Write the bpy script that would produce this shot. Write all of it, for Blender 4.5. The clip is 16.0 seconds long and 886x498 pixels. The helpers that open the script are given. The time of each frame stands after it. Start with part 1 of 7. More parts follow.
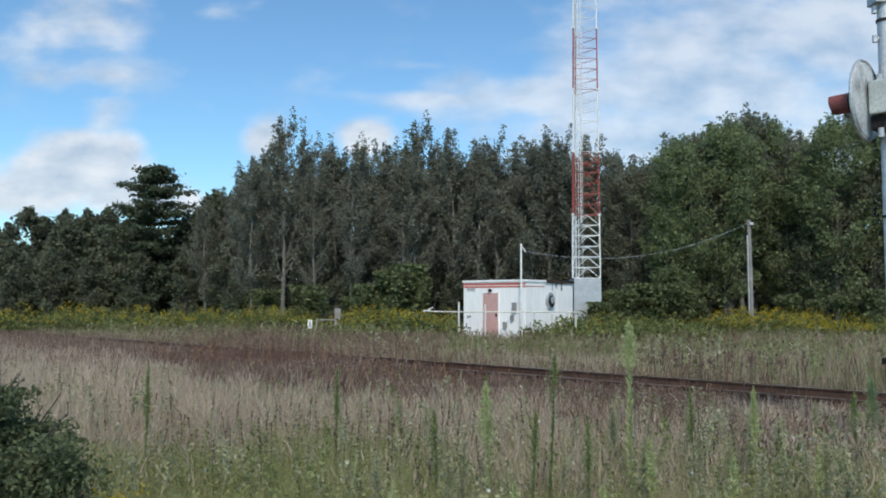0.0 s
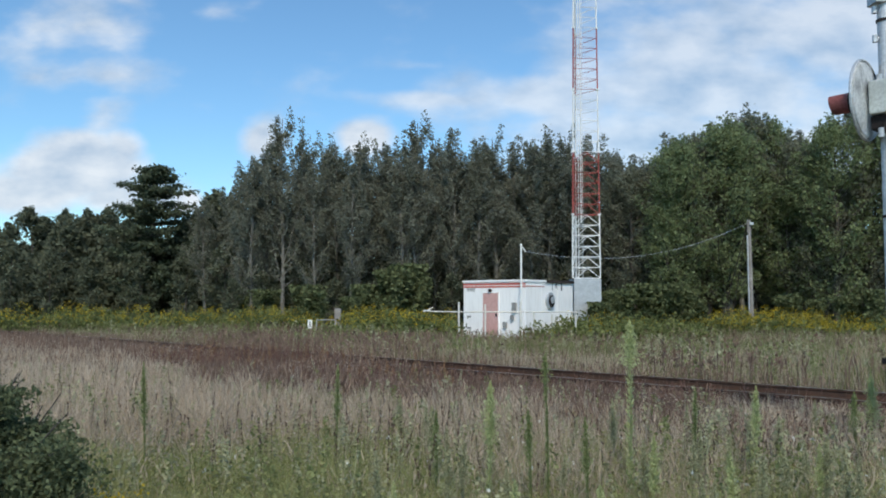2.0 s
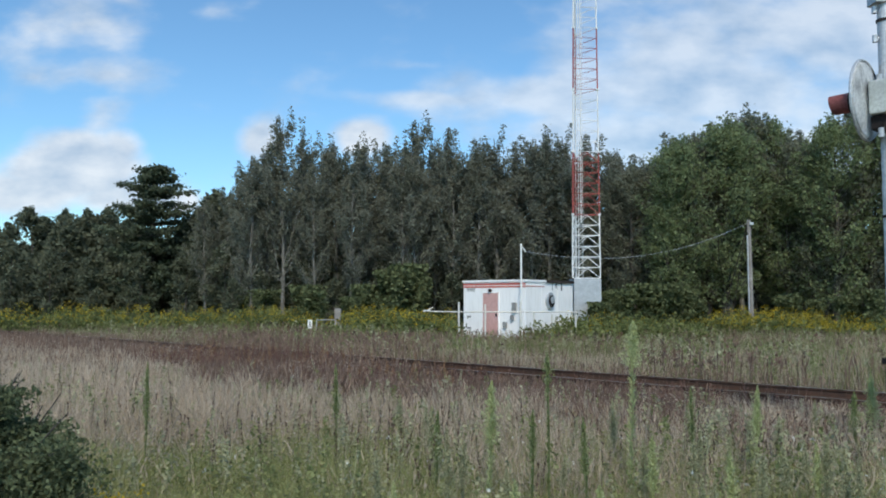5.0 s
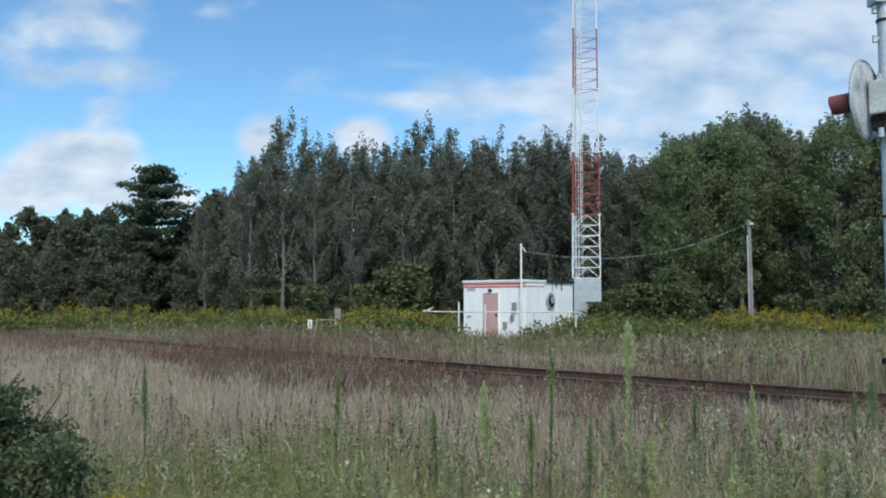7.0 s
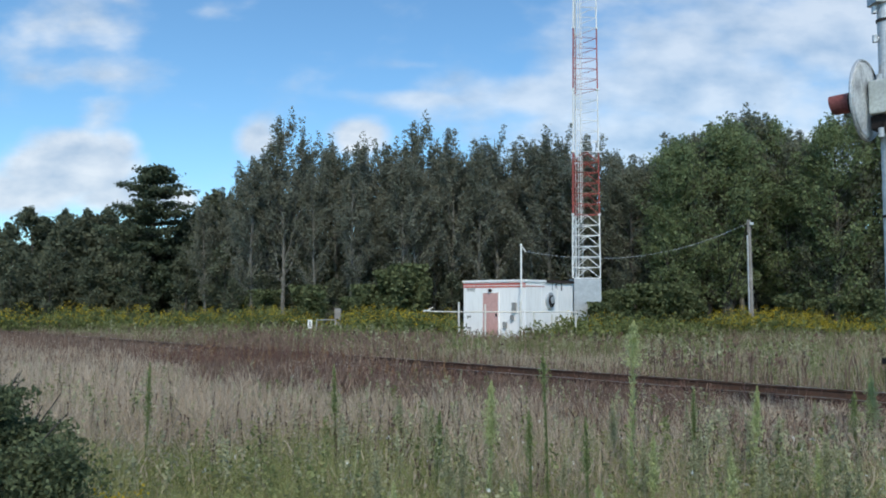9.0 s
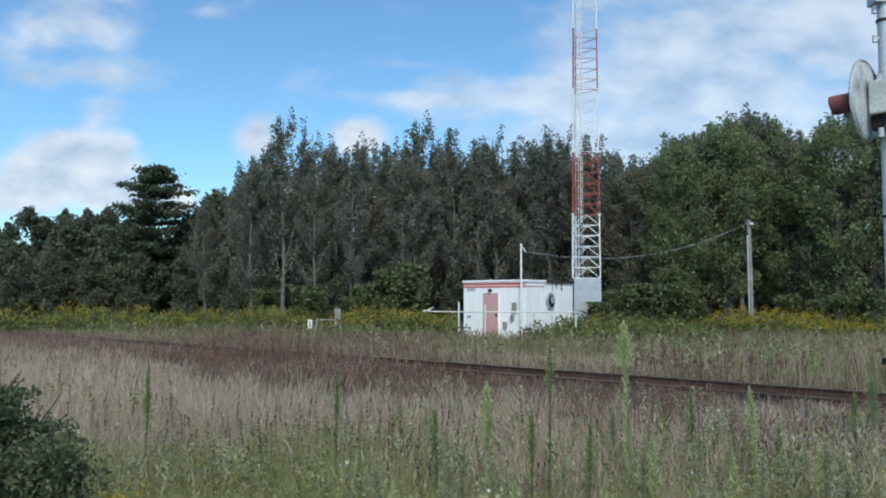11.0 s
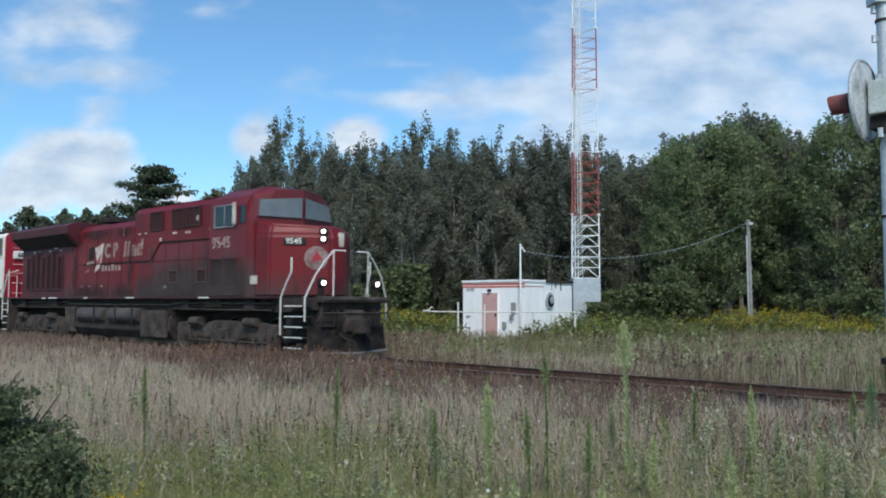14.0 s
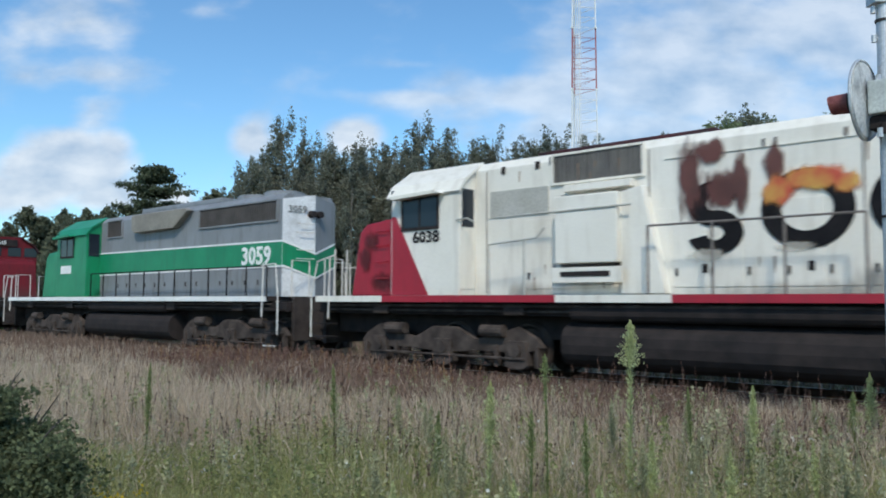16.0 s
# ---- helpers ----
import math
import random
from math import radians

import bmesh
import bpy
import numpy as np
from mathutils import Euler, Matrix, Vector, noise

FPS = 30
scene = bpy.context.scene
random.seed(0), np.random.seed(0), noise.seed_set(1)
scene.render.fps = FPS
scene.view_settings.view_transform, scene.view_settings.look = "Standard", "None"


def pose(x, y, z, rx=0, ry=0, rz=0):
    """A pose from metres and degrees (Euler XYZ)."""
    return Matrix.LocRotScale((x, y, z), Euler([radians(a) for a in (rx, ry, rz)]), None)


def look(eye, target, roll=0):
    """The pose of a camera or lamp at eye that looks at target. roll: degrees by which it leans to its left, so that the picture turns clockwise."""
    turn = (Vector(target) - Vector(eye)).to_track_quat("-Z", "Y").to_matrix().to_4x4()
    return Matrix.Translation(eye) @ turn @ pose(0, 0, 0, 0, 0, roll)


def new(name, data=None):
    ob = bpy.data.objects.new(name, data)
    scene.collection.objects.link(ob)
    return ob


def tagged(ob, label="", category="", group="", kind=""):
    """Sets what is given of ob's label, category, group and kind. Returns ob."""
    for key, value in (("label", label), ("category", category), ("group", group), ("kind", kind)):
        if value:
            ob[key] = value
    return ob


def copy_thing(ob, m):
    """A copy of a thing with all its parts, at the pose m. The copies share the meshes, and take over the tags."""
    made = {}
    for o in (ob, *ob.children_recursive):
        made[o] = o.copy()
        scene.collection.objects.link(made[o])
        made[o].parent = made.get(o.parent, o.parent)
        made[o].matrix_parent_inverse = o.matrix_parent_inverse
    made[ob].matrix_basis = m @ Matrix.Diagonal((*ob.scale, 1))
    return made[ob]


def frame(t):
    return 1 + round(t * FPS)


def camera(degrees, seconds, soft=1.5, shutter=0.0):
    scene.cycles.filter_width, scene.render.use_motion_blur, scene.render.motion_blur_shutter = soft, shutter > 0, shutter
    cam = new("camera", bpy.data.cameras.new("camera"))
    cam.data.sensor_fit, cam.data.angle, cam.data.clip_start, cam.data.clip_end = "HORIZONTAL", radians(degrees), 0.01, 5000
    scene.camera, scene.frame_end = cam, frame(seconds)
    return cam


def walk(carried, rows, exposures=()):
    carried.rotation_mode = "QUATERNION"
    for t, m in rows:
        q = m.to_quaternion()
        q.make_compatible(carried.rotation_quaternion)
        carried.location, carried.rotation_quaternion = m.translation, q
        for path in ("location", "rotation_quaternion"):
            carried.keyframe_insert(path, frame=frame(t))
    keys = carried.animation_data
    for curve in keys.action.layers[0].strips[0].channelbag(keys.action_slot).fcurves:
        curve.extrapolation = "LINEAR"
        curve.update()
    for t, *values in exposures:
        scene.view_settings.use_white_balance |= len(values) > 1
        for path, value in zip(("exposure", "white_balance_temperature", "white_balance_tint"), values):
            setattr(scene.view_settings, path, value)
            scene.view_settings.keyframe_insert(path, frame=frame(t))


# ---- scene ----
cam = camera(57.7, 16.0, soft=1.9, shutter=0.1)
EYE = (0.0, 0.0, 1.488)
PITCH = radians(3.874)


def aim(yaw):
    """The camera's pose, turned by yaw degrees to its right."""
    a = radians(yaw)
    return look(EYE, (math.sin(a) * 10, math.cos(a) * 10, EYE[2] + math.tan(PITCH) * 10), 0.273)


walk(cam, [(0, aim(0)), (11.0, aim(0)), (13.0, aim(0.01)), (14.5, aim(0.06)), (16, aim(0.06))],
     exposures=[(0, 0.02, 6500, 10), (3, 0.02, 6450, 10), (7, 0.02, 6300, 9), (12, 0.02, 6250, 9), (16, 0.0, 6250, 9)])

# ---- world and sun ----
SUN_TO = Vector((-0.02, -0.82, 0.86)).normalized()
world = bpy.data.worlds.new("sky")
scene.world = world
world.use_nodes = True
wn = world.node_tree.nodes
sky = wn.new("ShaderNodeTexSky")
sky.sky_type, sky.sun_disc = "NISHITA", False
sky.sun_elevation = math.asin(SUN_TO.z)
sky.sun_rotation = math.atan2(SUN_TO.x, SUN_TO.y)
sky.air_density, sky.dust_density, sky.ozone_density = 1.0, 0.6, 2.0
wn["Background"].inputs["Strength"].default_value = 0.155
air = wn.new("ShaderNodeMix")
air.data_type, air.blend_type = "RGBA", "MULTIPLY"
air.inputs["Factor"].default_value = 1.0
air.inputs["B"].default_value = (0.71, 0.97, 1.06, 1)
world.node_tree.links.new(sky.outputs[0], air.inputs["A"])
world.node_tree.links.new(air.outputs["Result"], wn["Background"].inputs["Color"])
sun = new("sun", bpy.data.lights.new("sun", "SUN"))
sun.data.energy, sun.data.angle, sun.data.color = 2.9, radians(7.0), (1.0, 0.92, 0.78)
sun.matrix_world = look((0, 0, 60), Vector((0, 0, 60)) - SUN_TO)

# ---- plan: the track's frame, x along the way the train goes, y away from the camera ----
TURN = -42.219
NX, NY = 0.67197, 0.74058
GAP = 14.605
TRACK = pose(NX * GAP, NY * GAP, 0, 0, 0, TURN)
UX, UY = NY, -NX


def on_track(s, off):
    """World x, y of a place s along the track and off beyond it."""
    return NX * (GAP + off) + UX * s, NY * (GAP + off) + UY * s


def ground_z(x, y):
    x, y = np.asarray(x, float), np.asarray(y, float)
    d = np.abs(NX * x + NY * y - GAP)
    z = -0.27 + 0.05 * np.sin(x * 0.31 + 1.0) * np.cos(y * 0.23) + 0.03 * np.sin(x * 0.9 + y * 0.7)
    bed = np.clip((3.0 - d) / 1.2, 0, 1)
    return z * (1 - bed) + -0.19 * bed


# ---- materials ----
def srgb(r, g, b):
    return tuple(((c / 255 + 0.055) / 1.055) ** 2.4 if c > 10 else c / 3300 for c in (r, g, b))


def surf(name, c1, c2, scale=2.0, fine=60.0, rough=0.6, metal=0.0, bump=0.15, stain=None, amount=0.5, stretch=(1, 1, 1), spec=0.5, low=None, grain=0.26):
    """Two colours in patches, a fine grain with relief, and stains that run along the stretch; low: dirt thrown up from below, (colour, height, softness)."""
    m = bpy.data.materials.new(name)
    m.use_nodes = True
    nt = m.node_tree
    N, L = nt.nodes, nt.links
    bs = N["Principled BSDF"]
    tc = N.new("ShaderNodeTexCoord")
    n1, n2 = N.new("ShaderNodeTexNoise"), N.new("ShaderNodeTexNoise")
    n1.inputs["Scale"].default_value, n1.inputs["Detail"].default_value = scale, 5
    n2.inputs["Scale"].default_value, n2.inputs["Detail"].default_value = fine, 3
    for n in (n1, n2):
        L.new(tc.outputs["Object"], n.inputs["Vector"])
    r1 = N.new("ShaderNodeMapRange")
    r1.inputs["From Min"].default_value, r1.inputs["From Max"].default_value = 0.35, 0.65
    L.new(n1.outputs["Fac"], r1.inputs["Value"])
    mix = N.new("ShaderNodeMix")
    mix.data_type = "RGBA"
    mix.inputs["A"].default_value, mix.inputs["B"].default_value = (*c1, 1), (*c2, 1)
    L.new(r1.outputs[0], mix.inputs["Factor"])
    col = mix.outputs["Result"]
    r2 = N.new("ShaderNodeMapRange")
    r2.inputs["From Min"].default_value, r2.inputs["From Max"].default_value = 0.2, 0.8
    r2.inputs["To Min"].default_value, r2.inputs["To Max"].default_value = 1 - grain, 1 + grain
    L.new(n2.outputs["Fac"], r2.inputs["Value"])
    mul = N.new("ShaderNodeVectorMath")
    mul.operation = "SCALE"
    L.new(col, mul.inputs[0])
    L.new(r2.outputs[0], mul.inputs["Scale"])
    col = mul.outputs[0]
    if stain:
        mp = N.new("ShaderNodeMapping")
        mp.inputs["Scale"].default_value = stretch
        n3 = N.new("ShaderNodeTexNoise")
        n3.inputs["Scale"].default_value, n3.inputs["Detail"].default_value = 3.0, 6
        L.new(tc.outputs["Object"], mp.inputs["Vector"])
        L.new(mp.outputs[0], n3.inputs["Vector"])
        r3 = N.new("ShaderNodeMapRange")
        r3.inputs["From Min"].default_value, r3.inputs["From Max"].default_value = 0.5, 0.72
        r3.inputs["To Max"].default_value = amount
        L.new(n3.outputs["Fac"], r3.inputs["Value"])
        mx = N.new("ShaderNodeMix")
        mx.data_type = "RGBA"
        mx.inputs["B"].default_value = (*stain, 1)
        L.new(col, mx.inputs["A"])
        L.new(r3.outputs[0], mx.inputs["Factor"])
        col = mx.outputs["Result"]
    if low:
        sep, r4, add = N.new("ShaderNodeSeparateXYZ"), N.new("ShaderNodeMapRange"), N.new("ShaderNodeMath")
        L.new(tc.outputs["Object"], sep.inputs[0])
        add.operation = "MULTIPLY_ADD"
        L.new(n1.outputs["Fac"], add.inputs[0])
        add.inputs[1].default_value = 1.6
        L.new(sep.outputs["Z"], add.inputs[2])
        r4.inputs["From Min"].default_value, r4.inputs["From Max"].default_value = low[1] + 0.8, low[1] + 0.8 - low[2]
        r4.inputs["To Max"].default_value = 0.8
        L.new(add.outputs[0], r4.inputs["Value"])
        my = N.new("ShaderNodeMix")
        my.data_type = "RGBA"
        my.inputs["B"].default_value = (*low[0], 1)
        L.new(col, my.inputs["A"])
        L.new(r4.outputs[0], my.inputs["Factor"])
        col = my.outputs["Result"]
    L.new(col, bs.inputs["Base Color"])
    rr = N.new("ShaderNodeMapRange")
    rr.inputs["To Min"].default_value, rr.inputs["To Max"].default_value = max(rough - 0.12, 0.05), min(rough + 0.12, 1)
    L.new(n1.outputs["Fac"], rr.inputs["Value"])
    L.new(rr.outputs[0], bs.inputs["Roughness"])
    bs.inputs["Metallic"].default_value = metal
    bs.inputs["Specular IOR Level"].default_value = spec
    if bump:
        b = N.new("ShaderNodeBump")
        b.inputs["Strength"].default_value, b.inputs["Distance"].default_value = bump, 0.02
        L.new(n2.outputs["Fac"], b.inputs["Height"])
        L.new(b.outputs[0], bs.inputs["Normal"])
    return m


def leafy(name, c1, c2, through_amount=0.3, rough=0.55, patch=0.6, vary=0.35):
    """Leaves: each island of its own tint, patches over the whole, some light coming through."""
    m = bpy.data.materials.new(name)
    m.use_nodes = True
    nt = m.node_tree
    N, L = nt.nodes, nt.links
    bs = N["Principled BSDF"]
    geo, tc, n1 = N.new("ShaderNodeNewGeometry"), N.new("ShaderNodeTexCoord"), N.new("ShaderNodeTexNoise")
    n1.inputs["Scale"].default_value = patch
    L.new(tc.outputs["Object"], n1.inputs["Vector"])
    mix = N.new("ShaderNodeMix")
    mix.data_type = "RGBA"
    mix.inputs["A"].default_value, mix.inputs["B"].default_value = (*c1, 1), (*c2, 1)
    add = N.new("ShaderNodeMath")
    add.operation = "MULTIPLY_ADD"
    L.new(geo.outputs["Random Per Island"], add.inputs[0])
    add.inputs[1].default_value = 0.6
    L.new(n1.outputs["Fac"], add.inputs[2])
    r = N.new("ShaderNodeMapRange")
    r.inputs["From Min"].default_value, r.inputs["From Max"].default_value = 0.4, 1.15
    L.new(add.outputs[0], r.inputs["Value"])
    L.new(r.outputs[0], mix.inputs["Factor"])
    hsv = N.new("ShaderNodeHueSaturation")
    r2 = N.new("ShaderNodeMapRange")
    r2.inputs["To Min"].default_value, r2.inputs["To Max"].default_value = 1 - vary, 1 + vary
    wn2 = N.new("ShaderNodeTexWhiteNoise")
    wn2.noise_dimensions = "1D"
    L.new(geo.outputs["Random Per Island"], wn2.inputs["W"])
    L.new(wn2.outputs["Value"], r2.inputs["Value"])
    L.new(r2.outputs[0], hsv.inputs["Value"])
    L.new(mix.outputs["Result"], hsv.inputs["Color"])
    L.new(hsv.outputs[0], bs.inputs["Base Color"])
    bs.inputs["Roughness"].default_value = rough
    bs.inputs["Specular IOR Level"].default_value = 0.2
    tr, ms = N.new("ShaderNodeBsdfTranslucent"), N.new("ShaderNodeMixShader")
    L.new(hsv.outputs[0], tr.inputs["Color"])
    ms.inputs[0].default_value = through_amount
    L.new(bs.outputs[0], ms.inputs[1])
    L.new(tr.outputs[0], ms.inputs[2])
    L.new(ms.outputs[0], N["Material Output"].inputs["Surface"])
    return m


def glow(name, color, strength):
    m = bpy.data.materials.new(name)
    m.use_nodes = True
    bs = m.node_tree.nodes["Principled BSDF"]
    bs.inputs["Base Color"].default_value = (*color, 1)
    bs.inputs["Emission Color"].default_value = (*color, 1)
    bs.inputs["Emission Strength"].default_value = strength
    return m


GRIME = (0.05, 0.04, 0.035)
M_SOIL = surf("dry soil and thatch", (0.15, 0.125, 0.08), (0.24, 0.205, 0.14), 1.2, 40, 0.95, bump=0.5, stain=(0.06, 0.08, 0.03), amount=0.7)
M_BALLAST = surf("rusty ballast", (0.07, 0.05, 0.04), (0.12, 0.085, 0.065), 3, 30, 0.95, bump=0.9)
M_RAIL = surf("rusted rail steel", (0.055, 0.03, 0.02), (0.10, 0.05, 0.03), 4, 80, 0.7, 0.3, 0.2)
M_RAILTOP = surf("worn rail head", (0.35, 0.33, 0.31), (0.45, 0.43, 0.4), 2, 60, 0.3, 1.0, 0.05)
M_TIE = surf("creosoted tie", (0.045, 0.035, 0.028), (0.09, 0.07, 0.055), 3, 50, 0.9, bump=0.5)
M_RED = surf("weathered red enamel", (0.165, 0.009, 0.013), (0.125, 0.009, 0.013), 0.8, 25, 0.5, bump=0.03, grain=0.1, spec=0.3, stain=(0.055, 0.012, 0.014), amount=0.6, stretch=(2.2, 2.2, 0.25), low=(GRIME, 2.3, 0.9))
M_REDG = surf("red enamel under brown grime", (0.15, 0.009, 0.013), (0.115, 0.009, 0.013), 0.8, 25, 0.5, bump=0.04, stain=(0.055, 0.014, 0.015), amount=0.6, stretch=(2.2, 2.2, 0.25), low=(GRIME, 2.95, 0.7), grain=0.12)
M_REDTOP = surf("sooted red roof", (0.06, 0.009, 0.011), (0.035, 0.01, 0.011), 1.5, 30, 0.6, bump=0.1, stain=(0.018, 0.012, 0.012), amount=0.7)
M_SOOT = surf("sooty black steel", (0.020, 0.017, 0.017), (0.036, 0.029, 0.028), 3, 50, 0.85, bump=0.2, spec=0.2)
M_UNDER = surf("dusty underframe", (0.028, 0.023, 0.022), (0.06, 0.048, 0.043), 2.5, 45, 0.9, bump=0.25, spec=0.2)
M_TRUCK = surf("dusty brown truck casting", (0.035, 0.028, 0.025), (0.092, 0.073, 0.064), 3, 45, 0.9, bump=0.25, spec=0.2)
M_TANK = surf("grimy tank", (0.04, 0.034, 0.033), (0.085, 0.07, 0.065), 1.5, 40, 0.7, bump=0.1)
M_WHITE = surf("aged white enamel", (0.80, 0.765, 0.69), (0.74, 0.705, 0.625), 0.7, 25, 0.5, bump=0.02, stain=(0.36, 0.30, 0.23), amount=0.3, stretch=(1.6, 1.6, 0.22), grain=0.05)
M_CREAM = surf("flaking cream lettering", (0.62, 0.58, 0.50), (0.50, 0.42, 0.36), 6, 40, 0.6, bump=0.1, stain=(0.30, 0.05, 0.05), amount=0.8)
M_SOORED = surf("bright red enamel", (0.37, 0.016, 0.035), (0.31, 0.014, 0.03), 1, 25, 0.45, bump=0.03, grain=0.08, stain=(0.18, 0.02, 0.03), amount=0.4, stretch=(2, 2, 0.4))
M_BLACKPAINT = surf("faded black paint", (0.009, 0.009, 0.011), (0.018, 0.017, 0.019), 3, 40, 0.8, bump=0.05, spec=0.12)
M_GREEN = surf("emerald green enamel", (0.012, 0.24, 0.105), (0.010, 0.20, 0.09), 1, 25, 0.4, bump=0.03, grain=0.08, stain=(0.02, 0.12, 0.06), amount=0.4, stretch=(2, 2, 0.4))
M_GREY = surf("mid grey enamel", (0.24, 0.25, 0.27), (0.20, 0.21, 0.22), 0.9, 25, 0.45, bump=0.03, grain=0.08, stain=(0.12, 0.11, 0.10), amount=0.5, stretch=(2.2, 2.2, 0.35))
M_GRILLE = surf("grey intake screen", (0.13, 0.125, 0.12), (0.19, 0.18, 0.165), 2, 90, 0.7, 0.2, 0.3, stain=(0.05, 0.045, 0.04), amount=0.6, stretch=(4, 4, 0.3))
M_GLASS = bpy.data.materials.new("dark cab glass")
M_GLASS.use_nodes = True
for key, value in (("Base Color", (0.012, 0.018, 0.028, 1)), ("Roughness", 0.1), ("Specular IOR Level", 0.45)):
    M_GLASS.node_tree.nodes["Principled BSDF"].inputs[key].default_value = value
# grey base colour carries the dust and the sky's reflection together
M_WINDSCREEN = surf("dusty windscreen glass with painted sky sheen", (0.10, 0.105, 0.11), (0.15, 0.155, 0.155), 1.5, 30, 0.22, 0.0, 0.0, spec=0.9, grain=0.05)
M_PALE = surf("pale handrail paint", (0.68, 0.66, 0.62), (0.58, 0.55, 0.5), 4, 40, 0.5, bump=0.05)
M_GREYPAINT = surf("dull grey railing paint", (0.20, 0.2, 0.2), (0.28, 0.28, 0.27), 4, 40, 0.6)
M_GALV = surf("galvanised steel", (0.52, 0.54, 0.56), (0.42, 0.44, 0.46), 2, 30, 0.5, 0.5, 0.05, stain=(0.62, 0.63, 0.64), amount=0.4)
M_LAMP = glow("lit headlamp", (1.0, 0.93, 0.8), 5.0)
M_DOCK = leafy("dark seeded dock", (0.095, 0.066, 0.052), (0.19, 0.135, 0.105), 0.25, 0.9, 0.5, 0.3)
M_FADED = surf("worn cream lettering", (0.40, 0.33, 0.29), (0.26, 0.14, 0.13), 5, 30, 0.7, bump=0.1, stain=(0.15, 0.02, 0.025), amount=0.9, stretch=(2, 2, 2))
M_TOWERRED = surf("faded tower red", (0.36, 0.075, 0.055), (0.30, 0.07, 0.06), 2, 30, 0.6)
M_TOWERWHITE = surf("tower white paint", (0.82, 0.82, 0.80), (0.72, 0.73, 0.71), 2, 30, 0.5)
M_SHED = surf("white painted shelter panel", (0.90, 0.89, 0.88), (0.86, 0.85, 0.84), 0.8, 20, 0.6, bump=0.03, grain=0.05, stain=(0.56, 0.53, 0.5), amount=0.3, stretch=(3, 3, 0.3))
M_SHEDRED = surf("faded red band", (0.56, 0.13, 0.09), (0.46, 0.11, 0.08), 2, 30, 0.6)
M_DOORPINK = surf("sun-bleached pink door", (0.60, 0.36, 0.33), (0.54, 0.31, 0.28), 1.2, 25, 0.6, stain=(0.42, 0.24, 0.22), amount=0.4)
M_WOOD = surf("weathered grey wood", (0.30, 0.28, 0.26), (0.20, 0.185, 0.17), 2, 30, 0.9, bump=0.4, stain=(0.1, 0.09, 0.08), amount=0.6, stretch=(6, 6, 0.4))
M_BARK = surf("grey poplar bark", (0.19, 0.185, 0.165), (0.12, 0.115, 0.10), 2, 20, 0.95, bump=0.5, stain=(0.05, 0.045, 0.04), amount=0.7)
M_BARKDARK = surf("dark bark", (0.06, 0.05, 0.04), (0.10, 0.085, 0.07), 2, 20, 0.95, bump=0.6)
M_POPLAR = leafy("poplar leaves", (0.145, 0.158, 0.112), (0.28, 0.285, 0.225), 0.52, 0.8, 0.35, 0.25)
M_BROAD = leafy("broadleaf foliage", (0.15, 0.195, 0.095), (0.29, 0.34, 0.175), 0.55, 0.8, 0.3, 0.25)
M_MIXED = leafy("grey-green foliage", (0.145, 0.16, 0.11), (0.275, 0.285, 0.205), 0.55, 0.8, 0.3, 0.25)
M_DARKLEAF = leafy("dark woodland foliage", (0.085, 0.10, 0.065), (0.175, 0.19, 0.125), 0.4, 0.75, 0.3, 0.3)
M_PINE = leafy("pine needles", (0.045, 0.06, 0.038), (0.085, 0.105, 0.06), 0.15, 0.6, 0.5, 0.35)
M_SHRUB = leafy("light green shrub leaves", (0.095, 0.12, 0.052), (0.18, 0.205, 0.10), 0.4, 0.7, 0.9, 0.3)
M_BUSH = leafy("dull dark bush leaves", (0.07, 0.09, 0.045), (0.16, 0.185, 0.095), 0.35, 0.75, 1.2, 0.35)
M_DRY = leafy("dry tan grass", (0.44, 0.345, 0.25), (0.64, 0.535, 0.415), 0.45, 0.75, 0.5, 0.28)
M_GRASS = leafy("green grass", (0.245, 0.265, 0.095), (0.40, 0.40, 0.19), 0.5, 0.7, 0.6, 0.25)
M_BROWN = leafy("russet dock stalks", (0.155, 0.10, 0.078), (0.30, 0.215, 0.165), 0.35, 0.8, 0.5, 0.35)
M_GOLDLEAF = leafy("goldenrod stems", (0.10, 0.125, 0.04), (0.20, 0.215, 0.08), 0.35, 0.6, 0.5, 0.35)
M_GOLD = leafy("goldenrod flowers", (0.46, 0.32, 0.02), (0.60, 0.46, 0.045), 0.3, 0.7, 0.5, 0.3)
M_WEED = leafy("pale green horseweed", (0.46, 0.50, 0.24), (0.68, 0.70, 0.40), 0.6, 0.7, 2, 0.25)
M_FLUFF = leafy("mauve grass seed", (0.42, 0.34, 0.29), (0.62, 0.53, 0.46), 0.45, 0.8, 0.6, 0.2)
M_SAGE = leafy("grey-green weed leaves", (0.34, 0.345, 0.195), (0.52, 0.50, 0.325), 0.5, 0.75, 0.8, 0.25)
M_HERB = leafy("dull green weed leaves", (0.165, 0.195, 0.075), (0.29, 0.31, 0.14), 0.45, 0.75, 0.8, 0.25)
M_SORREL = leafy("rusty sorrel seed", (0.23, 0.125, 0.07), (0.34, 0.21, 0.12), 0.35, 0.85, 0.8, 0.25)
M_DARKSORREL = leafy("dark red sorrel seed", (0.14, 0.08, 0.066), (0.235, 0.14, 0.11), 0.35, 0.85, 0.8, 0.25)
M_SPIKE = leafy("dark green weed spike", (0.20, 0.245, 0.10), (0.33, 0.37, 0.17), 0.45, 0.75, 2, 0.25)
M_BLOSSOM = leafy("white daisy heads", (0.7, 0.7, 0.66), (0.8, 0.8, 0.76), 0.2, 0.7, 2, 0.15)


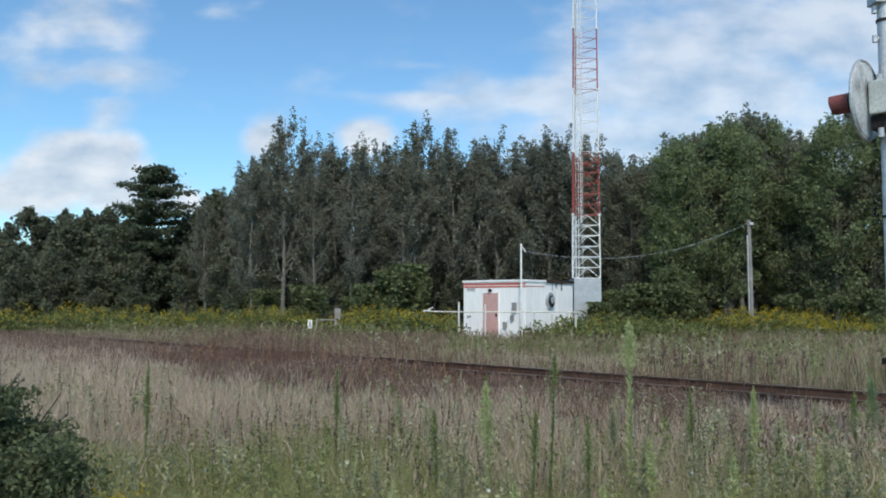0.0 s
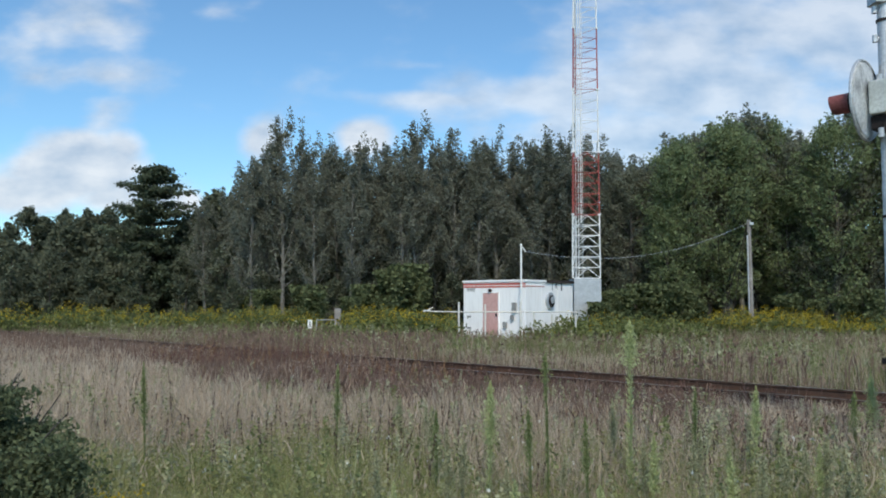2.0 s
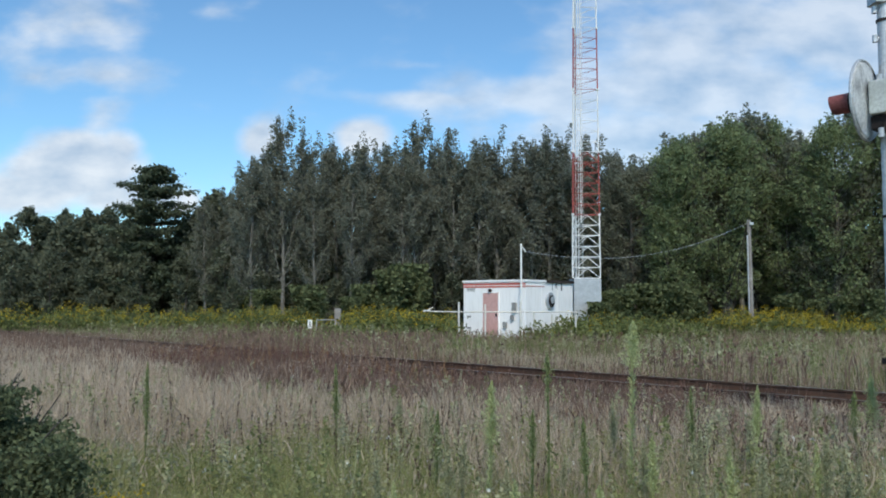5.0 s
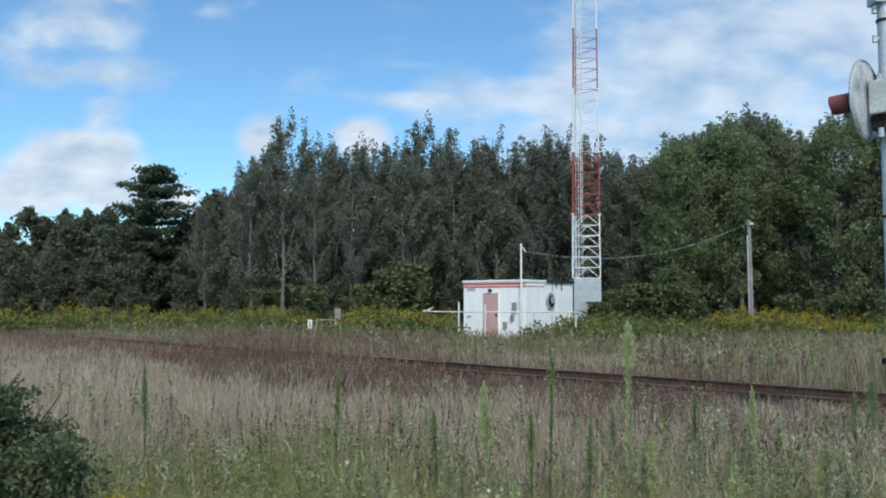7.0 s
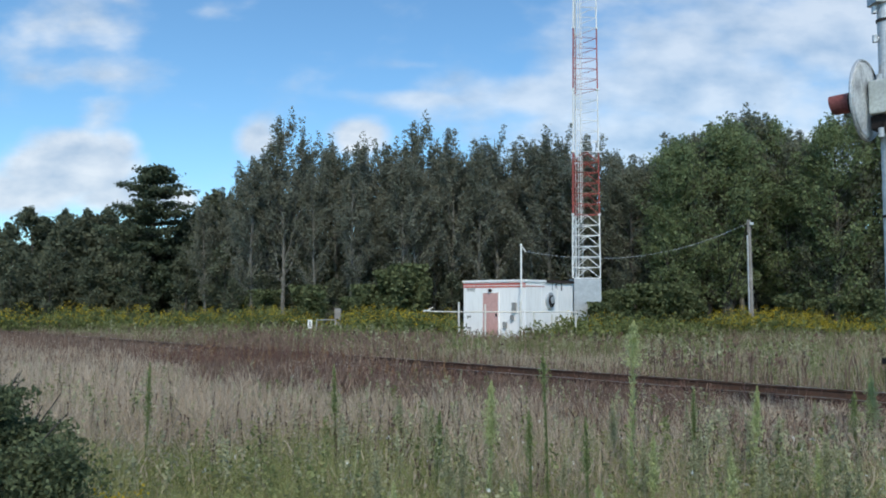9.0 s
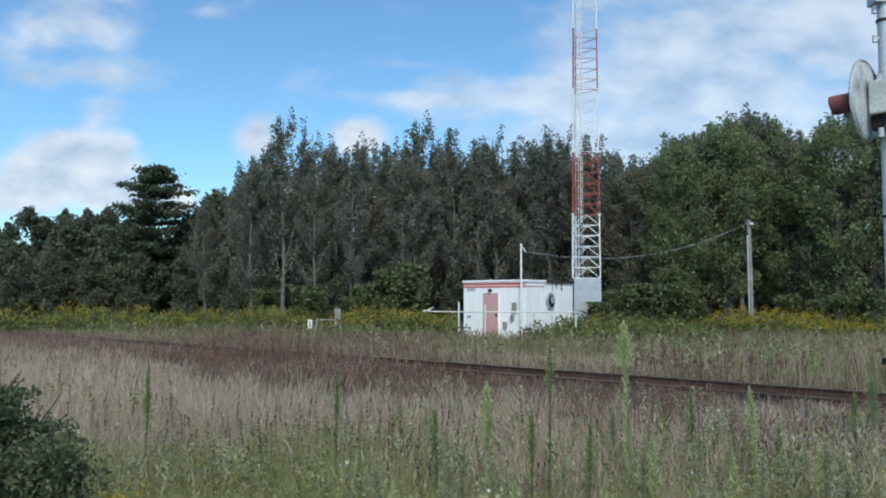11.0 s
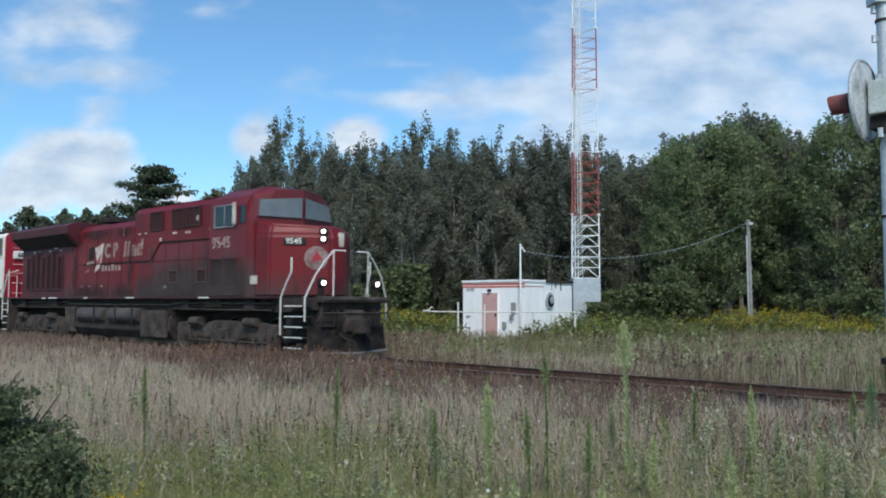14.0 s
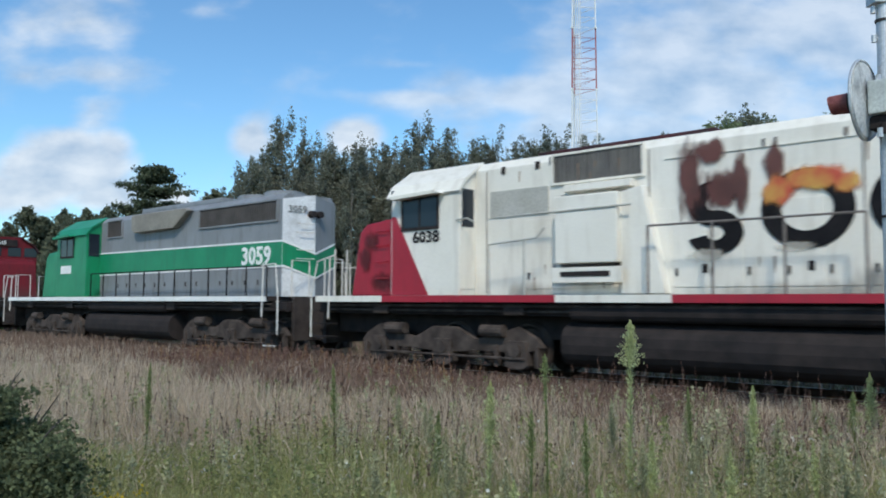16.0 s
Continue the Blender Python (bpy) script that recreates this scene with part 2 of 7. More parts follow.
# ---- mesh helpers ----
def mesh_np(name, verts, faces):
    """A mesh from arrays: corners (n, 3) and faces (m, k)."""
    verts, faces = np.asarray(verts, np.float32), np.asarray(faces, np.int32)
    me = bpy.data.meshes.new(name)
    m, k = faces.shape
    me.vertices.add(len(verts))
    me.vertices.foreach_set("co", verts.ravel())
    me.loops.add(m * k)
    me.loops.foreach_set("vertex_index", faces.ravel())
    me.polygons.add(m)
    me.polygons.foreach_set("loop_start", np.arange(m, dtype=np.int32) * k)
    me.polygons.foreach_set("loop_total", np.full(m, k, np.int32))
    me.update(calc_edges=True)
    return me


def part(name, bm, material, parent=None, label="", m=None):
    """Links a bmesh (or a mesh) as one object under parent."""
    if isinstance(bm, bpy.types.Mesh):
        me = bm
    else:
        me = bpy.data.meshes.new(name)
        bmesh.ops.recalc_face_normals(bm, faces=bm.faces)
        bm.to_mesh(me)
        bm.free()
    if not me.materials:
        me.materials.append(material)
    ob = new(name, me)
    if parent:
        ob.parent = parent
    if m is not None:
        ob.matrix_local = m
    if label:
        tagged(ob, label)
    return ob


def thing(name, m, label, category, group="", kind=""):
    ob = new(name)
    ob.empty_display_size = 0.2
    ob.matrix_world = m
    return tagged(ob, label, category, group, kind)


def box(bm, x0, x1, y0, y1, z0, z1, bevel=0.0):
    r = bmesh.ops.create_cube(bm, size=1)
    vs = r["verts"]
    for v in vs:
        v.co = Vector(((x0 + x1) / 2 + v.co.x * (x1 - x0), (y0 + y1) / 2 + v.co.y * (y1 - y0), (z0 + z1) / 2 + v.co.z * (z1 - z0)))
    if bevel:
        es = list({e for v in vs for e in v.link_edges})
        bmesh.ops.bevel(bm, geom=es, offset=bevel, segments=2, affect="EDGES", profile=0.6)
    return bm


def prism(bm, pts, a, b, axis="y", bevel=0.0):
    """A flat outline carried from a to b. axis y: outline in x, z; axis x: outline in y, z; axis z: outline in x, y."""
    def at(p, q):
        return {"y": (p[0], q, p[1]), "x": (q, p[0], p[1]), "z": (p[0], p[1], q)}[axis]
    A = [bm.verts.new(at(p, a)) for p in pts]
    B = [bm.verts.new(at(p, b)) for p in pts]
    n = len(pts)
    fs = [bm.faces.new(A), bm.faces.new(B[::-1])]
    fs += [bm.faces.new((A[i], B[i], B[(i + 1) % n], A[(i + 1) % n])) for i in range(n)]
    if bevel:
        bmesh.ops.bevel(bm, geom=list({e for f in fs for e in f.edges}), offset=bevel, segments=2, affect="EDGES", profile=0.6)
    return bm


def tube(bm, pts, r, seg=8, r_end=None, closed_ends=True):
    """A round bar along a line of points."""
    pts = [Vector(p) for p in pts]
    rings = []
    for i, p in enumerate(pts):
        d = (pts[min(i + 1, len(pts) - 1)] - pts[max(i - 1, 0)]).normalized()
        a = d.orthogonal().normalized()
        b = d.cross(a)
        rr = r if r_end is None else r + (r_end - r) * i / (len(pts) - 1)
        rings.append([bm.verts.new(p + (a * math.cos(2 * math.pi * k / seg) + b * math.sin(2 * math.pi * k / seg)) * rr) for k in range(seg)])
    for A, B in zip(rings, rings[1:]):
        off = min(range(seg), key=lambda o: sum((A[k].co - B[(k + o) % seg].co).length for k in range(seg)))
        for k in range(seg):
            bm.faces.new((A[k], A[(k + 1) % seg], B[(k + 1 + off) % seg], B[(k + off) % seg]))
    if closed_ends:
        bm.faces.new(rings[0])
        bm.faces.new(rings[-1])
    return bm


def B():
    return bmesh.new()


def text_mesh(word, size, depth=0.008):
    cu = bpy.data.curves.new("lettering", "FONT")
    cu.body, cu.size, cu.extrude, cu.align_x, cu.resolution_u = word, size, depth, "LEFT", 2
    cu.offset = size * 0.025
    ob = bpy.data.objects.new("lettering", cu)
    me = bpy.data.meshes.new_from_object(ob)
    bpy.data.objects.remove(ob)
    return me


def ring(bm, cx, cz, ro, ri, y0, y1, a0=0.0, a1=360.0, seg=40, squeeze=1.0):
    """A flat ring or arc standing in x, z."""
    full = abs(a1 - a0) >= 359.9
    n = seg if full else seg + 1
    A = [radians(a0 + (a1 - a0) * i / seg) for i in range(n)]
    V = [[bm.verts.new((cx + r * math.cos(a) * squeeze, y, cz + r * math.sin(a))) for a in A] for r, y in ((ro, y0), (ri, y0), (ri, y1), (ro, y1))]
    for i in range(n if full else n - 1):
        j = (i + 1) % n
        for q in range(4):
            bm.faces.new((V[q][i], V[q][j], V[(q + 1) % 4][j], V[(q + 1) % 4][i]))
    if not full:
        bm.faces.new([V[q][0] for q in range(4)])
        bm.faces.new([V[q][-1] for q in range(4)])
    return bm

# ---- ground ----
def build_ground():
    far = [70, 90, 130, 200, 320, 500, 800, 1300, 2000, 3000]
    xs = [-f for f in reversed(far)] + list(np.arange(-60, 61, 1.0)) + far
    ys = [-3000, -1500, -700, -300, -120, -60, -30, -15] + list(np.arange(-8, 71, 1.0)) + [80, 95, 130, 200, 320, 500, 800, 1300, 2000, 3000]
    X, Y = np.meshgrid(xs, ys)
    Z = ground_z(X, Y)
    w, h = len(xs), len(ys)
    i = (np.arange(h - 1)[:, None] * w + np.arange(w - 1)[None]).ravel()
    g = part("ground", mesh_np("ground", np.stack([X, Y, Z], -1).reshape(-1, 3), np.stack([i, i + 1, i + 1 + w, i + w], -1)), M_SOIL)
    tagged(g, "rough grassy field of dry soil and thatch", "ground", kind="structure")


build_ground()


# ---- railway track ----
def build_track():
    t = thing("railway_track", TRACK, "single railway track with rusted rails on brown ballast", "railway track", kind="structure")
    bm = B()
    prism(bm, [(-2.6, -0.26), (-1.6, -0.165), (1.6, -0.165), (2.6, -0.26), (2.6, -0.5), (-2.6, -0.5)], -420, 220, "x")
    part("ballast", bm, M_BALLAST, t)
    for y in (-0.755, 0.755):
        bm = B()
        prism(bm, [(y - 0.07, -0.165), (y - 0.07, -0.15), (y - 0.015, -0.13), (y - 0.012, -0.045), (y - 0.036, -0.03), (y - 0.036, -0.004), (y + 0.036, -0.004), (y + 0.036, -0.03), (y + 0.012, -0.045), (y + 0.015, -0.13), (y + 0.07, -0.15), (y + 0.07, -0.165)], -420, 220, "x")
        r = part("rail", bm, M_RAIL, t)
        bm = B()
        box(bm, -420, 220, y - 0.03, y + 0.03, -0.003, 0.001)
        part("rail_head", bm, M_RAILTOP, r)
    bm = B()
    box(bm, -0.11, 0.11, -1.3, 1.3, -0.3, -0.15, 0.012)
    me = None
    for k in range(170):
        m = pose(-62 + k * 0.54, random.uniform(-0.03, 0.03), random.uniform(-0.01, 0.004), 0, 0, random.uniform(-1, 1))
        if me is None:
            o = part("tie", bm, M_TIE, t, m=m)
            me = o.data
        else:
            part("tie", me, M_TIE, t, m=m)


build_track()


# ---- clouds ----
def build_clouds():
    """A distant sheet of cloud; the blue between is the sky behind it. u to the right, v up, in parts of its distance."""
    far = 2400.0
    m = bpy.data.materials.new("cumulus and thin cloud")
    m.use_nodes = True
    nt = m.node_tree
    N, L = nt.nodes, nt.links
    N.remove(N["Principled BSDF"])
    tc = N.new("ShaderNodeTexCoord")
    sc = N.new("ShaderNodeVectorMath")
    sc.operation = "SCALE"
    sc.inputs["Scale"].default_value = 1 / far
    L.new(tc.outputs["Object"], sc.inputs[0])
    # across, up, width, height, weight: the heaps to one side, the long sheets to the other
    heaps = [(-0.475, 0.35, 0.13, 0.055, 0.6), (-0.40, 0.385, 0.06, 0.03, 0.4), (-0.425, 0.285, 0.12, 0.035, 0.62), (-0.425, 0.24, 0.05, 0.04, 0.55),
             (-0.47, 0.165, 0.11, 0.055, 1.15), (-0.40, 0.195, 0.035, 0.03, 0.8), (-0.53, 0.135, 0.12, 0.04, 1.0), (-0.39, 0.13, 0.12, 0.03, 0.9), (-0.32, 0.125, 0.03, 0.022, 1.1),
             (-0.225, 0.205, 0.04, 0.034, 0.85), (-0.095, 0.205, 0.045, 0.036, 1.0), (-0.29, 0.37, 0.07, 0.025, 0.5),
             ]
    sheets = [(0.00, 0.257, 0.16, 0.020, 0.85), (0.14, 0.262, 0.22, 0.045, 1.0), (0.34, 0.285, 0.30, 0.095, 1.1), (0.50, 0.35, 0.30, 0.12, 1.05), (0.25, 0.21, 0.24, 0.05, 1.1),
             (0.45, 0.19, 0.25, 0.06, 0.9), (0.30, 0.385, 0.16, 0.025, 0.6), (-0.03, 0.30, 0.07, 0.012, 0.35), (0.1, 0.52, 0.5, 0.05, 0.6), (-0.6, 0.5, 0.3, 0.06, 0.7),
             (0.9, 0.3, 0.3, 0.15, 0.8), (-0.85, 0.2, 0.25, 0.1, 0.8)]
    total = heap = None
    for cu, cv, w, h, k in heaps + sheets:
        sub, mu, ln, r = N.new("ShaderNodeVectorMath"), N.new("ShaderNodeVectorMath"), N.new("ShaderNodeVectorMath"), N.new("ShaderNodeMapRange")
        sub.operation, mu.operation, ln.operation = "SUBTRACT", "MULTIPLY", "LENGTH"
        sub.inputs[1].default_value = (cu, 0, cv)
        mu.inputs[1].default_value = (1 / w, 0, 1 / h)
        L.new(sc.outputs[0], sub.inputs[0])
        L.new(sub.outputs[0], mu.inputs[0])
        L.new(mu.outputs[0], ln.inputs[0])
        r.inputs["From Min"].default_value, r.inputs["From Max"].default_value = 1.25, 0.1
        r.inputs["To Min"].default_value, r.inputs["To Max"].default_value = 0, k * (1.0 if cu < -0.05 else 0.86)
        L.new(ln.outputs["Value"], r.inputs["Value"])
        if total is None:
            total = r.outputs[0]
        else:
            mx = N.new("ShaderNodeMath")
            mx.operation = "SMOOTH_MAX"
            mx.inputs[2].default_value = 0.12
            L.new(total, mx.inputs[0])
            L.new(r.outputs[0], mx.inputs[1])
            total = mx.outputs[0]
        if (cu, cv, w, h, k) == heaps[-1]:
            heap = total
    thick = N.new("ShaderNodeMapRange")
    thick.inputs["From Max"].default_value = 0.3
    thick.inputs["To Min"].default_value, thick.inputs["To Max"].default_value = 0.66, 0.92
    L.new(heap, thick.inputs["Value"])
    mp = N.new("ShaderNodeMapping")
    mp.inputs["Scale"].default_value = (1.0, 1.0, 1.9)
    L.new(sc.outputs[0], mp.inputs["Vector"])
    n1 = N.new("ShaderNodeTexNoise")
    n1.inputs["Scale"].default_value, n1.inputs["Detail"].default_value, n1.inputs["Roughness"].default_value = 8, 7, 0.5
    L.new(mp.outputs[0], n1.inputs["Vector"])
    ad = N.new("ShaderNodeMath")
    ad.operation = "MULTIPLY_ADD"
    ad.inputs[1].default_value = 1.4
    L.new(n1.outputs["Fac"], ad.inputs[0])
    L.new(total, ad.inputs[2])
    dens = N.new("ShaderNodeMapRange")
    dens.interpolation_type = "SMOOTHSTEP"
    dens.inputs["From Min"].default_value, dens.inputs["From Max"].default_value = 0.82, 1.42
    L.new(thick.outputs[0], dens.inputs["To Max"])
    L.new(ad.outputs[0], dens.inputs["Value"])
    n2 = N.new("ShaderNodeTexNoise")
    n2.inputs["Scale"].default_value, n2.inputs["Detail"].default_value = 12, 5
    L.new(mp.outputs[0], n2.inputs["Vector"])
    shade = N.new("ShaderNodeMapRange")
    shade.inputs["From Min"].default_value, shade.inputs["From Max"].default_value = 0.28, 0.62
    L.new(n2.outputs["Fac"], shade.inputs["Value"])
    col = N.new("ShaderNodeMix")
    col.data_type = "RGBA"
    col.inputs["A"].default_value, col.inputs["B"].default_value = (*srgb(168, 190, 214), 1), (*srgb(232, 238, 244), 1)
    L.new(shade.outputs[0], col.inputs["Factor"])
    em, tr, ms = N.new("ShaderNodeEmission"), N.new("ShaderNodeBsdfTransparent"), N.new("ShaderNodeMixShader")
    em.inputs["Strength"].default_value = 1.0
    L.new(col.outputs["Result"], em.inputs["Color"])
    L.new(dens.outputs[0], ms.inputs[0])
    L.new(tr.outputs[0], ms.inputs[1])
    L.new(em.outputs[0], ms.inputs[2])
    L.new(ms.outputs[0], N["Material Output"].inputs["Surface"])
    bm = B()
    vs = [bm.verts.new(p) for p in ((-2600, 0, -30), (2600, 0, -30), (2600, 0, 1700), (-2600, 0, 1700))]
    bm.faces.new(vs)
    ob = part("backdrop_clouds", bm, m)
    tagged(ob, "drifting white cumulus and thin cloud in a blue sky", "clouds", kind="structure")
    ob.matrix_world = pose(0, far, 1.5)
    return ob


clouds = build_clouds()


# ---- equipment shelter ----
SHED = Matrix.Translation((4.0, 39.0, -0.3)) @ pose(0, 0, 0, 0, 0, TURN)


def build_shelter():
    """Origin at the near corner; x to the second wall's front, y back along that wall."""
    s = thing("equipment_shelter", SHED, "white steel equipment shelter with red roof band and pink door", "shelter")
    W, D, H = 3.95, 4.15, 2.92
    bm = B()
    box(bm, -W, 0, 0, D, 0, H, 0.02)
    part("wall", bm, M_SHED, s)
    bm = B()
    box(bm, -W - 0.05, 0.05, -0.05, D + 0.05, H - 0.06, H + 0.05, 0.02)
    part("roof", bm, M_SHED, s)
    for z in (2.62, 2.76):
        bm = B()
        box(bm, -W - 0.012, 0.012, -0.012, 0.0, z - 0.03 if z < 2.7 else z - 0.045, z + 0.05)
        part("red_band", bm, M_SHEDRED, s, "faded red painted band")
    for y0, y1 in ((0.0, 0.9), (0.98, 1.6)):
        bm = B()
        box(bm, 0.0, 0.012, y0, y1, 2.62, 2.68)
        part("red_band", bm, M_DOORPINK, s, "bleached remains of the red band")
    bm = B()
    box(bm, 0.06, 0.075, 1.7, 4.2, 2.84, 2.98)
    part("roof_edge_soot", bm, M_UNDER, s, "sooty stretch of roof edge")
    d0 = -2.62
    bm = B()
    box(bm, d0, d0 + 0.98, -0.05, 0.0, 0.2, 2.32, 0.008)
    door = part("door", bm, M_DOORPINK, s, "sun-bleached pink steel door")
    bm = B()
    for a, b, z0, z1 in ((d0 - 0.05, d0, 0.2, 2.37), (d0 + 0.98, d0 + 1.03, 0.2, 2.37), (d0 - 0.05, d0 + 1.03, 2.32, 2.37)):
        box(bm, a, b, -0.06, 0.0, z0, z1)
    part("door_frame", bm, M_SHED, s)
    bm = B()
    box(bm, d0 + 0.84, d0 + 0.92, -0.10, -0.05, 1.15, 1.3, 0.01)
    part("handle", bm, M_SOOT, door)
    bm = B()
    box(bm, d0 + 0.4, d0 + 0.56, -0.16, -0.0, 2.38, 2.52, 0.03)
    part("door_lamp", bm, M_SOOT, s, "small dark lamp over the door")
    for x, z, w, h in ((-3.72, 2.5, 0.55, 0.06), (-3.72, 2.42, 0.5, 0.04)):
        bm = B()
        box(bm, x, x + w, -0.006, 0, z, z + h)
        part("lettering_bar", bm, M_GREYPAINT, s, "grey lettering reduced to bars")
    for x, z in ((-3.7, 1.08), (-3.7, 0.5), (-3.55, 0.3)):
        bm = B()
        box(bm, x, x + 0.26, -0.02, 0, z, z + 0.09, 0.004)
        part("vent", bm, M_GREYPAINT, s)
    for x, z, h in ((-0.75, 1.35, 0.5), (-0.85, 1.0, 0.24), (-1.3, 0.6, 0.3)):
        bm = B()
        box(bm, x, x + 0.13 + h * 0.2, -0.12, 0, z, z + h, 0.01)
        part("meter_box", bm, M_GREYPAINT, s, "small grey utility box")
    # round exhaust hood on the second wall
    bm = B()
    prism(bm, [(2.0 + 0.34 * math.cos(a), 1.95 + 0.42 * math.sin(a)) for a in np.linspace(0, 2 * math.pi, 24, endpoint=False)], 0.0, 0.12, "x", 0.02)
    hood = part("fan_housing", bm, M_GALV, s, "round galvanised fan housing")
    bm = B()
    prism(bm, [(2.03 + 0.23 * math.cos(a), 1.92 + 0.30 * math.sin(a)) for a in np.linspace(0, 2 * math.pi, 24, endpoint=False)], 0.12, 0.16, "x")
    part("fan_opening", bm, M_SOOT, hood)
    bm = B()
    prism(bm, [(2.03 + 0.13 * math.cos(a), 1.98 + 0.18 * math.sin(a)) for a in np.linspace(0, 2 * math.pi, 16, endpoint=False)], 0.16, 0.22, "x", 0.02)
    part("fan_motor", bm, M_GALV, hood)
    for y in (1.38, 2.76):
        bm = B()
        box(bm, 0, 0.015, y - 0.015, y + 0.015, 0.1, 2.86)
        part("panel_seam", bm, M_SHED, s)
    bm = B()
    box(bm, -W - 0.1, 0.1, -0.1, D + 0.1, -0.2, 0.08, 0.02)
    part("footing", bm, M_GALV, s, "grey concrete footing")
    for k in range(7):
        bm = B()
        y = 2.1 + k * 0.16
        box(bm, 0.001, 0.006, y, y + random.uniform(0.04, 0.1), 2.84 - random.uniform(0.15, 0.75), 2.85)
        part("soot_streak", bm, M_UNDER, s, "dark streak down from the roof edge") if k in (1, 3, 4, 6) else bm.free()


build_shelter()


# ---- lattice tower ----
def build_tower():
    t = thing("lattice_tower", pose(7.75, 44.0, -0.3, 0, 0, 4), "tall red and white lattice radio tower beside the shelter", "tower")
    levels = [3.2 + 3.46 * k for k in range(8)]

    def half(z):
        return 0.765 - 0.0082 * (z - 3.2)

    def corner(k, z):
        w = half(z)
        return Vector(((-w, -0.45, z), (w, -0.45, z), (-0.35 * w, 0.85, z))[k])
    # sheet-metal climbing guard round the foot
    bm = B()
    P = [(-0.72, -0.55), (0.78, -0.55), (0.78, 0.6), (-0.2, 0.95), (-0.72, 0.6)]
    prism(bm, P, 0.0, 3.16, "z", 0.01)
    part("climbing_guard", bm, M_GALV, t, "galvanised sheet climbing guard")
    for i, (z0, z1) in enumerate(zip(levels, levels[1:])):
        mt = M_TOWERRED if i % 2 else M_TOWERWHITE
        for k in range(3):
            bm = B()
            tube(bm, [corner(k, z0), corner(k, z1)], 0.038, 8)
            part("leg", bm, mt, t)
        n = 6
        bars = []
        zs = np.linspace(z0, z1, n + 1)
        for a, b in zip(zs, zs[1:]):
            for p, q in ((0, 1), (1, 2), (2, 0)):
                bars.append((corner(p, a), corner(q, a), 0.022 if i < 2 else 0.014))
                mid = (corner(p, b) + corner(q, b)) / 2
                if i < 2:
                    bars.append((mid, corner(q, a), 0.024))
                    bars.append((mid, corner(p, a), 0.014))
                else:
                    bars.append((corner(p, a), corner(q, b), 0.006))
        for p, q, r in bars:
            bm = B()
            tube(bm, [p, q], r, 5)
            part("brace", bm, mt, t)
        for k in range(3):
            bm = B()
            c = corner(k, z1)
            tube(bm, [c - Vector((0, 0, 0.05)), c + Vector((0, 0, 0.05))], 0.085, 8)
            part("joint_flange", bm, M_TOWERWHITE, t)
    bm = B()
    tube(bm, [(-0.38, -0.3, 3.1), (-0.36, -0.3, 27.0)], 0.02, 6)
    tube(bm, [(-0.25, -0.34, 6.2), (-0.25, -0.34, 27.0)], 0.028, 6)
    part("cable_run", bm, M_TOWERWHITE, t, "pale coaxial cables up the tower")
    bm = B()
    for dx in (-0.28, 0.1):
        tube(bm, [(-0.2 + dx, -0.1, 3.2), (-0.2 + dx, -0.1, 27.0)], 0.011, 5)
    z = 3.3
    while z < 27:
        tube(bm, [(-0.48, -0.1, z), (-0.1, -0.1, z)], 0.006, 4)
        z += 0.33
    part("ladder", bm, M_TOWERWHITE, t)


build_tower()


# ---- mast, pole, wires, fence ----
def build_mast():
    m = thing("service_mast", pose(3.72, 38.2, -0.3), "slim grey steel service mast before the shelter", "mast")
    bm = B()
    tube(bm, [(0, 0, 0), (0, 0, 4.65)], 0.055, 10, 0.045)
    part("pole", bm, M_TOWERWHITE, m)
    bm = B()
    tube(bm, [(0, 0, 4.5), (0.12, 0, 4.42), (0.2, 0, 4.25)], 0.03, 6)
    part("insulator", bm, M_TOWERWHITE, m)


build_mast()


def build_utility_pole():
    p = thing("utility_pole", pose(16.86, 44, -0.3, 0, -0.5, 0), "weathered grey wooden utility pole among goldenrod", "pole")
    bm = B()
    tube(bm, [(0, 0, 0), (0, 0, 3.2), (0, 0, 6.45)], 0.125, 12, 0.1)
    part("pole", bm, M_WOOD, p)
    bm = B()
    box(bm, -0.02, 0.2, -0.2, -0.1, 6.15, 6.3, 0.02)
    tube(bm, [(-0.16, -0.1, 0.2), (-0.14, -0.1, 5.6)], 0.04, 6)
    part("conduit", bm, M_GALV, p, "pale conduit up the pole")
    bm = B()
    tube(bm, [(-0.1, 0, 6.3), (-1.4, -0.5, 0.1)], 0.014, 5)
    tube(bm, [(-0.1, 0, 6.1), (-1.7, 0.6, 0.1)], 0.018, 5)
    part("guy_wire", bm, M_UNDER, p, "dark steel stay wire")


build_utility_pole()


def build_wire():
    a, b = Vector((3.85, 38.2, 4.0)), Vector((16.75, 44, 6.0))
    bm = B()
    pts = []
    for i in range(33):
        t = i / 32
        p = a.lerp(b, t)
        p.z -= 1.0 * 4 * t * (1 - t)
        pts.append(p)
    tube(bm, pts, 0.008, 5)
    for i in range(0, 64):
        t = i / 64
        j = pts[i // 2].lerp(pts[min(i // 2 + 1, 32)], (i % 2) / 2)
        tube(bm, [j + Vector((0, 0, -0.03)), j + Vector((0.12, 0.09, 0.03))], 0.008, 4)
    w = part("overhead_cable", bm, M_GALV)
    tagged(w, "sagging pale twisted cable from mast to pole", "cable")


build_wire()


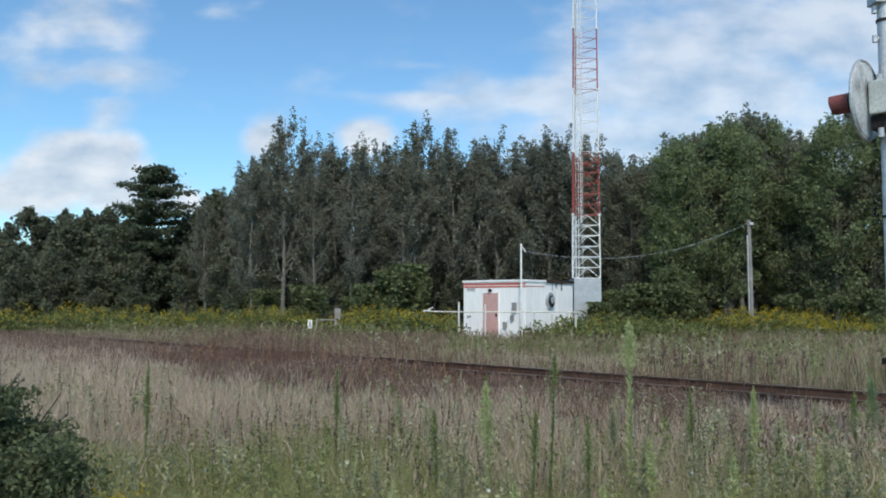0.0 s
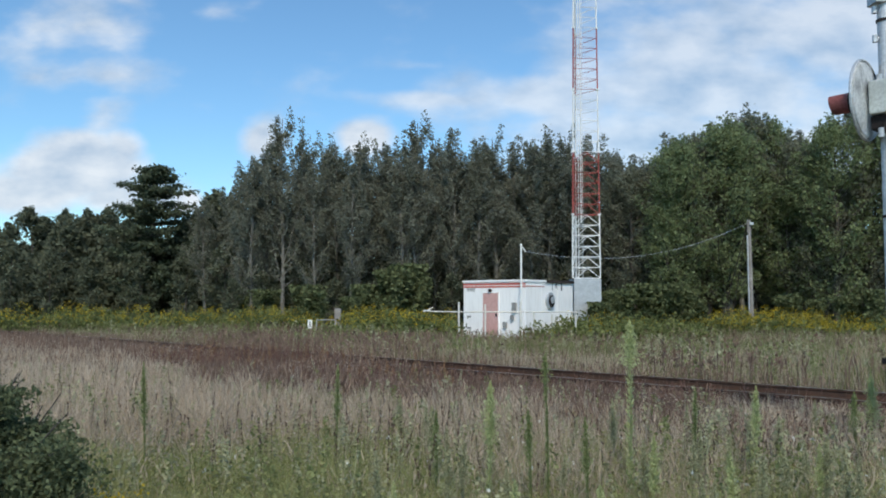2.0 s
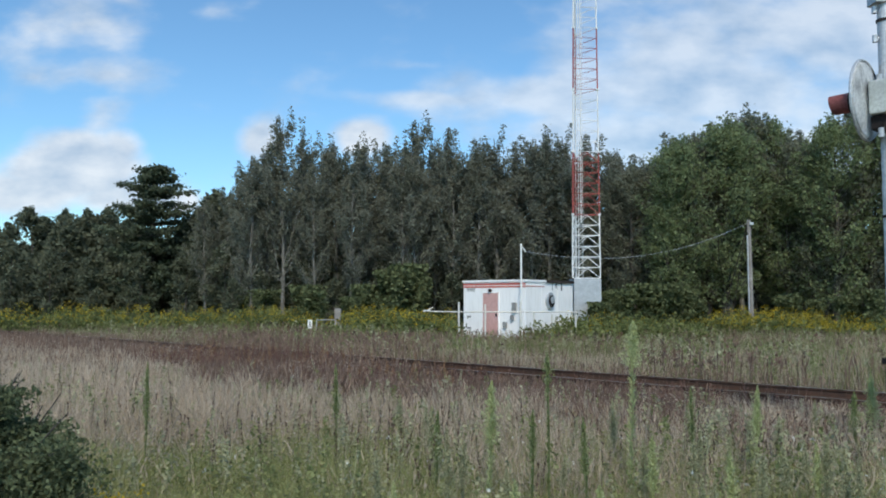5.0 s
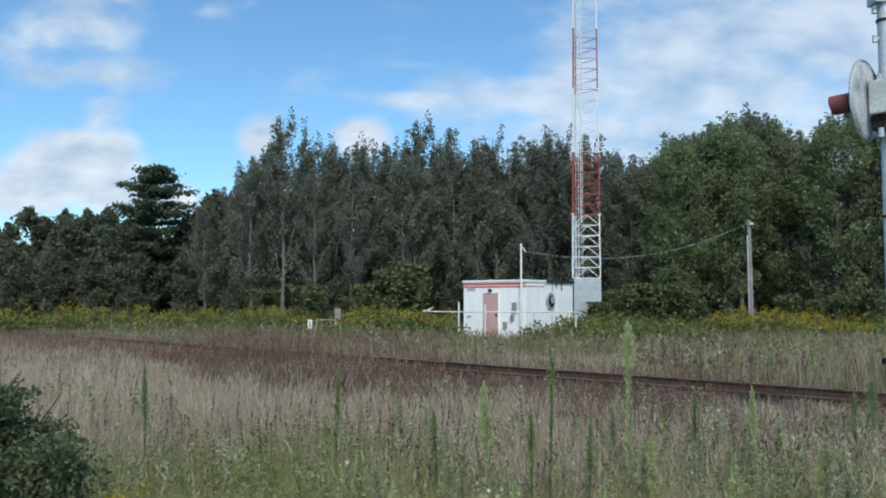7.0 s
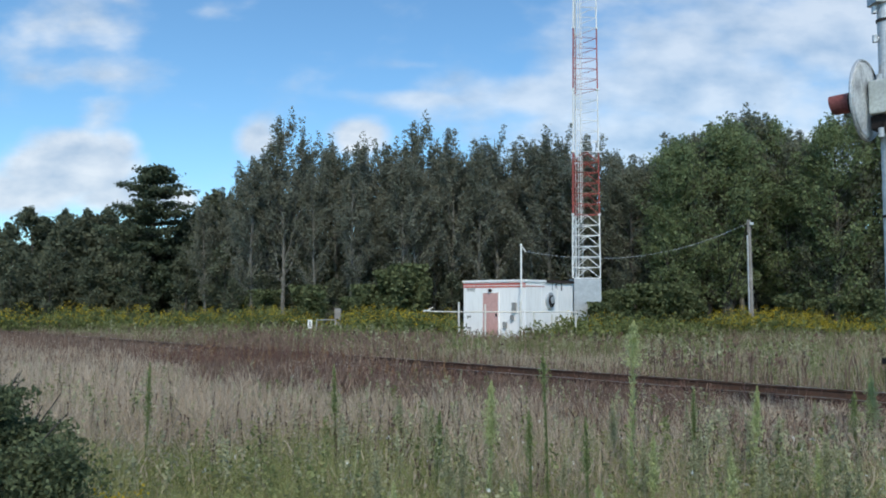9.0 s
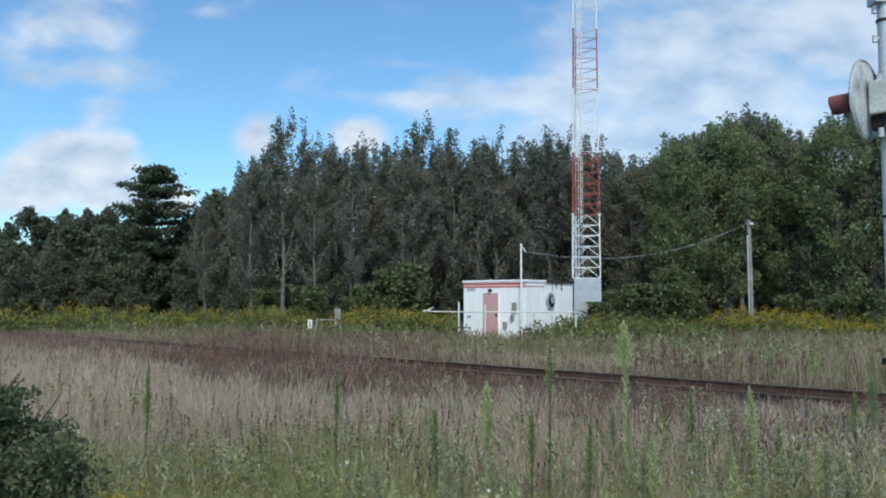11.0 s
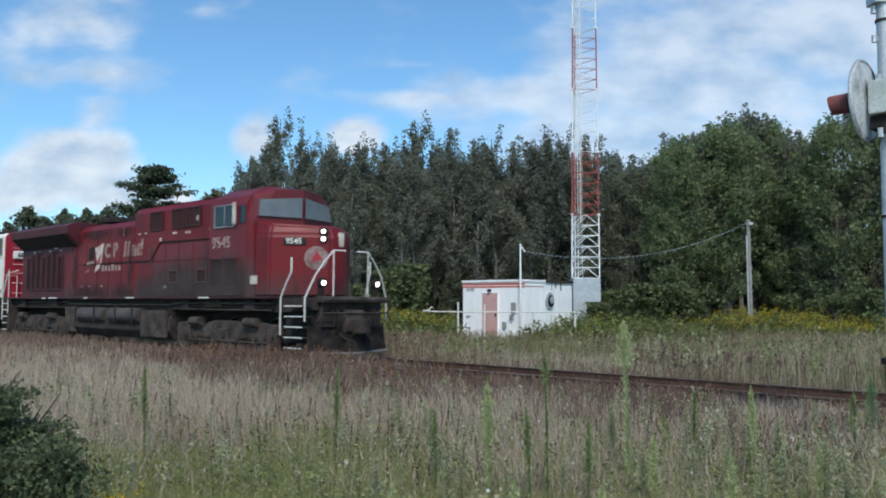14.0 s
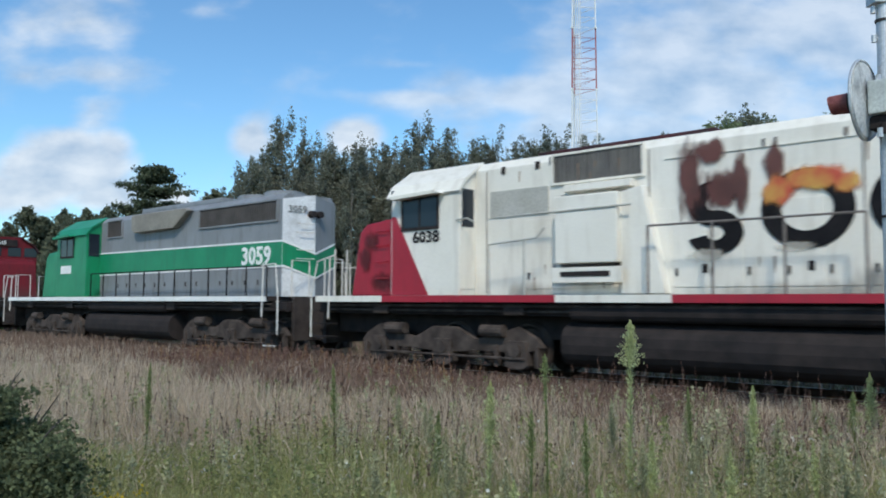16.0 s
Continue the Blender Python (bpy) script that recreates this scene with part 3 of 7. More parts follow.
def build_fence():
    f = thing("fence", pose(0, 37.6, -0.3), "grey pipe fence along the front of the shelter", "fence")
    for x, h in ((0.75, 1.85), (1.98, 1.75), (3.62, 1.9), (4.25, 1.4), (5.1, 1.3), (6.2, 1.3)):
        bm = B()
        tube(bm, [(x, 0, 0), (x, 0, h)], 0.045, 8)
        part("post", bm, M_PALE, f)
    bm = B()
    tube(bm, [(-0.9, 0.1, 1.42), (0.75, 0, 1.4), (6.3, 0, 1.42)], 0.03, 6)
    part("top_rail", bm, M_PALE, f)
    bm = B()
    tube(bm, [(-0.75, 0.1, 1.42), (-0.45, 0, 1.62)], 0.03, 6)
    tube(bm, [(-0.9, 0.1, 1.45), (-0.4, 0, 1.42)], 0.03, 6)
    part("bent_arm", bm, M_PALE, f)
    g = thing("pipe_gate", pose(1.0, 37.3, -0.3), "low pale pipe gate frame at the shelter", "gate")
    bm = B()
    tube(bm, [(0, 0, 0.1), (0, 0, 0.52), (1.0, 0, 0.5), (1.0, 0, 0.1)], 0.03, 6)
    part("gate_frame", bm, M_PALE, g)
    bm = B()
    tube(bm, [(0, 0, 0.18), (1.0, 0, 0.16)], 0.02, 6)
    part("gate_rail", bm, M_PALE, g)


build_fence()


def build_sign():
    s = thing("small_sign", pose(-6.9, 42, -0.3), "small white notice on a thin post in the weeds", "sign")
    bm = B()
    box(bm, -0.12, 0.12, -0.02, 0.0, 0.42, 0.9, 0.01)
    part("panel", bm, M_TOWERWHITE, s)
    for z in (0.56, 0.66, 0.76):
        bm = B()
        box(bm, -0.05, 0.05, -0.026, -0.02, z, z + 0.05)
        part("marking_bar", bm, M_BLACKPAINT, s, "dark unreadable mark")
    bm = B()
    tube(bm, [(0, 0.02, 0), (0, 0.02, 0.85)], 0.03, 6)
    part("post", bm, M_GALV, s)
    g = thing("low_gate", pose(-6.55, 42, -0.3), "low pale pipe gate beside an old wooden post", "gate")
    bm = B()
    tube(bm, [(0.0, 0, 0.0), (0.0, 0, 0.9), (0.95, 0, 0.92), (0.95, 0, 0.0)], 0.03, 6)
    part("gate_frame", bm, M_GALV, g)
    p = thing("fence_post", pose(-5.45, 42, -0.3), "old grey square wooden fence post", "post")
    bm = B()
    box(bm, -0.17, 0.17, -0.17, 0.17, 0, 1.5, 0.03)
    part("post", bm, M_WOOD, p)


build_sign()


# ---- signal ----
def build_signal():
    g = thing("railway_signal", pose(4.925, 8.8, -0.3), "silver railway signal mast with round target and red hood", "signal")
    bm = B()
    tube(bm, [(0, 0, 1.2), (0, 0, 6.5)], 0.075, 16)
    part("mast", bm, M_GALV, g, "aluminium-painted mast")
    bm = B()
    tube(bm, [(0, 0, 0.0), (0, 0, 1.2)], 0.095, 16)
    tube(bm, [(0, 0, 1.15), (0, 0, 1.22)], 0.13, 16)
    part("base", bm, M_SOOT, g, "black mast base with collar")
    for z in (2.75, 4.95, 5.25, 5.6):
        bm = B()
        tube(bm, [(0, 0, z), (0, 0, z + 0.03)], 0.088, 16)
        part("clamp", bm, M_SOOT, g)
    for z in (4.72, 5.05):
        bm = B()
        tube(bm, [(-0.11, 0, z), (-0.11, 0, z + 0.08)], 0.03, 8)
        tube(bm, [(-0.11, 0, z + 0.04), (-0.04, 0, z + 0.04)], 0.02, 8)
        part("step_lug", bm, M_GALV, g)
    bm = B()
    box(bm, -0.14, 0.1, -0.1, 0.1, 5.15, 5.27, 0.01)
    part("number_bracket", bm, M_GALV, g)
    head = (-0.215, 0, 4.065)
    # the round target faces along the track to the left and a little towards the camera
    face = pose(*head, 0, 0, -46)
    bm = B()
    R = 0.445
    n = 40
    rows = []
    for r, d in ((R, 0.0), (R, -0.03), (R - 0.02, -0.03), (R - 0.03, -0.005), (0.24, 0.03), (0.1, 0.05), (0.001, 0.05)):
        rows.append([bm.verts.new((d, r * math.cos(2 * math.pi * k / n), r * math.sin(2 * math.pi * k / n))) for k in range(n)])
    for a, b in zip(rows, rows[1:]):
        for k in range(n):
            bm.faces.new((a[k], a[(k + 1) % n], b[(k + 1) % n], b[k]))
    bmesh.ops.solidify(bm, geom=bm.faces[:], thickness=0.012)
    part("target", bm, M_TARGET, g, "round target with flaking white paint", face)
    bm = B()
    for k in range(40):
        a0, a1 = 2 * math.pi * k / 40, 2 * math.pi * (k + 1) / 40
        tube(bm, [(-0.03, R * math.cos(a0), R * math.sin(a0)), (-0.03, R * math.cos(a1), R * math.sin(a1))], 0.016, 6)
    part("target_rim", bm, M_GALV, g, "rolled pale rim", face)
    bm = B()
    n = 28
    A = [bm.verts.new((-0.04, 0.118 * math.cos(2 * math.pi * k / n), 0.122 * math.sin(2 * math.pi * k / n))) for k in range(n)]
    C = [bm.verts.new((-0.40 + 0.02 * (1 - math.sin(2 * math.pi * k / n)), 0.105 * math.cos(2 * math.pi * k / n), 0.108 * math.sin(2 * math.pi * k / n))) for k in range(n)]
    for k in range(n):
        bm.faces.new((A[k], A[(k + 1) % n], C[(k + 1) % n], C[k]))
    bmesh.ops.solidify(bm, geom=bm.faces[:], thickness=0.006)
    part("hood", bm, M_HOOD, g, "faded red visor hood", face)
    bm = B()
    tube(bm, [(-0.02, 0, 0), (-0.17, 0, 0)], 0.128, 24)
    part("lens_barrel", bm, M_SOOT, g, "black lens barrel", face)
    bm = B()
    box(bm, 0.06, 0.42, -0.17, 0.17, -0.20, 0.17, 0.02)
    part("lamp_case", bm, M_CASE, g, "pale lamp case behind the target", face)
    bm = B()
    box(bm, 0.05, 0.25, -0.1, 0.1, -0.36, -0.21, 0.02)
    tube(bm, [(0.2, -0.1, -0.3), (0.2, -0.1, -0.42)], 0.035, 10)
    part("mounting_bracket", bm, M_SOOT, g, "", face)
    for x, y, z0, z1 in ((0.17, -0.13, -0.36, -0.46), (0.14, -0.05, 0.17, 0.25)):
        bm = B()
        tube(bm, [(x, y, z0), (x, y, z1)], 0.03, 10)
        part("cable_gland", bm, M_GALV, g, "", face)


M_TARGET = surf("flaking white target paint", (0.84, 0.85, 0.84), (0.7, 0.71, 0.7), 3, 30, 0.5, 0.0, 0.1, stain=(0.07, 0.075, 0.075), amount=0.95, stretch=(1.2, 1.8, 0.8))
M_HOOD = surf("faded red hood", (0.40, 0.14, 0.13), (0.34, 0.11, 0.10), 3, 40, 0.6)
M_CASE = surf("pale green-grey case", (0.55, 0.58, 0.56), (0.46, 0.5, 0.48), 2, 30, 0.5, stain=(0.3, 0.31, 0.3), amount=0.5)
build_signal()

# ---- plants ----
RNG = np.random.default_rng(11)


def leaf_quads(centres, size, droop=0.0, corners=4):
    """One leaf of four corners, bent, or of three at each centre, turned at random."""
    n = len(centres)
    a = RNG.normal(size=(n, 3))
    a[:, 2] -= droop
    a /= np.linalg.norm(a, axis=1, keepdims=True) + 1e-9
    b = np.cross(a, RNG.normal(size=(n, 3)))
    b /= np.linalg.norm(b, axis=1, keepdims=True) + 1e-9
    s = (np.asarray(size) * RNG.uniform(0.6, 1.3, n))[:, None]
    c = np.asarray(centres)
    k = np.cross(a, b)
    if corners == 3:
        V = np.stack([c - a * s * 0.45 - b * s * 0.42, c - a * s * 0.45 + b * s * 0.42, c + a * s * 0.7], 1).reshape(-1, 3)
        return V, np.arange(n)[:, None] * 3 + np.arange(3)[None]
    V = np.stack([c - a * s * 0.5, c + b * s * 0.36 + k * s * 0.1, c + a * s * 0.55, c - b * s * 0.36 + k * s * 0.1], 1).reshape(-1, 3)
    F = (np.arange(n)[:, None] * 4 + np.arange(4)[None])
    return V, F


def limb(bm, p, d, length, r, bend=0.25, seg=5, up=0.15):
    """A tapered, bent limb; returns points along it."""
    pts = [Vector(p)]
    d = Vector(d).normalized()
    n = 5
    for i in range(n):
        d = (d + Vector((random.uniform(-bend, bend), random.uniform(-bend, bend), random.uniform(-bend, bend) + up)) * 0.35).normalized()
        pts.append(pts[-1] + d * length / n)
    tube(bm, pts, r, seg, r * 0.25, False)
    return pts


def tree(name, label, height, crown_base, spread, rise, limbs, leaves, size, bark, leaf, category="tree", lean=0.0, plume=False, trunk_r=0.14, clump=0.5):
    """A trunk, limbs from crown_base to the top, and leaves in clumps along limbs and twigs."""
    t = thing(name, Matrix.Identity(4), label, category)
    bm = B()
    pts = [Vector((0, 0, -0.4))]
    k = 9
    for i in range(k):
        pts.append(Vector((lean * (i + 1) / k + random.uniform(-0.1, 0.1), random.uniform(-0.1, 0.1), height * (i + 1) / k * 0.97)))
    tube(bm, pts, trunk_r, 8, 0.02, False)
    nodes = []
    for i in range(limbs):
        f = (i + random.random()) / limbs
        z = crown_base + (height - crown_base) * f * (0.88 if plume else 0.93)
        j = min(int(z / height * k), k - 1)
        p = pts[j].lerp(pts[j + 1], z / height * k - j)
        a = random.uniform(0, 2 * math.pi)
        prof = spread * (math.sin(math.pi * min(1, (f * 0.85 + 0.15))) ** 0.6 if not plume else (1.05 - 0.72 * f ** 1.3) * (0.7 + 0.3 * min(1, f * 4)))
        ln = max(0.5, prof * random.uniform(0.65, 1.2))
        up = math.tan(radians(rise + random.uniform(-14, 14)))
        q = limb(bm, p, (math.cos(a), math.sin(a), up), ln * math.sqrt(1 + up * up) * 0.8, max(0.012, trunk_r * 0.35 * (1 - f * 0.7)), 0.3, 3, 0.2)
        nodes += [(q[m].lerp(q[m + 1], random.random()), 0.5 + 0.5 * m / 5) for m in range(1, 5) for _ in range(2)]
    part("trunk", bm, bark, t)
    C = np.array([tuple(p) for p, _ in nodes])
    wt = (0.35 + 0.65 * np.clip(C[:, 2] / height * 1.3 - 0.2, 0, 1)) * np.clip(3.1 - 2.9 * C[:, 2] / height, 0.3, 1) if plume else np.ones(len(C))
    pick = RNG.choice(len(C), leaves, p=wt / wt.sum())
    ball = RNG.normal(size=(leaves, 3))
    ball *= np.minimum(1, 1.35 / np.linalg.norm(ball, axis=1))[:, None]
    off = ball * (clump * (1.2 - 0.8 * C[pick, 2] / height) if plume else np.full(leaves, clump))[:, None] * RNG.uniform(0.3, 1.0, (len(C), 1))[pick]
    off[:, 2] *= 1.2 if plume else 0.7
    cen = C[pick] + off
    # upright leafy shoots stand out of the upper crown
    high = C[C[:, 2] > height * (0.55 if plume else 0.72)]
    shoots = 34 if plume else 60
    for p in high[RNG.integers(0, len(high), shoots)]:
        rise_h = RNG.uniform(0.7, 1.7) * (1.0 if plume else 0.7)
        count = 42 if plume else 24
        u = RNG.uniform(0, 1, (count, 1))
        tilt = RNG.normal(size=(1, 3)) * (0.12, 0.12, 0)
        wide = 0.06 + 0.14 * np.sin(np.pi * u ** 0.7) if plume else min(0.2, height * 0.05) * (1.1 - 0.8 * u)
        cen = np.concatenate([cen, p + (np.array([[0, 0, 1.0]]) + tilt) * u * rise_h + RNG.normal(size=(count, 3)) * wide])
    cen = cen[cen[:, 2] < height * 1.09]
    cen = cen[cen[:, 2] > 0.3]
    V, F = leaf_quads(cen, size, 0.3, 3 if height > 5 else 4)
    part("crown", mesh_np("crown", V, F), leaf, t)
    return t


def pine(height):
    t = thing("pine_tree", Matrix.Identity(4), "dark old pine with flat layered boughs", "tree")
    bm = B()
    tube(bm, [(0, 0, -0.4), (0.1, 0, height * 0.5), (0, 0, height * 0.97)], 0.28, 8, 0.05, False)
    cen = []
    tiers = ((13.05, 0.5, 4), (12.65, 1.0, 6), (12.15, 1.4, 6), (11.1, 3.0, 8), (10.75, 1.6, 5), (9.8, 3.1, 7), (9.1, 3.7, 8), (8.3, 3.2, 8), (7.6, 3.6, 9), (6.7, 3.9, 10), (5.8, 3.6, 9), (4.5, 3.7, 9), (3.2, 3.4, 9), (2.0, 3.2, 9))
    for z, reach, count in tiers:
        turn = random.uniform(0, 6.3)
        for k in range(count):
            a = turn + 2 * math.pi * k / count + random.uniform(-0.25, 0.25)
            ln = reach * random.uniform(0.35, 1.15)
            q = limb(bm, (0, 0, z - 0.1 + random.uniform(-1, 1) * 0.26), (math.cos(a), math.sin(a), random.uniform(-0.08, 0.22)), ln, 0.05, 0.12, 4, 0.1)
            for m in range(1 if z > 12 or z < 7 else 2, 6):
                cen.append(np.array(q[m]) + RNG.normal(size=(58, 3)) * np.array((0.36, 0.36, 0.12)) + np.array((0, 0, 0.14)))
    part("trunk", bm, M_BARKDARK, t)
    V, F = leaf_quads(np.concatenate(cen), 0.22, 0.0, 3)
    part("crown", mesh_np("crown", V, F), M_PINE, t)
    return t


def place(proto, spots, first):
    """Copies of the prototypes at (x, y, height), each turned and scaled; the prototype itself takes the first spot that suits."""
    used = set()
    for i, (x, y, h, k) in enumerate(spots):
        p, ph = proto[k]
        s = h / ph
        w = s * random.uniform(0.95, 1.25)
        m = Matrix.Translation((x, y, float(ground_z(x, y)))) @ pose(0, 0, 0, 0, 0, random.uniform(0, 360)) @ Matrix.Diagonal((w, w, s, 1))
        if k not in used:
            used.add(k)
            p.matrix_world = m
            made = p
        else:
            keep = p.scale.copy()
            p.scale = (1, 1, 1)
            made = copy_thing(p, m)
            p.scale = keep
        first.append(made)
    for k, (p, _) in enumerate(proto):
        if k not in used:
            for c in p.children:
                bpy.data.objects.remove(c)
            bpy.data.objects.remove(p)


poplars, broads, woods = [], [], []


def build_trees():
    P = [(tree("poplar_tree", "slender poplar with grey trunk and upright dark leafy plumes", 15, 2.6, 3.0, 52, 40, 6800, 0.15, M_BARK, M_POPLAR, lean=0.4, plume=True, trunk_r=0.16, clump=0.5), 15.0) for _ in range(4)]
    row = [(-13.5, 57, 11.5), (-13.0, 59, 12.1), (-11.2, 57, 15.5), (-10.3, 60, 15.0), (-8.8, 56, 11.1), (-7.6, 58, 14.0), (-5.9, 57, 13.7), (-5.1, 60, 13.7), (-3.8, 58, 13.1), (-2.7, 56, 12.4), (-1.5, 58, 15.4), (-0.6, 60, 14.7), (0.6, 57, 14.0), (1.8, 59, 13.4), (2.6, 57, 13.3), (3.9, 58, 14.1), (5.4, 60, 13.8), (6.2, 57, 13.9), (7.8, 58, 14.2), (9.2, 60, 14.7), (10.7, 58, 13.9), (11.9, 57, 13.1), (-15.1, 60, 11.0), (-18.3, 62, 9.8), (-17.1, 63, 10.7), (9.5, 56, 12.7), (-6.3, 55, 11.9), (-1.9, 56, 12.7)]
    edge = [(15.7, 55, 13.1), (17.0, 56, 13.6), (19.0, 54, 14.5), (20.4, 55, 15.0), (23.4, 53, 13.1), (24.4, 53, 13.0), (12.9, 56, 11.9), (14.1, 57, 11.7), (14.8, 56, 11.7)]
    S = [(x, y, h, i % 4) for i, (x, y, h) in enumerate(row + edge)]
    for x in np.arange(-16.2, 15.4, 1.3):
        S.append((x + random.uniform(-0.5, 0.5), random.uniform(62, 69), random.uniform(13.4, 15.4), random.randrange(4)))
    place(P, S, poplars)
    W = [(tree("broadleaf_tree", "broad dense green deciduous tree at the wood's edge", 13, 1.5, 3.4, 40, 64, 12500, 0.15, M_BARKDARK, mt, trunk_r=0.2, clump=0.6), 13.0) for mt in (M_BROAD, M_MIXED)]
    S = [(15.2, 52, 12.7, 0), (17.3, 55, 14.0, 1), (18.5, 52, 14.0, 0), (21.3, 55, 15.2, 1), (22.3, 54, 14.4, 0), (23.4, 52, 13.0, 1), (24.0, 49, 13.5, 0), (26.7, 50, 15.0, 1), (28.2, 48, 15.0, 0), (30.9, 48, 14.3, 1), (13.0, 55, 11.7, 1), (14.9, 58, 12.1, 0), (17.5, 53, 11.1, 1), (22.3, 52, 10.6, 0), (26.2, 50, 10.6, 1), (14.5, 52, 8.7, 0), (23.8, 50, 9.2, 1)]
    for x in np.arange(14.4, 41.4, 3.1):
        S.append((x, random.uniform(60, 66), random.uniform(12.4, 14.4), random.randrange(2)))
    place(W, S, broads)
    D = [(tree("woodland_tree", "dark dense tree of the far wood", 11, 0.25, 3.2, 32, 30, 2900, 0.33, M_BARKDARK, M_DARKLEAF, trunk_r=0.18, clump=0.8), 11.0) for _ in range(2)]
    S = [(-26.5, 73, 8.6, 0), (-24.0, 74, 9.0, 1), (-25.5, 71, 6.4, 0), (-22.6, 70, 6.0, 1), (-27.8, 72, 7.0, 1), (-45.7, 72, 9.5, 0), (-43.9, 74, 9.0, 1), (-42.4, 76, 9.0, 0), (-38.4, 75, 10.5, 1), (-36.9, 78, 10.7, 0), (-33.9, 76, 10.4, 1), (-32.4, 77, 10.8, 0), (-29.6, 74, 8.8, 1), (-22.2, 72, 10.0, 0), (-18.5, 66, 10.9, 1), (-17.9, 68, 10.9, 0), (-36.5, 68, 6.7, 1), (-32.7, 67, 6.2, 0), (-28.9, 66, 5.7, 1), (-20.4, 64, 6.1, 0), (-16.5, 61, 6.3, 1), (-41.0, 70, 5.9, 0), (-24.8, 66, 6.2, 1)]
    for x0, x1, step, y0, y1, h0, h1 in ((-52, -19, 2.9, 72, 80, 6.7, 9.8), (-17, 46, 2.6, 64, 72, 6.5, 9.5), (-14.4, 14, 2.0, 57, 62, 3.7, 5.3), (-43, -17, 3.5, 64, 68, 3.2, 4.3), (-14, 36, 2.9, 54, 58, 3.0, 4.2)):
        for x in np.arange(x0, x1, step):
            S.append((x + random.uniform(-0.8, 0.8), random.uniform(y0, y1), random.uniform(h0, h1), random.randrange(2)))
    place(D, S, woods)
    p = pine(13.6)
    p.matrix_world = Matrix.Translation((-24.6, 68, -0.3)) @ pose(0, 0, 0, 0, 0, 40)


build_trees()


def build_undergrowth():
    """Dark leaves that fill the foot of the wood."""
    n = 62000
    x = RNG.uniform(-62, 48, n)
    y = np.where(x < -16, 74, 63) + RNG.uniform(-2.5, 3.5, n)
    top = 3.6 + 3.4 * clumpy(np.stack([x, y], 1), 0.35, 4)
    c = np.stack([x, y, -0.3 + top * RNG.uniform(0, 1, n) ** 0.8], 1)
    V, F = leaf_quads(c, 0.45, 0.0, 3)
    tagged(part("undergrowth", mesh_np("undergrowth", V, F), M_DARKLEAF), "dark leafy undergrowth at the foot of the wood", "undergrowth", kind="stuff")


def build_shrubs():
    P = [(tree("shrub", "bright green leafy shrub at the wood's edge", 2.4, 0.2, 1.1, 45, 18, 1900, 0.17, M_BARKDARK, M_SHRUB, "shrub", trunk_r=0.03, clump=0.3), 2.4) for _ in range(2)]
    S = [(-8.7, 52, 2.7, 0), (-7.9, 50, 2.3, 1), (-5.2, 51, 2.7, 1), (-3.4, 51, 3.5, 0), (-2.5, 52, 3.9, 1), (-1.8, 52, 3.1, 0), (-5.8, 50, 2.0, 0), (9.2, 45, 2.2, 1), (10.2, 46, 2.4, 0), (11.8, 47, 2.7, 1), (12.9, 47, 2.7, 0), (14.2, 48, 2.4, 1), (8.3, 43, 1.7, 0), (15.2, 48, 1.9, 0), (20.3, 47, 2.1, 0), (21.2, 46, 1.9, 1), (-11.9, 54, 2.4, 0), (-13.9, 56, 2.0, 1), (22.6, 45, 2.1, 0), (23.5, 44, 2.4, 1)]
    place(P, S, [])


build_shrubs()


def blades(name, xy, h, w, mat, label, category, lean=0.25, head=0.0, bent=True):
    """Blades of grass that bend over towards the tip, with or without a seed head."""
    n = len(xy)
    h, w = np.broadcast_to(h, n), np.broadcast_to(w, n)
    z0 = ground_z(xy[:, 0], xy[:, 1]) - 0.02
    a = RNG.uniform(0, 2 * math.pi, n)
    side = np.stack([np.cos(a), np.sin(a), np.zeros(n)], 1)
    side[:, 1] *= 0.6
    b = RNG.normal(size=(n, 2)) * lean
    base = np.stack([xy[:, 0], xy[:, 1], z0], 1)
    up = h * np.sqrt(np.clip(1 - (b ** 2).sum(1), 0.3, 1))
    mid = base + np.stack([b[:, 0] * h * 0.3, b[:, 1] * h * 0.3, up * 0.62], 1)
    tip = base + np.stack([b[:, 0] * h, b[:, 1] * h, up], 1)
    ww = w[:, None]
    V = np.stack([base - side * ww * 0.5, base + side * ww * 0.5, mid + side * ww * 0.38, tip, mid - side * ww * 0.38], 1)
    F = np.array([[0, 1, 2], [0, 2, 4], [4, 2, 3]]) if bent else np.array([[0, 1, 3]])
    if head:
        d = tip - mid
        V = np.concatenate([V, np.stack([mid + d * 0.25 - side * ww * head, mid + d * 0.35 + side * ww * head, tip + d * 0.12], 1)], 1)
        F = np.concatenate([F, [[5, 6, 7]]])
    k = V.shape[1]
    ob = part(name, mesh_np(name, V.reshape(-1, 3), (np.arange(n)[:, None, None] * k + F[None]).reshape(-1, 3)), mat)
    return tagged(ob, label, category, kind="stuff")


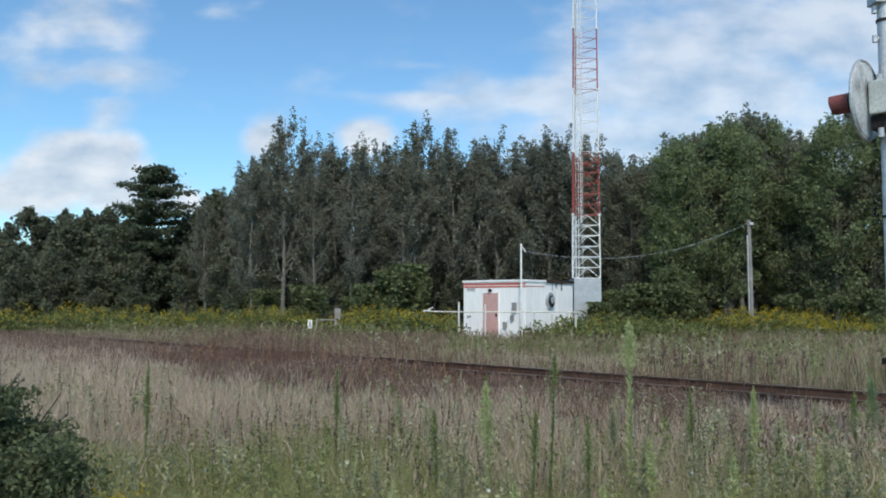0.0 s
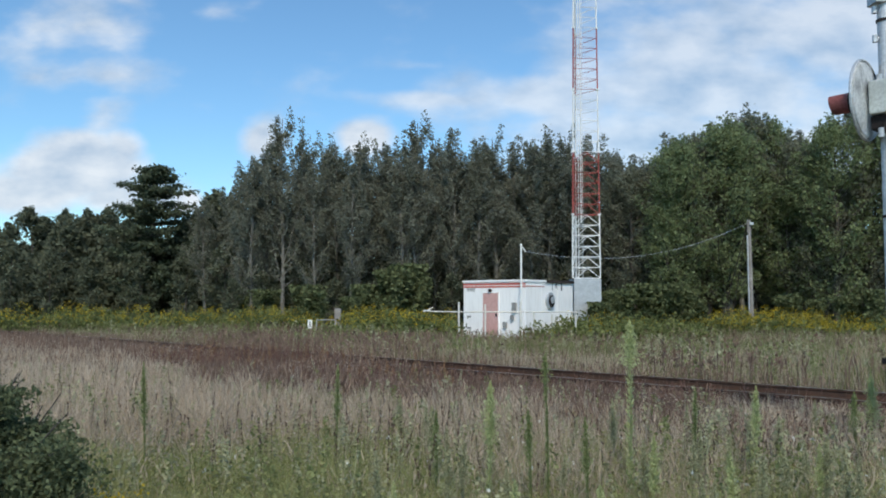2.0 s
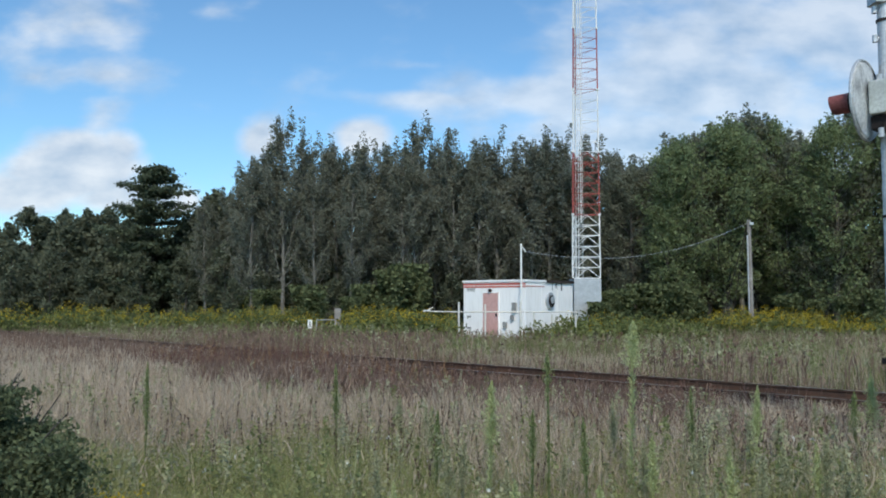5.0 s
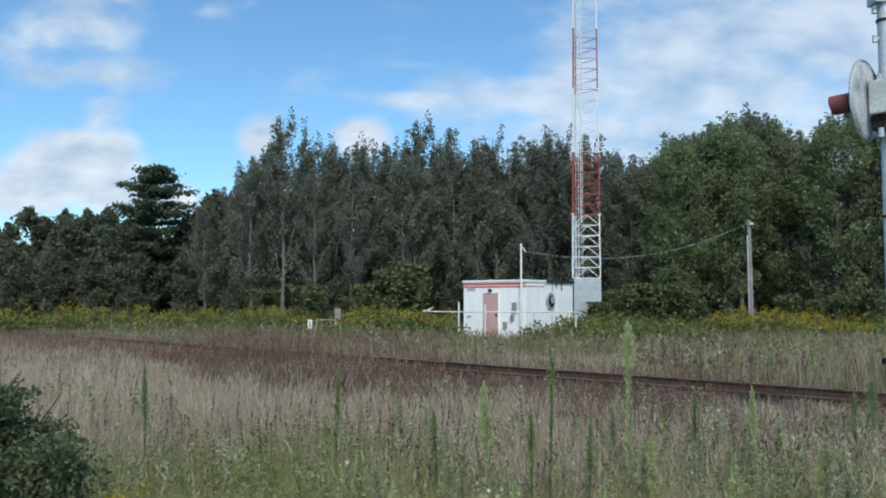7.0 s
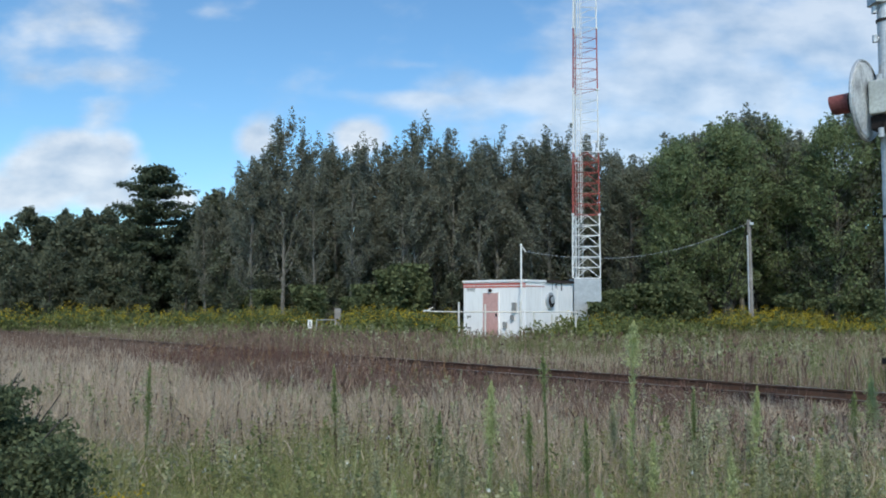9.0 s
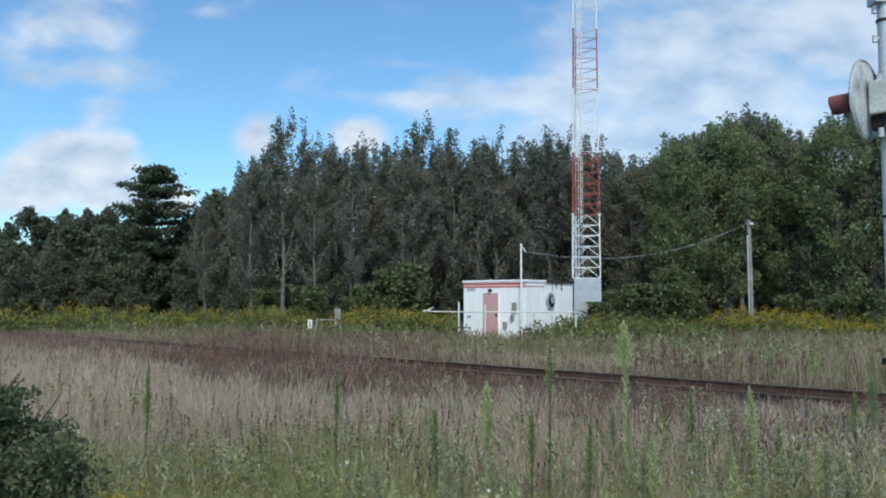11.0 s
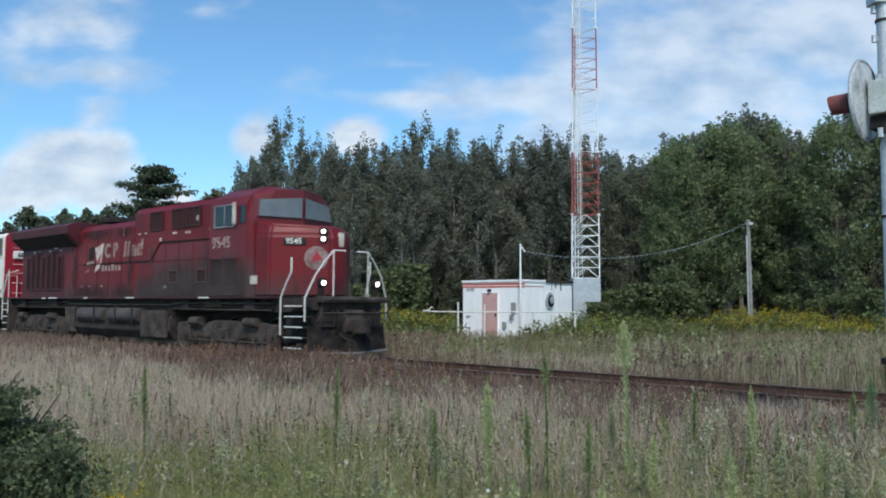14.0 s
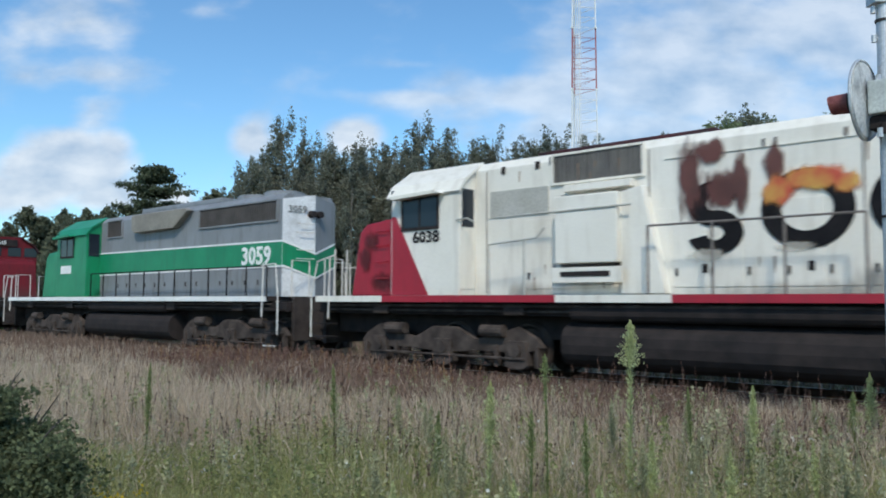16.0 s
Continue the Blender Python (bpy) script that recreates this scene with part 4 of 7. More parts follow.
def leafy_stalks(name, xy, h, spread, per, size, mat, label, category, low=0.08, high=1.0, droop=0.3):
    """Upright weeds: leaves or seeds up each stalk between two parts of its height, and the stalk itself."""
    n = len(xy)
    h = np.broadcast_to(h, n)
    z = ground_z(xy[:, 0], xy[:, 1])
    lean = RNG.normal(size=(n, 2)) * 0.1
    f = RNG.uniform(low, high, (n, per))
    wide = spread * (1.15 - 0.8 * f) * np.minimum(1, RNG.uniform(0.6, 1.5, (n, 1)))
    x = xy[:, :1] + lean[:, :1] * f * h[:, None] + RNG.normal(size=(n, per)) * wide
    y = xy[:, 1:] + lean[:, 1:] * f * h[:, None] + RNG.normal(size=(n, per)) * wide
    V, F = leaf_quads(np.stack([x, y, z[:, None] + f * h[:, None]], 2).reshape(-1, 3), size, droop)
    base = np.stack([xy[:, 0], xy[:, 1], z - 0.02], 1)
    tip = base + np.stack([lean[:, 0] * h, lean[:, 1] * h, h * high], 1)
    t = np.array([size * 0.09, 0, 0])
    S = np.stack([base - t, base + t, tip + t * 0.5, tip - t * 0.5], 1).reshape(-1, 3)
    G = np.arange(n)[:, None] * 4 + np.arange(4)[None] + len(V)
    ob = part(name, mesh_np(name, np.concatenate([V, S]), np.concatenate([F, G])), mat)
    return tagged(ob, label, category, kind="stuff")


def scatter(n, y0, y1, margin=1.6, power=1.0):
    """Places on the field between two depths, as wide as the view there."""
    y = y0 + (y1 - y0) * RNG.uniform(0, 1, n) ** power
    x = RNG.uniform(-1, 1, n) * (y * 0.60 + margin)
    return np.stack([x, y], 1)


def clumpy(xy, scale, seed):
    """A smooth field of 0 to 1 for patches."""
    x, y = xy[:, 0] * scale + seed, xy[:, 1] * scale - seed
    v = np.sin(x * 1.3 + 0.7 * np.sin(y * 1.1)) + np.sin(y * 1.7 + 1.1 * np.sin(x * 0.8 + 2)) + 0.7 * np.sin(2.9 * x + 2.3 * y + seed) + 0.5 * np.sin(5.1 * x - 4.3 * y)
    return 1 / (1 + np.exp(-1.3 * v))


def beyond(xy):
    """Distance beyond the track's middle (less than nought on the camera's side)."""
    return xy[:, 0] * NX + xy[:, 1] * NY - GAP


def build_grass():
    # near field, camera's side of the track
    q = scatter(250000, 4.8, 17.5, 0.8)
    d = beyond(q)
    q = q[(d < -2.0)]
    d = beyond(q)
    c = clumpy(q, 0.9, 3.0)
    left_green = 1 / (1 + np.exp((q[:, 1] - 9.7 + 0.16 * np.abs(q[:, 0] + 1.5)) * 1.1))
    pg = np.clip(0.16 + 0.82 * left_green * (1.05 - 0.12 * np.maximum(q[:, 0], 0)) + 0.55 * (c - 0.5), 0.05, 0.96)
    is_green = RNG.uniform(size=len(q)) < pg
    g = q[is_green]
    hh = RNG.uniform(0.14, 0.46, len(g)) * (0.55 + 0.5 * clumpy(g, 1.7, 8) + 0.35 * clumpy(g, 5.0, 2))
    blades("green_grass", g, hh, RNG.uniform(0.004, 0.008, len(g)), M_GRASS, "uneven green meadow grass beside the bush", "grass", 0.5)
    t = q[~is_green]
    near_track = np.clip((d[~is_green] + 6.8) / 3.2, 0, 1)
    brown = RNG.uniform(size=len(t)) < near_track * np.clip(1.4 * clumpy(t, 0.4, 1.0) - 0.1, 0.12, 0.9)
    along = t[:, 0] * UX + t[:, 1] * UY
    dt = beyond(t)
    patch = (dt > -6.2 - 0.9 * np.sin(along * 0.9)) & (along > -26) & (along < -9 + 1.5 * np.sin(dt * 2))
    brown |= patch & (RNG.uniform(size=len(t)) < 0.8)
    s = t[~brown]
    blades("dry_grass", s, RNG.uniform(0.22, 0.66, len(s)) * (0.5 + 0.4 * clumpy(s, 1.3, 5) + 0.4 * clumpy(s, 4.6, 1)) * np.clip((s[:, 1] - 3.5) / 4.5, 0.6, 1) * np.clip(1.0 - (beyond(s) + 6) * 0.09, 0.62, 1.0), RNG.uniform(0.003, 0.0065, len(s)), M_DRY, "tall dry tan grass with seed heads", "grass", 0.3, head=1.0)
    s = t[brown]
    blades("russet_weeds", s, RNG.uniform(0.25, 0.66, len(s)) * np.clip(1.0 - (beyond(s) + 6) * 0.09, 0.7, 1.0), RNG.uniform(0.005, 0.010, len(s)), M_BROWN, "russet dead dock stalks beside the track", "weeds", 0.3, head=1.3)
    f = scatter(82000, 4.8, 12.5, 0.6)
    f = f[(beyond(f) < -3) & (RNG.uniform(size=len(f)) < 0.25 + 0.75 / (1 + np.exp((f[:, 1] - 8.8) * 1.2)))]
    c = np.stack([f[:, 0], f[:, 1], ground_z(f[:, 0], f[:, 1]) + RNG.uniform(0.03, 0.36, len(f)) * (0.6 + 0.6 * clumpy(f, 1.4, 3))], 1)
    V, F = leaf_quads(c, 0.027)
    tagged(part("meadow_leaves", mesh_np("meadow_leaves", V, F), M_GRASS), "low mixed green meadow leaves", "weeds", kind="stuff")
    # tall stems that stand behind the bush
    f = np.stack([RNG.uniform(-4.8, -3.35, 70), RNG.uniform(6.1, 7.4, 70)], 1)
    leafy_stalks("hedge_weeds", f, np.clip(RNG.uniform(0.85, 1.3, 70) - 0.6 * np.maximum(f[:, 0] + 3.9, 0), 0.5, 2), 0.045, 90, 0.03, M_BUSH, "tall leafy stems behind the dark bush", "weeds")
    # fluffy seed over the dry grass
    f = scatter(60000, 6.5, 18, 0.6)
    f = f[(beyond(f) < -2.6) & (RNG.uniform(size=len(f)) < clumpy(f, 0.9, 3.6) * np.clip((f[:, 1] - 6) / 4, 0.15, 1))]
    z = ground_z(f[:, 0], f[:, 1]) + RNG.uniform(0.2, 0.52, len(f)) * (0.6 + 0.5 * clumpy(f, 4.6, 1))
    V, F = leaf_quads(np.stack([f[:, 0], f[:, 1], z], 1), 0.021)
    tagged(part("seed_fluff", mesh_np("seed_fluff", V, F), M_FLUFF), "pale mauve seed heads over the dry grass", "grass", kind="stuff")
    # leafy weeds, seeded stalks and rust-coloured sorrel that break up the grass
    f = scatter(2300, 6.0, 16, 0.5)
    f = f[(beyond(f) < -3.2) & (RNG.uniform(size=len(f)) < 0.15 + 0.85 * clumpy(f, 1.1, 12) * np.where(f[:, 0] > -1, 1, 0.55))]
    a = RNG.uniform(size=len(f)) < 0.55
    leafy_stalks("sage_weeds", f[a], RNG.uniform(0.3, 0.72, a.sum()), 0.045, 46, 0.036, M_SAGE, "pale grey-green leafy weeds in the grass", "weeds")
    leafy_stalks("leafy_weeds", f[~a], RNG.uniform(0.25, 0.62, (~a).sum()), 0.05, 46, 0.04, M_HERB, "dull green leafy weeds in the grass", "weeds")
    f = scatter(1500, 6.8, 19, 0.5)
    f = f[(beyond(f) < -2.4) & (RNG.uniform(size=len(f)) < 0.15 + 0.85 * clumpy(f, 0.8, 21))]
    leafy_stalks("seeded_stalks", f, RNG.uniform(0.4, 0.8, len(f)), 0.012, 26, 0.022, M_DOCK, "dark brown seeded stalks in the dry grass", "weeds", 0.55)
    sx, off = RNG.uniform(-21, -9.5, 1700), RNG.uniform(-5.6, -1.7, 1700)
    x, y = on_track(sx, off)
    f = np.stack([x, y], 1)
    f = f[RNG.uniform(size=len(f)) < np.clip(1.5 * clumpy(f, 0.7, 5) - 0.2, 0, 1)]
    a = RNG.uniform(size=len(f)) < 0.2
    leafy_stalks("rusty_sorrel", f[a], RNG.uniform(0.4, 0.75, a.sum()), 0.03, 34, 0.034, M_SORREL, "rust-orange sorrel gone to seed by the track", "weeds", 0.35)
    leafy_stalks("dark_sorrel", f[~a], RNG.uniform(0.35, 0.7, (~a).sum()), 0.035, 34, 0.034, M_DARKSORREL, "dark red-brown seeded sorrel by the track", "weeds", 0.25)
    sx, off = RNG.uniform(-8.5, 4, 420), RNG.uniform(-5.2, -1.6, 420)
    x, y = on_track(sx, off)
    leafy_stalks("trackside_stalks", np.stack([x, y], 1), RNG.uniform(0.35, 0.75, 420), 0.022, 28, 0.026, M_DARKSORREL, "dark seeded stalks standing before the rails", "weeds", 0.3)
    # the field's far corner, this side of the track
    w = scatter(90000, 16.5, 40, 1.5)
    w = w[(beyond(w) < -1.9) & (w[:, 0] < 0)]
    r = RNG.uniform(size=len(w)) < 0.35 + 0.4 * clumpy(w, 0.4, 3) * (beyond(w) > -6)
    blades("corner_russet_weeds", w[r], RNG.uniform(0.2, 0.5, r.sum()), RNG.uniform(0.008, 0.016, r.sum()), M_BROWN, "russet weeds in the field's far corner", "weeds", 0.25, head=1.0, bent=False)
    blades("corner_dry_grass", w[~r], RNG.uniform(0.25, 0.55, (~r).sum()), RNG.uniform(0.006, 0.012, (~r).sum()), M_DRY, "dry grass in the field's far corner", "grass", 0.3, head=0.9, bent=False)
    # thinner grass round about, also behind the camera
    n = 26000
    w = np.stack([RNG.uniform(-45, 30, n), RNG.uniform(-22, 34, n)], 1)
    w = w[(beyond(w) < -2.4) & (np.abs(w[:, 0]) > np.maximum(w[:, 1], 0) * 0.6 + 0.8) | (w[:, 1] < -0.8)]
    w = w[beyond(w) < -2.4]
    blades("outer_grass", w, RNG.uniform(0.2, 0.5, len(w)), RNG.uniform(0.012, 0.025, len(w)), M_DRY, "dry meadow grass round about", "grass", 0.4, bent=False)
    # track shoulders and along both rails
    n = 52000
    sx = RNG.uniform(-62, 16, n)
    off = np.where(RNG.uniform(size=n) < 0.7, RNG.uniform(-3.4, -0.9, n), RNG.uniform(0.9, 3.4, n))
    x, y = on_track(sx, off)
    xy = np.stack([x, y], 1)
    keep = RNG.uniform(size=n) < 0.35 + 0.65 * clumpy(xy, 0.5, 4)
    xy, off = xy[keep], off[keep]
    blades("shoulder_weeds", xy, RNG.uniform(0.1, 0.40, len(xy)) * np.where(np.abs(off) > 1.8, 1.0, 0.5), RNG.uniform(0.01, 0.02, len(xy)), M_BROWN, "low brown weeds on the track shoulder", "weeds", 0.25, head=1.0, bent=False)
    # taller weeds that half hide the nearer rail on the far stretch
    n = 15000
    sx, off = RNG.uniform(-46, -12.5, n), RNG.uniform(-3.6, -1.15, n)
    x, y = on_track(sx, off)
    xy = np.stack([x, y], 1)
    xy = xy[RNG.uniform(size=n) < 0.25 + 0.75 * clumpy(xy, 0.45, 2)]
    blades("trackside_weeds", xy, RNG.uniform(0.25, 0.58, len(xy)), RNG.uniform(0.008, 0.016, len(xy)), M_BROWN, "tall russet weeds that half hide the rail", "weeds", 0.2, head=1.2)
    # beyond the track
    q = scatter(230000, 12, 56, 3, 0.9)
    d = beyond(q)
    q = q[d > 2.2]
    r = RNG.uniform(size=len(q))
    c = clumpy(q, 0.28, 6.0)
    dry = q[r < 0.25 + 0.5 * c]
    blades("far_dry_grass", dry, RNG.uniform(0.25, 0.6, len(dry)) * (0.7 + 0.5 * clumpy(dry, 0.5, 2.0)), RNG.uniform(0.006, 0.014, len(dry)), M_DRY, "pale dry grass beyond the track", "grass", 0.25, bent=False)
    rest = q[r >= 0.25 + 0.5 * c]
    blades("far_green_grass", rest, RNG.uniform(0.25, 0.62, len(rest)) * (0.6 + 0.8 * clumpy(rest, 0.35, 1.0)), RNG.uniform(0.007, 0.015, len(rest)), M_GOLDLEAF, "dull green weeds and grass beyond the track", "grass", 0.25, bent=False)
    # mixed taller weeds beyond the track
    f = scatter(9000, 17, 46, 2)
    d = beyond(f)
    dens = np.where(f[:, 0] < -1, 0.5, 0.12) * np.clip((d - 2) / 6, 0.2, 1)
    f = f[(d > 2.6) & ~((f[:, 1] > 32) & (f[:, 0] > 0.0) & (f[:, 0] < 3.4)) & (RNG.uniform(size=len(f)) < dens + 0.5 * (clumpy(f, 0.5, 31) - 0.4))]
    a = RNG.uniform(size=len(f)) + 0.35 * (clumpy(f, 0.3, 9) - 0.5)
    for lo, hi, mt, nm, lab in ((-1, 0.5, M_HERB, "far_leafy_weeds", "dull green leafy weeds beyond the track"), (0.5, 0.76, M_SAGE, "far_sage_weeds", "grey-green leafy weeds beyond the track"), (0.76, 0.92, M_DOCK, "far_seeded_stalks", "dark brown seeded stalks beyond the track"), (0.92, 2, M_DARKSORREL, "far_sorrel", "red-brown sorrel beyond the track")):
        k = (a >= lo) & (a < hi)
        leafy_stalks(nm, f[k], RNG.uniform(0.35, 0.85, k.sum()), 0.1, 22, 0.085, mt, lab, "weeds")
    # dark stalks standing along the far rail
    n = 70
    x, y = on_track(RNG.uniform(-9.5, -2.5, n), RNG.uniform(1.9, 3.4, n))
    blades("dock_stalks", np.stack([x, y], 1), RNG.uniform(0.45, 0.85, n), RNG.uniform(0.02, 0.035, n), M_DOCK, "dark seeded dock stalks by the far rail", "weeds", 0.08, head=1.0)
    # russet patches on the far left
    q = scatter(60000, 17, 46, 2)
    d = beyond(q)
    q = q[(d > 2) & (RNG.uniform(size=len(q)) < clumpy(q, 0.2, 2.0) * np.where(q[:, 0] < 0, 1, 0.3))]
    blades("far_russet_weeds", q, RNG.uniform(0.3, 0.7, len(q)), RNG.uniform(0.015, 0.03, len(q)), M_BROWN, "russet weeds beyond the track", "weeds", 0.2, head=0.9, bent=False)


build_grass()
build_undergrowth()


def build_goldenrod():
    spots = []
    for x0, x1, y0, y1, n in ((-30, -8, 42.6, 52, 3600), (-9, -5.6, 42.4, 46, 400), (-5.2, 0.7, 37.8, 46, 1900), (5.6, 10.6, 36.8, 41, 800), (14.5, 24.0, 41, 46, 1500), (10, 15, 42, 47, 500), (-40, -30, 50, 56, 500), (4.3, 6.0, 36.4, 37.3, 90), (-6, 1.0, 35.5, 38.5, 260), (3.5, 12, 34.5, 37, 420)):
        xy = np.stack([RNG.uniform(x0, x1, n), RNG.uniform(y0, y1, n)], 1)
        spots.append(xy[RNG.uniform(size=n) < 0.35 + 0.65 * clumpy(xy, 0.8, 9)])
    xy = np.concatenate(spots)
    h = RNG.uniform(0.6, 1.3, len(xy)) * (0.55 + 0.75 * clumpy(xy, 0.5, 2)) * np.where(xy[:, 1] < 38, 0.75, 1.0)
    z = ground_z(xy[:, 0], xy[:, 1])
    base = np.stack([xy[:, 0], xy[:, 1], z], 1)
    k = 14
    f = RNG.uniform(0.05, 0.97, (len(xy), k, 1))
    cen = base[:, None] + np.concatenate([RNG.normal(size=(len(xy), k, 2)) * 0.12, f * h[:, None, None]], 2)
    V, F = leaf_quads(cen.reshape(-1, 3), 0.14)
    tagged(part("goldenrod_leaves", mesh_np("goldenrod_leaves", V, F), M_GOLDLEAF), "dense green goldenrod stems and leaves", "weeds", kind="stuff")
    has = RNG.uniform(size=len(xy)) < np.where(xy[:, 0] > 14, 0.7, np.where(xy[:, 1] < 38.4, 0.02, np.where(xy[:, 0] > 5, 0.16, 0.36))) * (0.3 + 1.0 * clumpy(xy, 0.45, 7))
    b, hh = base[has], h[has]
    k = 18
    cen = b[:, None] + np.concatenate([RNG.normal(size=(len(b), k, 2)) * 0.09, (hh[:, None] * RNG.uniform(0.78, 1.1, (len(b), k)))[:, :, None]], 2)
    V, F = leaf_quads(cen.reshape(-1, 3), 0.055)
    tagged(part("goldenrod_flowers", mesh_np("goldenrod_flowers", V, F), M_GOLD), "bright yellow goldenrod plumes", "flowers", kind="stuff")


build_goldenrod()


def horseweed(height, spread, top, label, kind_mat):
    """A tall weed: a stem, narrow leaves all round, a branching pale plume."""
    t = thing("horseweed", Matrix.Identity(4), label, "weed")
    bm = B()
    tube(bm, [(0, 0, 0), (0.01, 0, height * 0.5), (0.0, 0, height * 0.98)], 0.008, 6, 0.003)
    part("stem", bm, kind_mat, t)
    n = int(520 * height)
    f = RNG.uniform(0.12, 1.0, n)
    r = np.where(f > top, spread * (1 - (f - top) / (1 - top)) ** 0.8 * np.minimum(1, (f - top) / 0.1), spread * 0.42) * RNG.uniform(0.2, 1, n)
    a = RNG.uniform(0, 2 * math.pi, n)
    p = np.stack([np.cos(a) * r * 0.15, np.sin(a) * r * 0.15, f * height - r * 0.4], 1)
    q = np.stack([np.cos(a) * r, np.sin(a) * r, f * height + r * 0.5], 1)
    w = np.stack([-np.sin(a), np.cos(a), np.zeros(n)], 1) * RNG.uniform(0.003, 0.007, n)[:, None]
    V = np.stack([p - w * 0.6, (p + q) / 2 + w - (0, 0, 0.004), q, (p + q) / 2 - w], 1).reshape(-1, 3)
    part("leaves", mesh_np("leaves", V, np.arange(n)[:, None] * 4 + np.arange(4)[None]), kind_mat, t)
    n = int(2500 * spread / 0.1 * height * (1 - top))
    f = RNG.uniform(0, 1, n)
    r = spread * 0.95 * (1 - f) ** 0.75 * np.minimum(1, 0.25 + f / 0.18) * RNG.uniform(0, 1, n) ** 0.7 * (0.75 + 0.5 * (np.sin(f * 31) > 0))
    a = RNG.uniform(0, 2 * math.pi, n)
    V, F = leaf_quads(np.stack([np.cos(a) * r, np.sin(a) * r, (top + (1.02 - top) * f) * height], 1), 0.016)
    tagged(part("plume", mesh_np("plume", V, F), kind_mat, t, "feathery pale plume"), kind="stuff")
    return t


swaying = []


def build_weeds():
    for x, y, h, sp, top, lab in ((1.66, 7.2, 1.58, 0.15, 0.76, "tall pale horseweed with a feathery top"),
                                (0.86, 6.6, 1.34, 0.075, 0.85, "tall green horseweed leaning in the grass"),
                                (-1.12, 8.6, 1.13, 0.05, 0.5, "slim green mullein-like spike in dry grass"),
                                (0.39, 6.8, 1.12, 0.12, 0.55, "bushy pale horseweed among the grass"),
                                (-2.91, 8.0, 1.14, 0.05, 0.5, "slim grey-green spike in dry grass"),
                                (1.14, 6.4, 0.87, 0.05, 0.5, "slim green weed spike"),
                                (2.34, 7.6, 0.95, 0.045, 0.5, "slim green weed spike"),
                                (2.84, 7.4, 0.98, 0.09, 0.5, "bushy pale horseweed among the grass"),
                                (0.71, 6.5, 0.92, 0.05, 0.6, "slim green weed spike"),
                                (1.09, 5.6, 0.53, 0.1, 0.5, "short bushy pale horseweed plant"),
                                (1.65, 6.4, 0.72, 0.09, 0.4, "bushy pale horseweed among the grass"),
                                (-0.05, 7.2, 0.83, 0.06, 0.5, "slim green weed spike"),
                                (2.13, 6.0, 0.66, 0.08, 0.5, "bushy pale horseweed among the grass"),
                                (2.86, 6.2, 0.67, 0.07, 0.5, "bushy pale horseweed among the grass"),
                                (4.86, 9.2, 1.02, 0.14, 0.4, "yellow-green weed at the signal mast"),
                                (4.36, 8.6, 0.86, 0.08, 0.5, "slim green weed spike"),
                                (0.5, 5.6, 0.56, 0.09, 0.5, "short bushy pale horseweed plant"),
                                (-0.33, 5.6, 0.53, 0.06, 0.5, "short bushy pale horseweed plant")):
        g = float(ground_z(x, y))
        w = horseweed(h, sp * (1.3 if "spike" in lab else 1.0), top, lab, M_SPIKE if "spike" in lab or "leaning" in lab else M_WEED)
        w.matrix_world = pose(x, y, g)
        swaying.append(w)
    proto = horseweed(0.75, 0.085, 0.5, "bushy pale horseweed among the grass", M_SAGE)
    spots = []
    while len(spots) < 34:
        d = random.uniform(5.6, 9.5)
        x = random.uniform(-0.25, 0.56) * d
        if x * NX + d * NY - GAP < -4 and random.random() < 0.3 + x / d:
            spots.append((x, d))
    for k, (x, d) in enumerate(spots):
        s = random.uniform(0.6, 1.05)
        m = pose(x, d, float(ground_z(x, d)), random.uniform(-5, 5), random.uniform(-5, 5), random.uniform(0, 360)) @ Matrix.Diagonal((s, s, s, 1))
        if k:
            keep, proto.scale = proto.scale.copy(), (1, 1, 1)
            copy_thing(proto, m)
            proto.scale = keep
        else:
            proto.matrix_world = m
    # daisies and pale specks
    q = scatter(70, 5.2, 9.5, 0.5)
    q = q[q[:, 0] > -3.0]
    z = ground_z(q[:, 0], q[:, 1]) + RNG.uniform(0.3, 0.55, len(q))
    c = np.repeat(np.stack([q[:, 0], q[:, 1], z], 1), 4, 0) + RNG.normal(size=(len(q) * 4, 3)) * 0.008
    V, F = leaf_quads(c, 0.022)
    tagged(part("daisies", mesh_np("daisies", V, F), M_BLOSSOM), "scattered small white daisy heads", "flowers", kind="stuff")
    q = np.array([(-2.15, 5.4), (-2.3, 5.5), (-2.05, 5.55), (-2.2, 5.35)])
    c = np.repeat(np.stack([q[:, 0], q[:, 1], np.full(4, 0.2)], 1), 20, 0) + RNG.normal(size=(80, 3)) * 0.03
    V, F = leaf_quads(c, 0.03)
    tagged(part("yellow_flowers", mesh_np("yellow_flowers", V, F), M_GOLD), "small patch of yellow flowers by the bush", "flowers", kind="stuff")


build_weeds()


def build_bush():
    """The dark bush beside the camera."""
    for k, (x, y, h, r, n) in enumerate(((-3.1, 5.3, 1.06, 0.38, 6000), (-2.62, 4.95, 0.80, 0.42, 6500), (-3.6, 5.9, 1.02, 0.5, 5000), (-2.9, 4.6, 0.85, 0.45, 6000), (-2.85, 5.5, 0.85, 0.38, 4500))):
        t = tree("leafy_bush", "dark green leafy bush at the edge of the field", h, 0.05, r, 35, 22, int(n * 2.4), 0.03, M_BARKDARK, M_BUSH, "bush", trunk_r=0.02, clump=0.16)
        t.matrix_world = pose(x, y, float(ground_z(x, y)))


build_bush()

# ---- locomotives: x forward along the track, the camera's side at y below nought, z over the rail ----
wheelsets = []


